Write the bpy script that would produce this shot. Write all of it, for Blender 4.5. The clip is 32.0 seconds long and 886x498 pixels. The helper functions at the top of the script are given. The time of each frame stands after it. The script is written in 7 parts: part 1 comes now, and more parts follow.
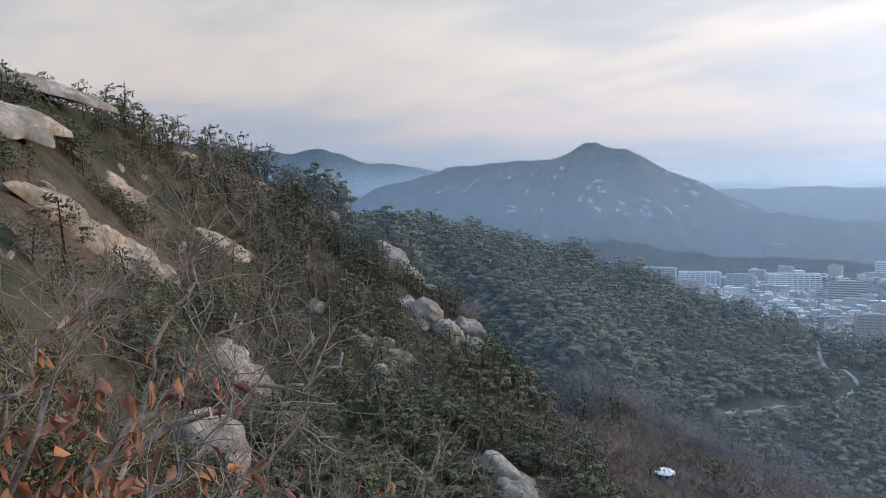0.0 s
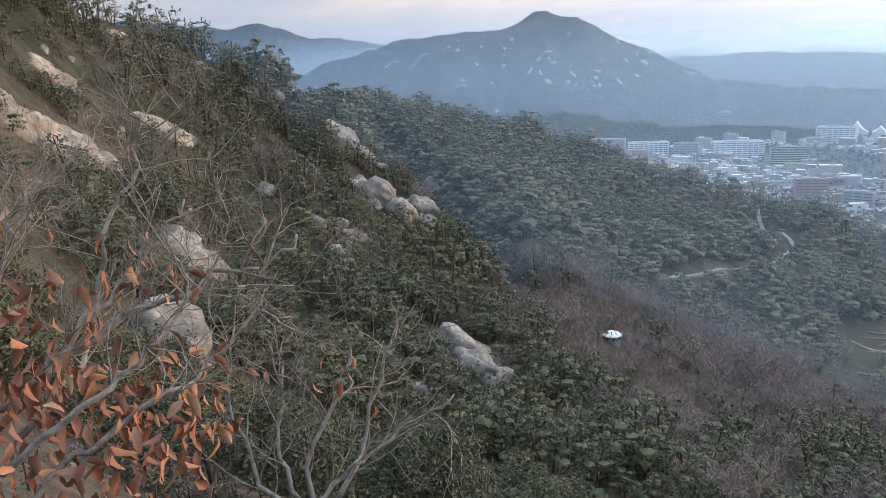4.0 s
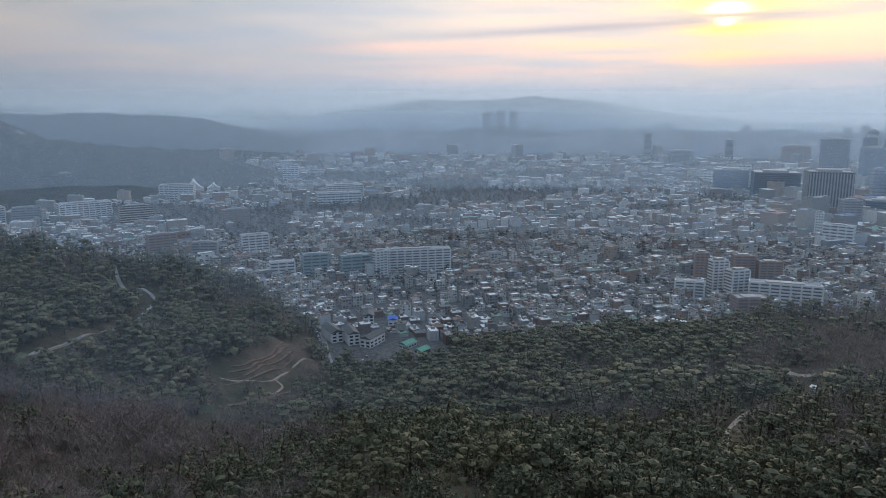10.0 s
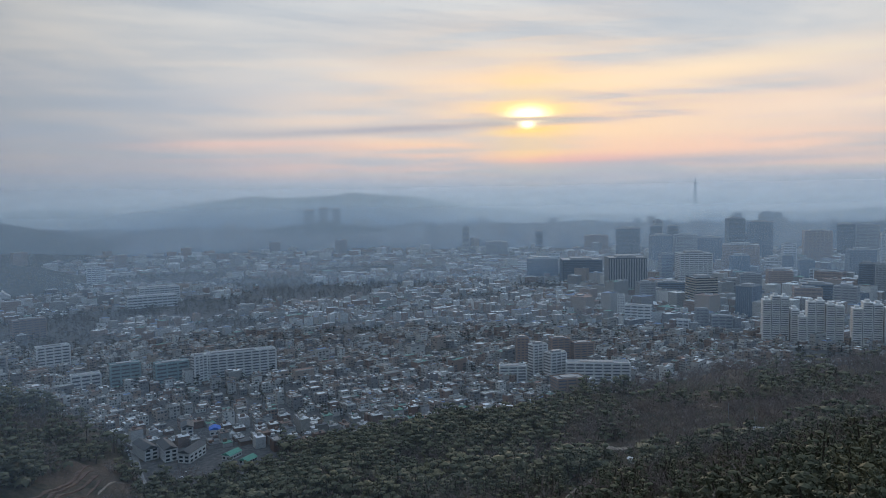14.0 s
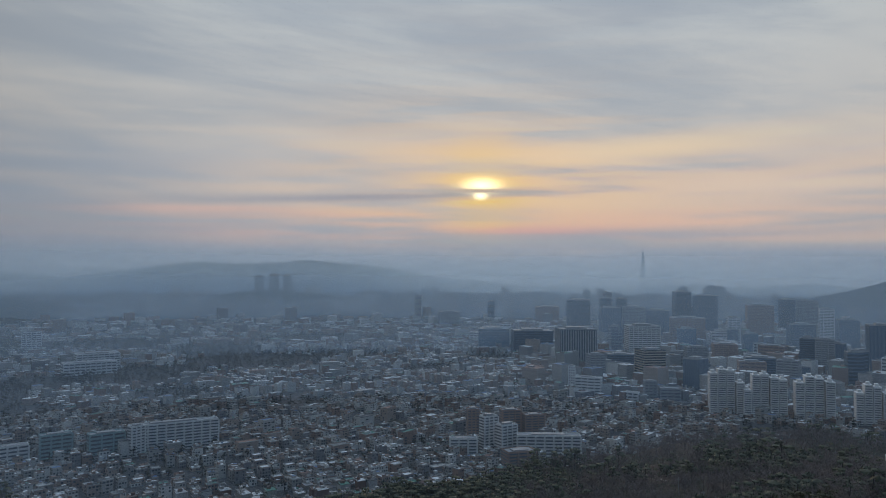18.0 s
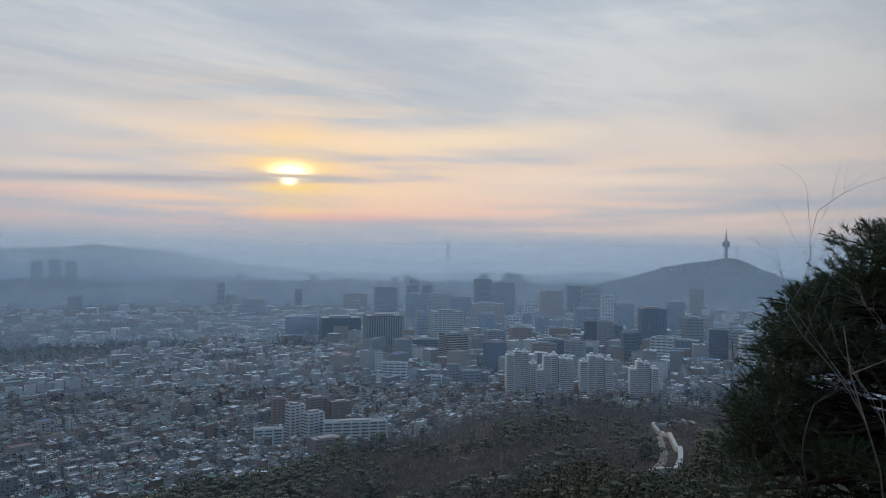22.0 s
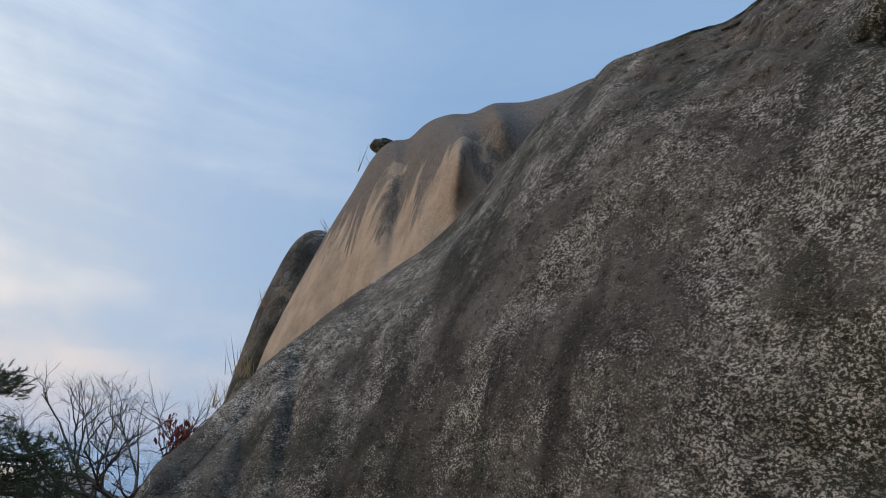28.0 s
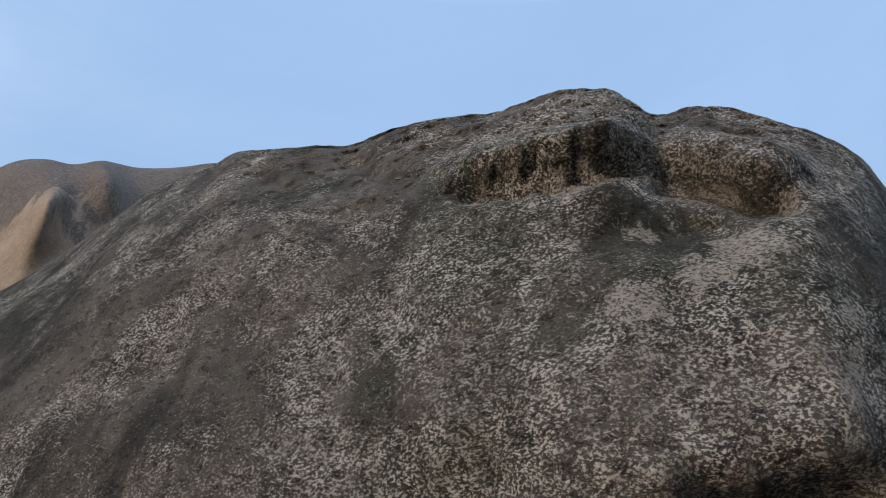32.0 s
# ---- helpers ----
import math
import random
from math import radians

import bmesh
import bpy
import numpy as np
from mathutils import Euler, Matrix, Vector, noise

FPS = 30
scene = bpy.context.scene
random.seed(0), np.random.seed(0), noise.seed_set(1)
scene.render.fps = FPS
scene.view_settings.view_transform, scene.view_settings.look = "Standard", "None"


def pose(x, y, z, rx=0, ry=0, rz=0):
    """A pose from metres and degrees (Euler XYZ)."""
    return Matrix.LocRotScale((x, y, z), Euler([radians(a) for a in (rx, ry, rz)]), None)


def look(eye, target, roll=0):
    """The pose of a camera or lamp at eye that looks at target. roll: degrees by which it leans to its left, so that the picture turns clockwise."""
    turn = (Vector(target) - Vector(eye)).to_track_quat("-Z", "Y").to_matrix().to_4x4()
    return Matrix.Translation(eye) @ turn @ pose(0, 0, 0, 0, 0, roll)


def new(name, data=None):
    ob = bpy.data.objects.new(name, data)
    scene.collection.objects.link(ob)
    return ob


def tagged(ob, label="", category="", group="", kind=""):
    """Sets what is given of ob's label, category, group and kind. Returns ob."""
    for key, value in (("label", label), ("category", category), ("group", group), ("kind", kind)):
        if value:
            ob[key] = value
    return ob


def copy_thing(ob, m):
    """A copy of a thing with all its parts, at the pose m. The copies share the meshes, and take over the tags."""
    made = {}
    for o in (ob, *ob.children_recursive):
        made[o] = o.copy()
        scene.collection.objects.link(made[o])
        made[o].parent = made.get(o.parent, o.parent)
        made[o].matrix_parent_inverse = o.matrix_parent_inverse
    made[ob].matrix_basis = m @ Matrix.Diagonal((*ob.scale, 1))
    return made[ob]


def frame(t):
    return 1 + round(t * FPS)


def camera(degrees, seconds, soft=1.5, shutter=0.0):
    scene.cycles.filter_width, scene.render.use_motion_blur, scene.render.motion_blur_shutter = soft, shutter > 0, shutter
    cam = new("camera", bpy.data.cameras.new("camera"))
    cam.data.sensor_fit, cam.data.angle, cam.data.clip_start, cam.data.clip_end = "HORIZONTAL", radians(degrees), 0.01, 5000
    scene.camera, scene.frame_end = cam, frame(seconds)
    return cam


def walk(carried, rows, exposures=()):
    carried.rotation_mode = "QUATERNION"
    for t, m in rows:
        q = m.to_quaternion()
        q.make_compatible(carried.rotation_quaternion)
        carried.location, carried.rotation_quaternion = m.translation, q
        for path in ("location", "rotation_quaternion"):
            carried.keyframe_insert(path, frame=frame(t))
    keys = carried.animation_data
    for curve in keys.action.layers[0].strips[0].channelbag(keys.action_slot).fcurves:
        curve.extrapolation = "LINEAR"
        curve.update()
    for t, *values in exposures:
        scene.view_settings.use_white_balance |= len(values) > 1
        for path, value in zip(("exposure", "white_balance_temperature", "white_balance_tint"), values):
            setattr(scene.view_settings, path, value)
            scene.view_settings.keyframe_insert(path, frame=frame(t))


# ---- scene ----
from itertools import product

EYE = Vector((0.0, 0.0, 200.0))          # the eye, 200 m over the city's streets


def toward(az, el):
    """Unit vector for a bearing (clockwise from +y) and an elevation, in degrees."""
    a, e = radians(az), radians(el)
    return Vector((math.sin(a) * math.cos(e), math.cos(a) * math.cos(e), math.sin(e)))


# ---- camera: seconds, bearing, elevation, roll; shift of the eye (x, y, z) ----
PATH = [
    (0.0, -50.14, -4.66, -1.35),
    (0.5, -49.26, -7.04, -1.47),
    (1.0, -48.85, -9.48, -1.66),
    (1.5, -48.49, -11.48, -2.01),
    (2.0, -48.00, -12.51, -2.20),
    (2.5, -47.55, -13.52, -2.37),
    (4.5, -45.45, -14.94, -3.01),
    (5.0, -41.01, -15.18, -2.23),
    (5.5, -37.33, -15.12, -2.16),
    (6.0, -33.27, -15.24, -1.68),
    (6.5, -29.01, -15.16, -1.55),
    (7.0, -26.21, -14.84, -1.64),
    (7.5, -22.95, -14.66, -1.47),
    (8.0, -18.42, -14.24, -1.21),
    (8.5, -11.63, -13.32, -0.76),
    (9.0, -5.50, -12.39, -0.41),
    (9.5, -0.66, -11.83, -0.14),
    (10.0, 2.75, -11.09, -0.02),
    (10.5, 5.38, -10.44, 0.15),
    (11.0, 8.45, -9.52, 0.31),
    (11.5, 10.65, -8.52, 0.29),
    (12.0, 12.96, -7.87, 0.13),
    (12.5, 14.73, -7.37, -0.12),
    (13.0, 15.61, -6.93, -0.48),
    (13.5, 16.43, -6.30, -0.62),
    (14.0, 16.72, -3.63, -0.78),
    (14.5, 16.94, -1.83, -0.73),
    (15.0, 17.23, -0.65, -0.54),
    (15.5, 17.49, 0.41, -0.25),
    (17.5, 19.85, 1.87, 0.36),
    (18.0, 20.52, 1.87, 0.32),
    (18.5, 21.97, 1.79, 0.41),
    (19.0, 23.16, 1.58, 0.52),
    (19.5, 25.58, 1.48, 0.43),
    (20.0, 27.56, 1.26, 0.32),
    (20.5, 29.33, 1.02, 0.11),
    (21.0, 31.32, 0.88, 0.00),
    (21.5, 33.05, 0.82, 0.06),
    (22.0, 35.70, 0.98, 0.67),
    (22.5, 39.87, 1.07, 1.36),
    (23.0, 44.95, 1.21, 1.72),
    (23.5, 54.92, 2.29, 1.80),
    (24.0, 63.19, 5.13, 2.31),
    (24.5, 68.34, 6.49, 3.10),
    (25.0, 74.24, 7.54, 3.21),
    (25.5, 80.84, 8.50, 3.21),
    (26.0, 87.53, 10.16, 3.63),
    (26.5, 95.78, 13.25, 5.20),
    (28.5, 118.48, 21.75, 6.13),
    (29.0, 122.34, 24.63, 5.62),
    (29.5, 126.20, 26.94, 6.38),
    (30.0, 131.97, 28.55, 6.06),
    (30.5, 136.63, 29.46, 5.38),
    (31.0, 140.43, 29.94, 4.85),
    (31.5, 143.45, 30.21, 4.50),
    (32.0, 147.51, 29.80, 3.13),
]
cam = camera(63.4, 32.0, soft=0.9)
walk(cam, [(t, look(EYE, EYE + toward(az, el), roll)) for t, az, el, roll in PATH],
     exposures=[(0.0, 0.78, 6700, 14), (2.5, 1.2, 6850, 14), (5.0, 1.15, 7000, 15), (7.0, 0.9, 7000, 15), (8.5, 0.36, 6900, 14), (10.0, 0.04, 6850, 13), (13.5, -0.32, 6550, 11), (15.0, -0.62, 6500, 10), (17.5, -0.9, 6450, 10), (21.0, -0.66, 6400, 10),
                (23.0, -0.52, 6350, 10), (24.0, -0.5, 6350, 10), (25.0, -0.35, 6300, 10), (26.5, 0.0, 6350, 11), (28.5, 0.3, 6500, 12), (32.0, 0.6, 6600, 14)])

# ---- sky and sun ----
SUN_AZ, SUN_EL = 23.6, 6.2
SUN_DIR = toward(SUN_AZ, SUN_EL)


class Nodes:
    """Small helper to write node trees."""

    def __init__(self, tree):
        self.t = tree
        tree.nodes.clear()

    def add(self, kind):
        return self.t.nodes.new(kind)

    def put(self, value, socket):
        if hasattr(value, "node"):
            self.t.links.new(value, socket)
        else:
            if socket.type == "RGBA" and not hasattr(value, "__len__"):
                value = (value, value, value, 1)
            elif socket.type == "RGBA" and len(value) == 3:
                value = (*value, 1)
            socket.default_value = value

    def math(self, op, a, b=0.0, c=0.0, clamp=False):
        n = self.add("ShaderNodeMath")
        n.operation, n.use_clamp = op, clamp
        for v, s in zip((a, b, c), n.inputs):
            self.put(v, s)
        return n.outputs[0]

    def vmath(self, op, a, b=(0, 0, 0)):
        n = self.add("ShaderNodeVectorMath")
        n.operation = op
        self.put(a, n.inputs[0])
        self.put(b, n.inputs[1])
        return n.outputs["Value"] if op in ("DOT_PRODUCT", "LENGTH", "DISTANCE") else n.outputs[0]

    def mix(self, fac, a, b, blend="MIX"):
        n = self.add("ShaderNodeMix")
        n.data_type, n.blend_type = "RGBA", blend
        self.put(fac, n.inputs[0])
        self.put(a, n.inputs[6])
        self.put(b, n.inputs[7])
        return n.outputs[2]

    def noise(self, vector, scale, detail=4.0, rough=0.55, distortion=0.0):
        n = self.add("ShaderNodeTexNoise")
        if vector is not None:
            self.put(vector, n.inputs["Vector"])
        n.inputs["Scale"].default_value = scale
        n.inputs["Detail"].default_value = detail
        n.inputs["Roughness"].default_value = rough
        n.inputs["Distortion"].default_value = distortion
        return n.outputs["Fac"]

    def ramp(self, fac, *stops, ease="LINEAR"):
        n = self.add("ShaderNodeValToRGB")
        n.color_ramp.interpolation = ease
        e = n.color_ramp.elements
        while len(e) < len(stops):
            e.new(0.5)
        for el, (p, c) in zip(e, stops):
            el.position = p
            el.color = (c, c, c, 1) if not hasattr(c, "__len__") else (*c, 1)
        self.put(fac, n.inputs[0])
        return n.outputs[0]

    def span(self, v, a, b, c=0.0, d=1.0, smooth=True):
        n = self.add("ShaderNodeMapRange")
        n.interpolation_type = "SMOOTHSTEP" if smooth else "LINEAR"
        for x, s in zip((v, a, b, c, d), n.inputs):
            self.put(x, s)
        return n.outputs[0]


def lin(*c):
    """sRGB values (0 to 1) as linear colour."""
    return tuple(((v + 0.055) / 1.055) ** 2.4 if v > 0.04 else v / 12.92 for v in c)


world = bpy.data.worlds.new("sky")
scene.world = world
world.use_nodes = True
w = Nodes(world.node_tree)
way = w.add("ShaderNodeTexCoord").outputs["Generated"]
sep = w.add("ShaderNodeSeparateXYZ")
w.put(way, sep.inputs[0])
sx, sy, sz = sep.outputs
up = w.math("MAXIMUM", sz, 0.0)
# clear sky, seen through the gaps of the cloud
nishita = w.add("ShaderNodeTexSky")
nishita.sky_type, nishita.sun_disc = "NISHITA", False
nishita.sun_elevation, nishita.sun_rotation = radians(SUN_EL), radians(SUN_AZ)
nishita.air_density, nishita.dust_density, nishita.ozone_density = 1.2, 2.0, 1.5
clear = w.mix(1.0, nishita.outputs[0], (0.1, 0.1, 0.1), "MULTIPLY")
clear = w.mix(0.75, clear, lin(0.60, 0.76, 0.94))
# cloud deck: a sheet high over the place, so that it closes up towards the horizon
reach = w.math("ADD", up, 0.09)
flat = w.add("ShaderNodeCombineXYZ")
w.put(w.math("DIVIDE", sx, reach), flat.inputs[0])
w.put(w.math("DIVIDE", sy, reach), flat.inputs[1])
turn = w.add("ShaderNodeMapping")
w.put(flat.outputs[0], turn.inputs["Vector"])
turn.inputs["Rotation"].default_value = (0, 0, radians(32))
turn.inputs["Scale"].default_value = (0.34, 1.0, 1.0)
deck = turn.outputs[0]
broad = w.noise(deck, 0.75, 5, 0.55, 0.2)
fine = w.noise(deck, 2.6, 8, 0.62, 0.15)
sunward = w.math("MAXIMUM", w.vmath("DOT_PRODUCT", way, tuple(SUN_DIR)), 0.0)
flatsun = Vector((SUN_DIR.x, SUN_DIR.y, 0)).normalized()
side = w.vmath("DOT_PRODUCT", way, tuple(flatsun))
tint = w.ramp(up, (0.0, lin(0.66, 0.69, 0.74)), (0.03, lin(0.69, 0.70, 0.74)), (0.07, lin(0.76, 0.74, 0.74)), (0.16, lin(0.82, 0.80, 0.78)), (0.34, lin(0.79, 0.815, 0.825)), (0.7, lin(0.72, 0.79, 0.86)))
shade = w.ramp(up, (0.0, lin(0.62, 0.66, 0.72)), (0.06, lin(0.64, 0.68, 0.73)), (0.2, lin(0.69, 0.72, 0.75)), (0.5, lin(0.65, 0.70, 0.76)))
bandvec = w.add("ShaderNodeCombineXYZ")
w.put(w.math("MULTIPLY", w.math("ARCTAN2", sx, sy), 1.5), bandvec.inputs[0])
w.put(w.math("ADD", w.math("MULTIPLY", sz, 9.0), w.math("MULTIPLY", sx, 1.1)), bandvec.inputs[1])
layers = w.noise(bandvec.outputs[0], 1.0, 7, 0.58, 0.35)
cloud = w.mix(w.span(w.math("ADD", w.math("ADD", w.math("MULTIPLY", broad, 0.3), w.math("MULTIPLY", fine, 0.22)), w.math("MULTIPLY", layers, 0.48)), 0.41, 0.59), shade, tint)
# warm light through the thin cloud round the sun, broken by long bars of cloud
glow = w.math("MULTIPLY", w.math("POWER", sunward, 34.0), w.span(up, 0.13, 0.27, 1.0, 0.12))
core = w.math("POWER", sunward, 700.0)
barvec = w.add("ShaderNodeCombineXYZ")
w.put(w.math("MULTIPLY", w.math("ARCTAN2", sx, sy), 2.2), barvec.inputs[0])
w.put(w.math("MULTIPLY", sz, 34.0), barvec.inputs[1])
bars = w.span(w.noise(barvec.outputs[0], 1.0, 5, 0.55, 0.3), 0.38, 0.60)
low = w.span(up, 0.015, 0.10)
warm = w.math("MULTIPLY", w.math("MULTIPLY", glow, low), w.math("ADD", 0.12, w.math("MULTIPLY", bars, 0.88)))
east = w.math("SUBTRACT", w.math("ARCTAN2", sx, sy), radians(44))
band = w.math("MULTIPLY", w.math("EXPONENT", w.math("MULTIPLY", w.math("MULTIPLY", east, east), -3.2)), w.math("MULTIPLY", w.span(up, 0.015, 0.05), w.span(up, 0.10, 0.21, 1.0, 0.0)))
cloud = w.mix(w.math("MULTIPLY", band, w.math("ADD", 0.25, w.math("MULTIPLY", bars, 0.6))), cloud, lin(0.94, 0.83, 0.74))
pink = w.math("MULTIPLY", w.math("MULTIPLY", w.span(up, 0.03, 0.05), w.span(up, 0.075, 0.095, 1.0, 0.0)), w.math("POWER", sunward, 14.0))
cloud = w.mix(w.math("MULTIPLY", pink, w.math("MULTIPLY", bars, 0.6)), cloud, lin(0.97, 0.74, 0.66))
cloud = w.mix(w.math("MULTIPLY", warm, 0.85, clamp=True), cloud, lin(1.0, 0.84, 0.66))
cloud = w.mix(w.math("MULTIPLY", core, w.math("ADD", 0.4, w.math("MULTIPLY", bars, 0.6)), clamp=True), cloud, lin(1.0, 0.84, 0.52))
def streak(az_c, az_w, el_c, el_w, rise):
    """A thin bar of cloud: strength by bearing and height."""
    da = w.math("DIVIDE", w.math("SUBTRACT", w.math("ARCTAN2", sx, sy), radians(az_c)), radians(az_w))
    wob = w.math("MULTIPLY", w.math("SUBTRACT", w.noise(barvec.outputs[0], 3.0, 3, 0.5), 0.5), 0.006)
    de = w.math("DIVIDE", w.math("ADD", wob, w.math("SUBTRACT", sz, w.math("ADD", math.sin(radians(el_c)), w.math("MULTIPLY", da, rise)))), radians(el_w))
    return w.math("EXPONENT", w.math("MULTIPLY", w.math("ADD", w.math("MULTIPLY", da, da), w.math("MULTIPLY", de, de)), -1.0))


for az_c, az_w, el_c, el_w, rise, tone, force in ((14, 13, 5.9, 0.32, 0.008, (0.62, 0.63, 0.68), 0.75), (1, 7, 4.7, 0.30, 0.004, (0.90, 0.77, 0.72), 0.7), (27.5, 6, 3.3, 0.35, 0.0, (0.95, 0.72, 0.66), 0.8), (40, 13, 3.0, 0.5, 0.0, (0.62, 0.66, 0.72), 0.5),
                                                  (36, 12, 9.6, 0.9, 0.012, (0.98, 0.87, 0.72), 0.7), (50, 11, 6.4, 0.6, -0.004, (0.93, 0.84, 0.76), 0.7), (16, 8, 10.5, 0.8, 0.02, (0.88, 0.82, 0.76), 0.5), (60, 14, 4.6, 0.5, -0.01, (0.62, 0.67, 0.74), 0.5), (-3, 12, 8.0, 1.3, 0.01, (0.64, 0.69, 0.75), 0.5),
                                                  (-22, 9, 8.5, 1.0, 0.012, (0.66, 0.70, 0.76), 0.6), (-18, 8, 5.0, 0.8, 0.006, (0.65, 0.70, 0.77), 0.55)):
    cloud = w.mix(w.math("MULTIPLY", streak(az_c, az_w, el_c, el_w, rise), force), cloud, lin(*tone))
# the sun itself, veiled, cut by one dark bar
squash = w.math("ADD", w.math("POWER", w.math("SUBTRACT", w.math("ARCTAN2", sx, sy), radians(SUN_AZ)), 2.0), w.math("MULTIPLY", w.math("POWER", w.math("SUBTRACT", sz, math.sin(radians(SUN_EL + 0.75))), 2.0), 7.0))
low_disc = w.math("ADD", w.math("POWER", w.math("SUBTRACT", w.math("ARCTAN2", sx, sy), radians(SUN_AZ - 0.1)), 2.0), w.math("MULTIPLY", w.math("POWER", w.math("SUBTRACT", sz, math.sin(radians(SUN_EL - 0.1))), 2.0), 3.5))
disc = w.math("ADD", w.math("EXPONENT", w.math("MULTIPLY", squash, -2000.0)), w.math("EXPONENT", w.math("MULTIPLY", low_disc, -16000.0)))
cut = w.math("SUBTRACT", 1.0, w.span(w.math("ABSOLUTE", w.math("SUBTRACT", sz, math.sin(radians(SUN_EL + 0.32)))), 0.001, 0.0045, 1.0, 0.0))
cloud = w.mix(w.math("MULTIPLY", disc, cut), cloud, (2.2, 1.75, 0.9), "ADD")
# cover thins away from the sun and overhead
cover = w.math("ADD", w.math("MULTIPLY", broad, 0.6), w.math("ADD", w.math("MULTIPLY", fine, 0.15), w.math("MULTIPLY", layers, 0.5)))
away = w.vmath("DOT_PRODUCT", way, tuple(toward(-14, 0)))
cover = w.math("ADD", cover, w.span(away, -0.8, 0.25, -0.40, 0.62))
cover = w.math("SUBTRACT", cover, w.math("MULTIPLY", w.span(up, 0.25, 0.75), 0.38))
sky = w.mix(w.span(cover, 0.0, 1.15, 0.12, 1.0), clear, cloud)
sky = w.mix(1.0, sky, w.span(sunward, 0.55, 0.98, 1.0, 1.22), "MULTIPLY")
sky = w.mix(1.0, sky, w.span(side, -0.1, 0.95, 0.64, 1.0), "MULTIPLY")
sky = w.mix(1.0, sky, w.ramp(up, (0.0, 0.62), (0.75, 0.62), (0.97, 2.0)), "MULTIPLY")
sky = w.mix(1.0, sky, w.span(w.vmath("DOT_PRODUCT", way, tuple(toward(-58, 0))), 0.35, 0.98, 1.0, 0.76), "MULTIPLY")
back = w.add("ShaderNodeBackground")
w.put(sky, back.inputs[0])
back.inputs[1].default_value = 2.1
out = w.add("ShaderNodeOutputWorld")
w.t.links.new(back.outputs[0], out.inputs[0])

sun_data = bpy.data.lights.new("sun", "SUN")
sun_data.energy, sun_data.angle, sun_data.color = 1.8, radians(14), (1.0, 0.78, 0.55)
sun = new("sun", sun_data)
sun.matrix_world = look((0, 0, 400), Vector((0, 0, 400)) - SUN_DIR)

# ---- materials ----
def material(name):
    m = bpy.data.materials.new(name)
    m.use_nodes = True
    n = Nodes(m.node_tree)
    return m, n


def finish(n, colour, rough=0.8, metal=0.0, bump=None, depth=0.02, strength=0.6, spec=0.3):
    b = n.add("ShaderNodeBsdfPrincipled")
    n.put(colour, b.inputs["Base Color"])
    n.put(rough, b.inputs["Roughness"])
    n.put(metal, b.inputs["Metallic"])
    b.inputs["Specular IOR Level"].default_value = spec
    if bump is not None:
        h = n.add("ShaderNodeBump")
        h.inputs["Distance"].default_value = depth
        h.inputs["Strength"].default_value = strength
        n.put(bump, h.inputs["Height"])
        n.t.links.new(h.outputs[0], b.inputs["Normal"])
    o = n.add("ShaderNodeOutputMaterial")
    n.t.links.new(b.outputs[0], o.inputs[0])


def place(n):
    return n.add("ShaderNodeNewGeometry").outputs["Position"]


def own(n):
    return n.add("ShaderNodeTexCoord").outputs["Object"]


def island(n):
    return n.add("ShaderNodeNewGeometry").outputs["Random Per Island"]


def simple(name, a, b, scale, rough=0.8, metal=0.0, depth=0.01, detail=5):
    """A two-tone surface with grain at two scales."""
    m, n = material(name)
    p = own(n)
    v = n.math("ADD", n.math("MULTIPLY", n.noise(p, scale, detail), 0.6), n.math("MULTIPLY", n.noise(p, scale * 7, 3), 0.4))
    finish(n, n.mix(n.span(v, 0.35, 0.65), a, b), rough, metal, v, depth)
    return m


def forest_floor():
    m, n = material("forest_floor")
    p = place(n)
    a = n.noise(p, 0.012, 6, 0.6)
    b = n.noise(p, 0.11, 6, 0.65)
    c = n.noise(p, 0.9, 4, 0.6)
    green = n.mix(n.span(b, 0.35, 0.65), (0.030, 0.034, 0.022), (0.054, 0.052, 0.034))
    brown = n.mix(n.span(c, 0.35, 0.65), (0.062, 0.048, 0.038), (0.115, 0.086, 0.068))
    col = n.mix(n.span(n.math("ADD", a, n.math("MULTIPLY", b, 0.4)), 0.60, 0.82), green, brown)
    col = n.mix(n.math("MULTIPLY", n.span(n.math("ADD", n.math("MULTIPLY", n.noise(p, 0.03, 8, 0.7), 0.7), n.math("MULTIPLY", n.noise(p, 0.006, 3, 0.5), 0.3)), 0.61, 0.66), 0.5), col, (0.30, 0.27, 0.235))
    finish(n, col, 0.95, 0, n.math("ADD", b, n.math("MULTIPLY", c, 0.4)), 1.6, 0.8, 0.1)
    return m


def city_ground():
    m, n = material("city_ground")
    p = place(n)
    b = n.noise(p, 0.02, 5, 0.6)
    c = n.noise(p, 0.25, 4, 0.6)
    col = n.mix(n.span(c, 0.4, 0.6), (0.055, 0.056, 0.06), (0.11, 0.108, 0.105))
    col = n.mix(n.span(b, 0.55, 0.66), col, (0.075, 0.066, 0.050))
    finish(n, col, 0.9, 0, c, 0.4)
    return m


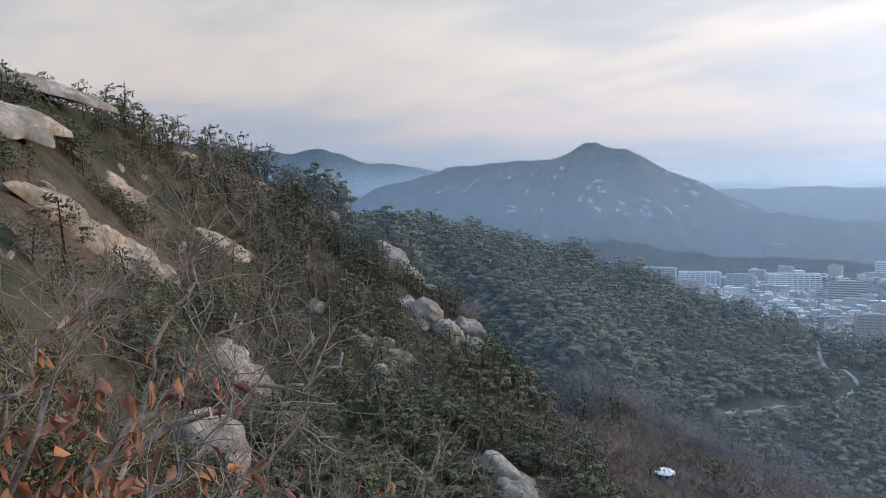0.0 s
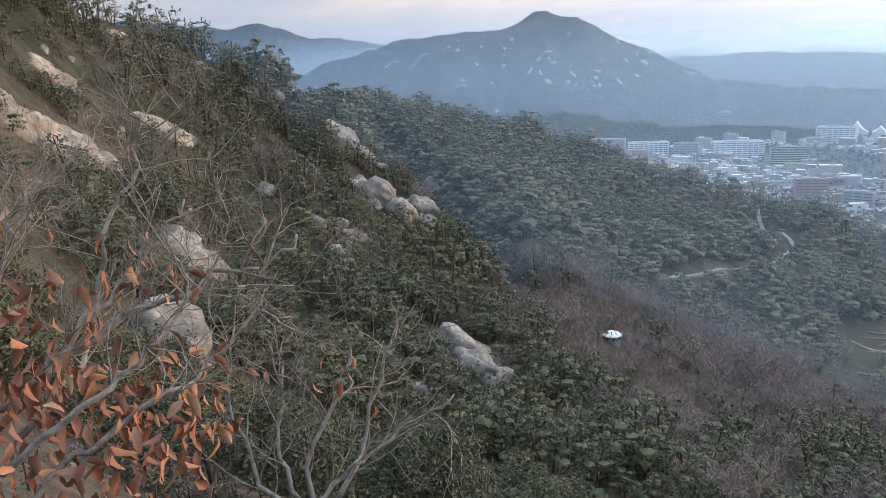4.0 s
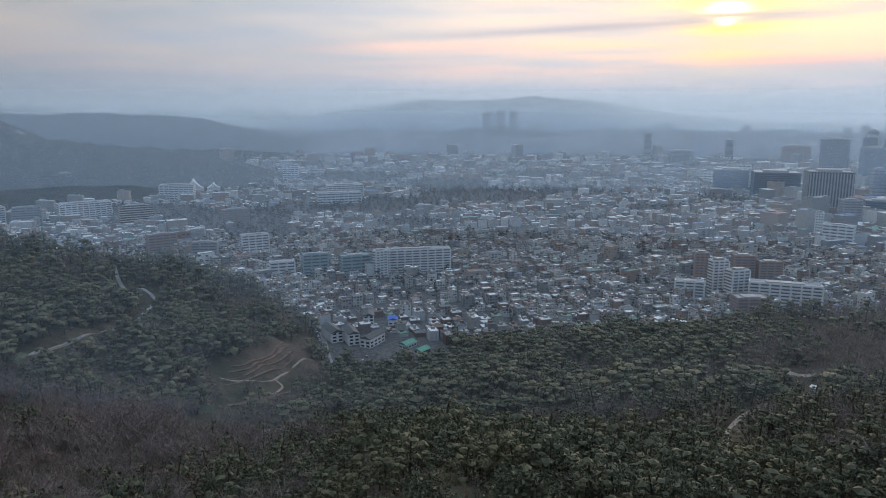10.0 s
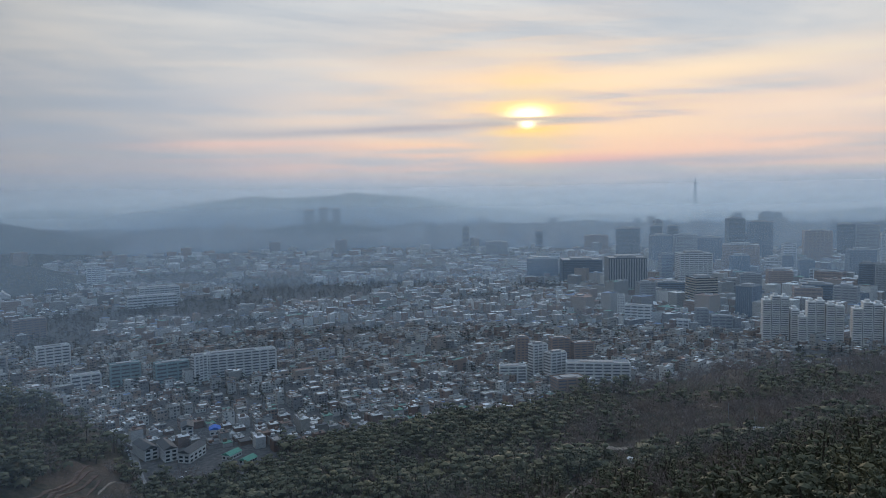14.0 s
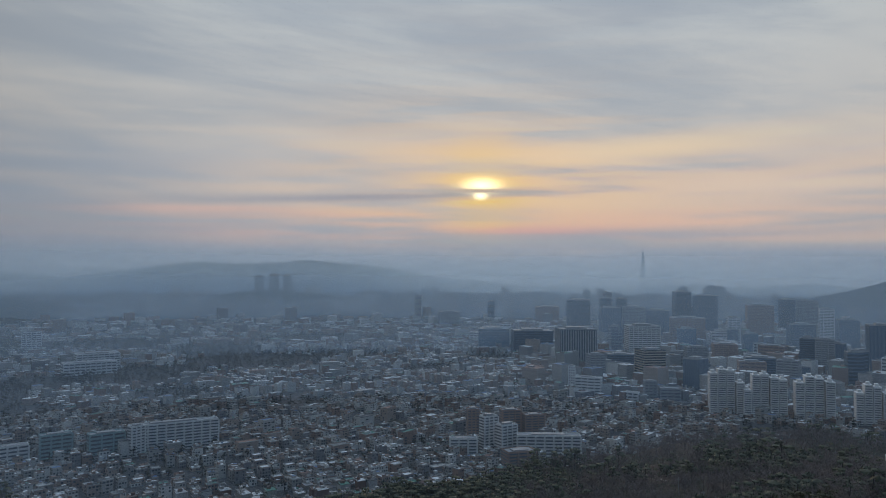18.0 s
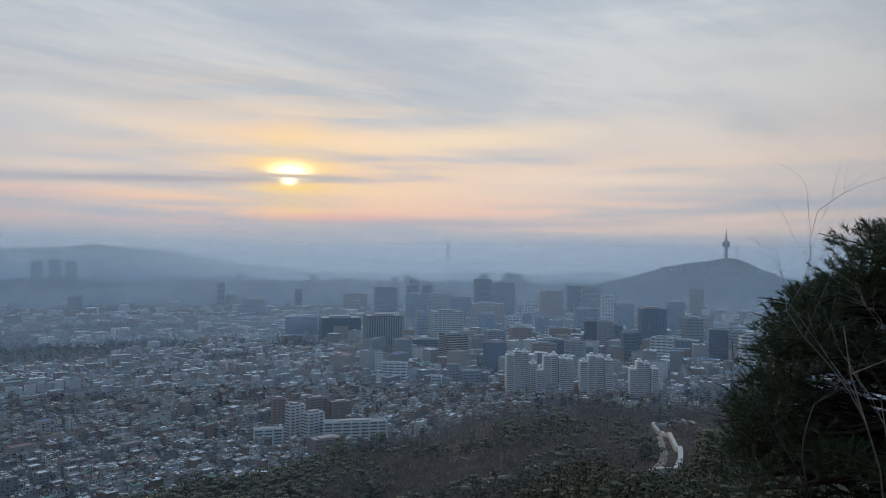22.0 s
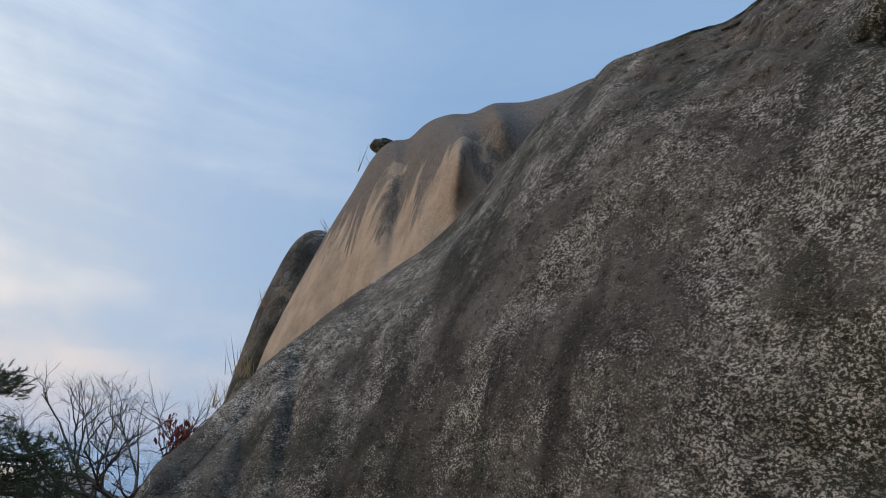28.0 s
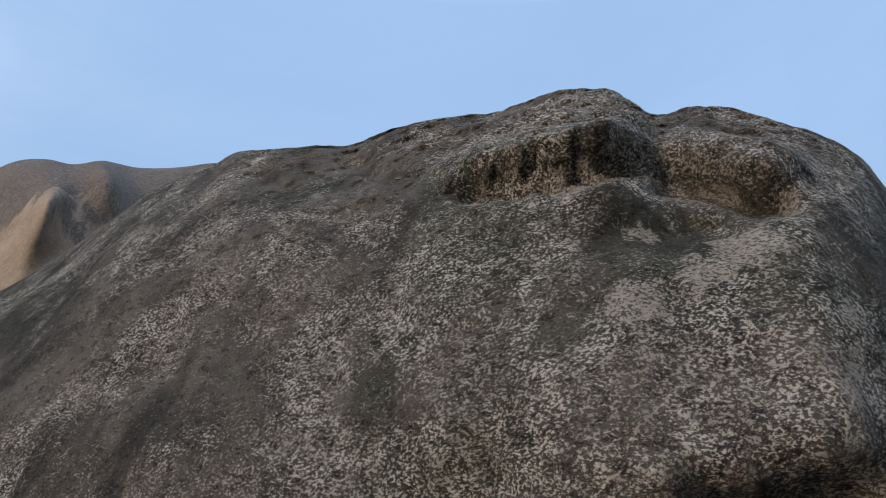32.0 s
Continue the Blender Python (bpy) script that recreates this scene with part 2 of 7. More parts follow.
def granite(name, pale, dark, lichen, amount, scale=1.0, depth=0.02, in_place=False):
    m, n = material(name)
    p = place(n) if in_place else own(n)
    big = n.noise(p, 0.35 * scale, 5, 0.6, 0.5)
    mid = n.noise(p, 1.6 * scale, 6, 0.65)
    grain = n.noise(p, 26.0 * scale, 4, 0.7)
    stretch = n.add("ShaderNodeMapping")
    n.put(p, stretch.inputs["Vector"])
    stretch.inputs["Scale"].default_value = (1.6, 1.6, 0.16)
    runs = n.noise(stretch.outputs[0], 1.3 * scale, 5, 0.6, 0.4)
    col = n.mix(n.span(mid, 0.3, 0.7), dark, pale)
    col = n.mix(n.math("MULTIPLY", n.span(runs, 0.54, 0.66), 0.6), col, tuple(v * 0.35 for v in dark))
    col = n.mix(n.math("MULTIPLY", n.span(big, 0.5 - amount * 0.2, 0.66 - amount * 0.1), amount), col, lichen)
    speck = n.span(grain, 0.5, 0.62)
    col = n.mix(n.math("MULTIPLY", speck, 0.35), col, pale)
    finish(n, col, 0.92, 0, n.math("ADD", n.math("MULTIPLY", mid, 0.5), n.math("MULTIPLY", grain, 0.25)), depth, 0.7, 0.2)
    return m


def lichen_rock(scars=()):
    """Dark weathered granite crusted with pale lichen flecks. scars: places and radii where the crust has flaked to pale stone."""
    m, n = material("lichen_granite")
    p = own(n)
    big = n.noise(p, 0.62, 4, 0.55, 0.6)
    mid = n.noise(p, 2.2, 5, 0.6, 0.3)
    lie = n.add("ShaderNodeMapping")
    n.put(p, lie.inputs["Vector"])
    lie.inputs["Rotation"].default_value = (0.35, 0.3, 0.2)
    lie.inputs["Scale"].default_value = (0.9, 0.9, 1.25)
    fleck = n.noise(lie.outputs[0], 72.0, 3, 0.75)
    knob = n.noise(lie.outputs[0], 17.0, 5, 0.72)
    fine_ = n.noise(p, 210.0, 3, 0.7)
    stretch = n.add("ShaderNodeMapping")
    n.put(p, stretch.inputs["Vector"])
    stretch.inputs["Scale"].default_value = (1.4, 1.4, 0.22)
    runs = n.noise(stretch.outputs[0], 1.5, 5, 0.6, 0.5)
    # bare dark stone, moss and black algae
    col = n.mix(n.span(mid, 0.33, 0.67), (0.070, 0.065, 0.058), (0.165, 0.150, 0.131))
    col = n.mix(n.math("MULTIPLY", n.span(big, 0.48, 0.60), 0.65), col, (0.046, 0.055, 0.037))
    col = n.mix(n.math("MULTIPLY", n.span(runs, 0.55, 0.66), 0.5), col, (0.030, 0.030, 0.029))
    # flecks stand thick in some zones and are missing in others
    zone = n.span(n.math("ADD", n.math("MULTIPLY", n.noise(p, 0.75, 5, 0.6, 0.7), 0.7), n.math("MULTIPLY", n.noise(p, 3.1, 4, 0.6), 0.3)), 0.42, 0.57, 0.10, 1.0)
    crust = n.math("SUBTRACT", zone, n.math("MULTIPLY", n.span(runs, 0.54, 0.64), 0.5), clamp=True)
    edge = n.math("SUBTRACT", 0.567, n.math("MULTIPLY", crust, 0.058))
    spots_ = n.span(n.math("ADD", n.math("MULTIPLY", fleck, 0.7), n.math("MULTIPLY", knob, 0.3)), edge, n.math("ADD", edge, 0.035))
    tone = n.mix(n.span(n.noise(p, 7.0, 3, 0.5), 0.4, 0.6), (0.40, 0.37, 0.33), (0.66, 0.63, 0.58))
    col = n.mix(n.math("MULTIPLY", spots_, n.math("ADD", 0.25, n.math("MULTIPLY", crust, 0.75))), col, tone)
    col = n.mix(n.math("MULTIPLY", n.span(fine_, 0.56, 0.64), n.math("MULTIPLY", crust, 0.5)), col, (0.36, 0.33, 0.29))
    # shade in the hollows of the bump, put into the colour as near-black
    pit_shade = n.span(n.math("ADD", n.math("MULTIPLY", knob, 0.55), n.math("MULTIPLY", fleck, 0.45)), 0.465, 0.40)
    col = n.mix(n.math("MULTIPLY", pit_shade, 0.75), col, (0.014, 0.013, 0.012))
    if scars:
        rag = n.math("MULTIPLY", n.math("SUBTRACT", n.noise(p, 9.0, 9, 0.8, 0.8), 0.5), 5.5)
        worn = None
        for x_, y_, z_, r_ in scars:
            d = n.math("DIVIDE", n.vmath("DISTANCE", p, (x_, y_, z_)), r_)
            worn = d if worn is None else n.math("MINIMUM", worn, d)
        flake = n.span(n.math("ADD", worn, rag), 1.1, 0.5)
        flake = n.math("MULTIPLY", flake, n.span(fleck, 0.42, 0.50, 0.15, 1.0))
        col = n.mix(n.math("MULTIPLY", flake, 0.8), col, (0.46, 0.42, 0.37))
    finish(n, col, 0.95, 0, n.math("ADD", n.math("ADD", n.math("MULTIPLY", mid, 0.5), n.math("MULTIPLY", knob, 0.9)), n.math("ADD", n.math("MULTIPLY", fleck, 0.42), n.math("MULTIPLY", fine_, 0.14))), 0.10, 1.0, 0.15)
    return m


def leafy(name, a, b, c, rough=0.7):
    """Foliage that differs from clump to clump and from tree to tree."""
    m, n = material(name)
    r = island(n)
    tone = n.noise(place(n), 0.045, 3, 0.5)
    col = n.mix(r, a, b)
    col = n.mix(n.span(tone, 0.5, 0.7), col, c)
    finish(n, col, rough, 0, None, spec=0.15)
    return m


def haze_material(name, density, top, foot, forward, radius, west):
    """Sheet standing in for air haze, its blue put into the colour: it scatters the light of the sky, back and forward,
    and thins out with height.
    """
    m, n = material(name)
    s = n.add("ShaderNodeSeparateXYZ")
    n.put(place(n), s.inputs[0])
    drift = n.noise(place(n), 0.0016, 4, 0.55)
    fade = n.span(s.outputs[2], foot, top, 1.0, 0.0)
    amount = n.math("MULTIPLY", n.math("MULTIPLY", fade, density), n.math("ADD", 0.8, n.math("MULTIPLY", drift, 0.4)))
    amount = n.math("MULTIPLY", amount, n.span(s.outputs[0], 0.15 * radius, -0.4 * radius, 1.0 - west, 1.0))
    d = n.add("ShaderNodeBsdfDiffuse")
    # the blue of distant air is set here as the sheet's own colour
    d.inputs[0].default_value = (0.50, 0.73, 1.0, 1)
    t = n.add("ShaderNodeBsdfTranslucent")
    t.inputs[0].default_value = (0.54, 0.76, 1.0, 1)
    both = n.add("ShaderNodeMixShader")
    both.inputs[0].default_value = forward
    n.t.links.new(d.outputs[0], both.inputs[1])
    n.t.links.new(t.outputs[0], both.inputs[2])
    clear_ = n.add("ShaderNodeBsdfTransparent")
    veil = n.add("ShaderNodeMixShader")
    n.put(amount, veil.inputs[0])
    n.t.links.new(clear_.outputs[0], veil.inputs[1])
    n.t.links.new(both.outputs[0], veil.inputs[2])
    o = n.add("ShaderNodeOutputMaterial")
    n.t.links.new(veil.outputs[0], o.inputs[0])
    return m


def palette(name, colours, rough=0.8, grime=0.18, spec=0.3):
    """Paint that differs from building to building."""
    m, n = material(name)
    r = island(n)
    k = len(colours)
    stops = [(i / k, c) for i, c in enumerate(colours)]
    col = n.ramp(r, *stops, ease="CONSTANT")
    dirt = n.noise(place(n), 0.35, 5, 0.65)
    col = n.mix(n.math("MULTIPLY", n.span(dirt, 0.45, 0.7), grime), col, (0.09, 0.085, 0.08))
    finish(n, col, rough, 0, None, spec=spec)
    return m


M_FLOOR = forest_floor()
M_CITY = city_ground()


def far_woods():
    """Dark evergreen cover of the far hills, with pale cliffs."""
    m, n = material("far_woods")
    p = place(n)
    b = n.noise(p, 0.05, 7, 0.7)
    c = n.noise(p, 0.008, 4, 0.6)
    col = n.mix(n.span(b, 0.38, 0.62), (0.014, 0.018, 0.014), (0.044, 0.048, 0.034))
    col = n.mix(n.math("MULTIPLY", n.span(c, 0.5, 0.65), 0.5), col, (0.060, 0.050, 0.042))
    cliff = n.math("ADD", n.math("MULTIPLY", n.noise(p, 0.017, 9, 0.72), 0.65), n.math("MULTIPLY", n.noise(p, 0.005, 3, 0.5), 0.35))
    col = n.mix(n.math("MULTIPLY", n.span(cliff, 0.60, 0.65), 0.65), col, (0.33, 0.30, 0.265))
    finish(n, col, 0.95, 0, b, 5.0, 1.0, 0.1)
    return m


M_FAR = far_woods()
M_ROCK = granite("hill_granite", (0.42, 0.355, 0.295), (0.20, 0.172, 0.145), (0.11, 0.10, 0.088), 0.75, 0.5, 0.25, True)
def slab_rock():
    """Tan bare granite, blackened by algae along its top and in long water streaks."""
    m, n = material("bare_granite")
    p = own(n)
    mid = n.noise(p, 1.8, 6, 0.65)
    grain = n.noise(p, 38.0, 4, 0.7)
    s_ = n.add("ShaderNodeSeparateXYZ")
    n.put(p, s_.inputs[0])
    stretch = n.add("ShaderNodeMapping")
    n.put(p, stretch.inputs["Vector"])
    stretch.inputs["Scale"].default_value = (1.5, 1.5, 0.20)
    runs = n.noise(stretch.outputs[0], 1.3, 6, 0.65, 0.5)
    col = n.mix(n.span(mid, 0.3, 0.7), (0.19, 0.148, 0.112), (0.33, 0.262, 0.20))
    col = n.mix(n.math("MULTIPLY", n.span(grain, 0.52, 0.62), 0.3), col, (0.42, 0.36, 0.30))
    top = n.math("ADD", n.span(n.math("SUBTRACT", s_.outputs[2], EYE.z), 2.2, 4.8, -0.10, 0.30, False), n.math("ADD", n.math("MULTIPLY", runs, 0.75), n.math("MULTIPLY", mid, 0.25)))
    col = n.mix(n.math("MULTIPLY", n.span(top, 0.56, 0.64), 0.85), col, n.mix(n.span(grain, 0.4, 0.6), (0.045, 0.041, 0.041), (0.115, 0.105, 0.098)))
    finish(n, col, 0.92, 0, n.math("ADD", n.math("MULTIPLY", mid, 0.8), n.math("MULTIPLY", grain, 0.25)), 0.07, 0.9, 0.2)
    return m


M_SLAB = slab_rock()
M_PINE = leafy("pine_needles", (0.050, 0.054, 0.036), (0.108, 0.110, 0.066), (0.130, 0.117, 0.064))
M_PINE_NEAR = leafy("near_pine_needles", (0.050, 0.072, 0.044), (0.10, 0.13, 0.075), (0.075, 0.10, 0.058))
M_TWIG = leafy("bare_twigs", (0.15, 0.118, 0.106), (0.265, 0.215, 0.195), (0.225, 0.165, 0.138), 0.9)
M_RUST = leafy("dry_leaves", (0.16, 0.075, 0.045), (0.24, 0.13, 0.08), (0.20, 0.10, 0.06), 0.8)
M_BARK = simple("bark", (0.035, 0.027, 0.021), (0.095, 0.075, 0.058), 9, 0.95, 0, 0.01)
M_PALE_BARK = simple("pale_bark", (0.16, 0.14, 0.12), (0.30, 0.27, 0.24), 14, 0.9, 0, 0.003)

# ---- mesh helpers ----
def mesh_of(name, verts, faces, mats, index=None, smooth=False):
    """A mesh from arrays of corners and of equal-sided faces."""
    me = bpy.data.meshes.new(name)
    verts = np.asarray(verts, np.float32)
    faces = np.asarray(faces, np.int32)
    k = faces.shape[1]
    me.vertices.add(len(verts))
    me.vertices.foreach_set("co", verts.ravel())
    me.loops.add(faces.size)
    me.loops.foreach_set("vertex_index", faces.ravel())
    me.polygons.add(len(faces))
    me.polygons.foreach_set("loop_start", np.arange(0, faces.size, k, dtype=np.int32))
    if index is not None:
        me.polygons.foreach_set("material_index", np.asarray(index, np.int32))
    me.polygons.foreach_set("use_smooth", np.full(len(faces), smooth))
    for m in mats:
        me.materials.append(m)
    me.update(calc_edges=True)
    return me


def part(name, bm, mat, parent, label="", smooth=False):
    """Links a bmesh as one mesh object under a thing or a part."""
    me = bpy.data.meshes.new(name)
    for f in bm.faces:
        f.smooth = smooth
    bm.to_mesh(me)
    bm.free()
    me.materials.append(mat)
    ob = new(name, me)
    ob.parent = parent
    if label:
        tagged(ob, label)
    return ob


def empty(name, m, label, category, group="", kind=""):
    ob = new(name)
    ob.matrix_basis = m
    return tagged(ob, label, category, group, kind)


def box(bm, x0, x1, y0, y1, z0, z1, bevel=0.0):
    r = bmesh.ops.create_cube(bm, size=1.0, matrix=Matrix.Translation(((x0 + x1) / 2, (y0 + y1) / 2, (z0 + z1) / 2)) @ Matrix.Diagonal((x1 - x0, y1 - y0, z1 - z0, 1)))
    if bevel:
        edges = list({e for v in r["verts"] for e in v.link_edges})
        bmesh.ops.bevel(bm, geom=edges, offset=bevel, segments=2, affect="EDGES", profile=0.6)


def tube(bm, points, radii, sides=5, cap=True):
    """A tapered limb through points."""
    rings = []
    for i, (p, r) in enumerate(zip(points, radii)):
        a = points[max(i - 1, 0)]
        b = points[min(i + 1, len(points) - 1)]
        q = (b - a).to_track_quat("Z", "Y")
        rings.append([bm.verts.new(p + q @ Vector((r * math.cos(2 * math.pi * k / sides), r * math.sin(2 * math.pi * k / sides), 0))) for k in range(sides)])
    for u, v in zip(rings, rings[1:]):
        for k in range(sides):
            bm.faces.new((u[k], u[(k + 1) % sides], v[(k + 1) % sides], v[k]))
    if cap and sides > 2:
        bm.faces.new(rings[-1])
        bm.faces.new(rings[0][::-1])


# ---- the land: a sheet round the eye, heights given from the eye ----
KNOTS_AZ, KNOTS = [], []


def slope(az, *pairs):
    """The ground along one bearing: distance and elevation, outwards to the crest."""
    KNOTS_AZ.append(az)
    KNOTS.append(pairs)


slope(-180, (2, -38.7), (6, -15), (12, -5), (30, 8), (70, 14), (140, 16))
slope(-110, (2, -42), (6, -32), (15, -20), (45, -6), (110, 8), (170, 13))
slope(-82, (2, -45), (8, -42), (25, -31), (70, -12), (130, 2), (200, 9.3))
slope(-70, (2, -45), (8, -44), (30, -34), (90, -20), (180, -6), (270, 5.2))
slope(-60, (2, -45), (8, -44), (35, -35), (110, -24), (220, -10), (330, 0.4))
slope(-55, (2, -46), (8, -45), (38, -36), (120, -25.5), (320, -2.9), (540, -1.9))
slope(-50, (2, -48), (8, -46), (40, -36), (120, -27), (300, -7.7), (620, -2.3))
slope(-45, (2, -48), (8, -46), (42, -37), (125, -28), (240, -13.4), (640, -3.6))
slope(-40, (2, -48), (8, -46), (45, -38), (130, -29), (200, -19.5), (640, -5.2))
slope(-35, (2, -48), (8, -46), (48, -38), (135, -29.5), (260, -20), (630, -6.9))
slope(-30, (2, -48), (8, -46), (50, -38), (140, -29.5), (330, -18.5), (620, -8.5))
slope(-20, (2, -48), (8, -46), (55, -37), (150, -29.5), (360, -20.5), (640, -10.8))
slope(-14, (2, -48), (8, -46), (58, -37), (150, -29.5), (380, -22), (660, -12.8))
slope(-9, (2, -48), (8, -46), (60, -37), (150, -29.0), (390, -22.8), (650, -15.4))
slope(-6, (2, -48), (8, -46), (60, -36.5), (140, -28), (380, -23.6), (600, -19.0))
slope(-2, (2, -48), (8, -46), (60, -35), (120, -26), (345, -24.5), (580, -20.2))
slope(2, (2, -48), (8, -46), (58, -34), (114, -25.6), (325, -24.7), (555, -19.2))
slope(10, (2, -48), (8, -46), (50, -33), (108, -27.0), (300, -24.5), (530, -17.2))
slope(20, (2, -48), (8, -46), (50, -35), (100, -29), (280, -23.5), (550, -16.8))
slope(30, (2, -48), (8, -44), (50, -36), (110, -27), (300, -20.5), (640, -14))
slope(40, (2, -46), (8, -44), (40, -33), (120, -24), (260, -18.8), (760, -11.6))
slope(50, (2, -46), (8, -42), (30, -33), (100, -21), (240, -16), (800, -10.8))
slope(60, (2, -44), (8, -40), (20, -34), (70, -24), (200, -16), (820, -10.2))
slope(76, (2, -40), (8, -30), (14, -26), (40, -24), (150, -18), (820, -10.2))
slope(80, (2, -38.7), (8, -15), (12, -10.6), (24, -6.2), (34, -4.9), (60, -12))
slope(97, (2, -38.7), (8, -13.0), (12, -9.9), (24, -5.7), (34, -4.5), (60, -12))
slope(104, (2, -38.7), (8, -13.5), (12, -9), (30, -1), (70, 4), (140, 6))
slope(140, (2, -38.7), (6, -15), (12, -5), (30, 6), (70, 12), (140, 14))
slope(180, (2, -38.7), (6, -15), (12, -5), (30, 8), (70, 14), (140, 16))
KNOTS_AZ = np.array(KNOTS_AZ, float)
KNOTS = np.array(KNOTS, float)
KNOTS[:, :, 0] = np.log(KNOTS[:, :, 0])
RIDGES = []


def ridge(distance, depth, *pairs):
    """A far range: the elevations of its crest along the bearings, its distance and its half-depth."""
    p = np.array(pairs, float)
    RIDGES.append((distance, depth, p[:, 0], p[:, 1]))


ridge(2350, 430, (-60, -3.0), (-57, -0.6), (-54.9, 0.5), (-53.0, 0.95), (-49.0, 1.77), (-47.3, 2.10), (-44.0, 2.08), (-41.5, 2.2), (-40.4, 2.66), (-39.6, 3.1), (-38.9, 3.48), (-38.0, 3.56), (-37.2, 3.25), (-36.4, 2.98), (-35.1, 2.55),
      (-33.4, 1.68), (-30.8, 0.36), (-29.1, -0.74), (-26.9, -1.64), (-25.2, -2.53), (-22, -4.2), (-19, -5.4))
ridge(2120, 260, (-32, -5), (-30, -3.6), (-27.8, -2.4), (-25.2, -2.1), (-21.3, -2.6), (-17.2, -3.3), (-13.1, -3.96), (-10, -4.95), (-6, -5.6))
ridge(3300, 380, (-36, -3), (-33, -1.5), (-29.1, -0.42), (-25.2, -0.28), (-22, -0.4), (-19.3, -0.56), (-15.3, -0.8), (-11.3, -1.75), (-8.7, -2.4), (-5, -3.5))
ridge(4500, 300, (-90, 3), (-75, 4), (-64.7, 3.6), (-63.2, 3.5), (-61.9, 3.04), (-59.5, 3.32), (-57.5, 2.83), (-56, 2.36), (-53.7, 2.22), (-50.3, 1.47), (-45, 0.6), (-35, 0.1), (-26, 0.2), (-22, -1.5))
ridge(4790, 130, (-24, -1.2), (-20, 0.0), (-15.9, -0.3), (-12.5, 0.0), (-7, -0.5), (-3.1, 0.1), (1.1, 0.65), (5.7, 0.55), (10.1, 0.9), (13, 0.6), (16.4, 0.25), (20, -0.4), (26, -0.9),
      (33, -1.0), (40, -0.8), (44, -1.0), (48, -0.65), (52, -1.1), (66, -0.8), (80, -1), (100, -1))
ridge(3800, 220, (-1, -2.9), (3.9, -1.7), (7.4, -1.25), (11, -1.8), (15, -2.8))
ridge(3850, 240, (46, -2.0), (50.2, -1.1), (51.6, -0.6), (52.9, -0.1), (55, 0.1), (56.2, 0.25), (57.6, 0.45), (58.5, 0.25), (61.1, -0.9), (64, -1.5), (70, -1.5), (76, -2.2))


def wave(x, y, seed):
    """Cheap rolling relief, about -1 to 1."""
    a = seed * 1.7
    return (np.sin(x + 1.3 * np.sin(0.7 * y + a)) * np.cos(0.9 * y + 1.1 * np.sin(0.8 * x - a)) + 0.5 * np.sin(2.3 * x + a + np.sin(1.9 * y)) * np.cos(2.1 * y - 0.6 * a) + 0.25 * np.sin(4.7 * x - y + a) * np.sin(5.1 * y + x)) / 1.6


def plain(r):
    return -200 + 106 * np.clip((r - 2300) / 2500, 0, 1) ** 1.3


def ground_z(x, y):
    """Height of the land over the eye's level at plan points."""
    x, y = np.asarray(x, float), np.asarray(y, float)
    r = np.maximum(np.hypot(x, y), 0.5)
    az = np.degrees(np.arctan2(x, y))
    i = np.clip(np.searchsorted(KNOTS_AZ, az, "right") - 1, 0, len(KNOTS_AZ) - 2)
    f = (az - KNOTS_AZ[i]) / (KNOTS_AZ[i + 1] - KNOTS_AZ[i])
    f = (f * f * (3 - 2 * f) * 0.5 + f * 0.5)[..., None, None]
    k = KNOTS[i] * (1 - f) + KNOTS[i + 1] * f
    lr = np.log(r)
    el = k[..., 0, 1].copy()
    for j in range(5):
        a, b = k[..., j, 0], k[..., j + 1, 0]
        u = np.clip((lr - a) / (b - a), 0, 1)
        el = np.where(lr > a, k[..., j, 1] * (1 - u) + k[..., j + 1, 1] * u, el)
    el = np.where(lr < k[..., 0, 0], 0, el)
    z = np.where(lr < k[..., 0, 0], 2 * np.tan(np.radians(k[..., 0, 1])), r * np.tan(np.radians(el)))
    rc = np.exp(k[..., 5, 0])
    over = np.maximum(r - rc, 0)
    z = np.where(over > 0, rc * np.tan(np.radians(k[..., 5, 1])) - over * 0.30 - np.minimum(over, 60) ** 2 * 0.001, z)
    rough = np.clip((r - 45) / 150, 0, 1) * (np.minimum(r, 600) / 600) ** 0.5
    near = r < rc * 1.4
    z = z + np.where(near, rough * (5.5 * wave(x / 48, y / 48, 1) + 2.2 * wave(x / 17, y / 17, 2)), 0)
    z = z - np.interp(az, [-90, -60, -35, -10, 20, 50], [2.5, 4.0, 5.5, 8.0, 8.5, 7.0]) * np.clip((r - 40) / 90, 0, 1) * np.where(near, 1, 0)
    # a hidden dale between the near ridge and the far one
    dale = np.interp(az, [-58, -55, -50, -45, -40, -36], [0, 22, 62, 55, 25, 0])
    rv = 1.36 * np.interp(az, [-58, -55, -50, -45, -40], [340, 320, 300, 240, 200])
    z = z - np.where(near, dale * np.exp(-(np.log(r / rv) / 0.16) ** 2), 0)
    base = plain(r)
    for hr, depth, haz, hel in RIDGES:
        e = np.interp(az, haz, hel, left=-20, right=-20)
        top = np.maximum(hr * np.tan(np.radians(e)) - plain(np.full_like(r, hr)), 0)
        u = (r - hr) / np.where(r < hr, depth, depth * 0.7)
        body = np.exp(-np.abs(u) ** 1.5 * 1.2)
        spur = 1 - 2 * np.abs(wave(az / 2.1 + 0.004 * r, r / 420 + hr, 3))
        ruff = 1 + (0.26 * wave(x / 150 + hr, y / 150, 3) + 0.16 * wave(x / 52, y / 52 + hr, 4) + 0.22 * spur) * (1 - body * 0.85)
        base = np.maximum(base, plain(r) + top * body * ruff + np.where(top > 5, (2.0 * wave(x / 13, y / 13, 5) + 2.5 * wave(x / 31, y / 31, 2)) * body, 0))
    return np.maximum(z, base)


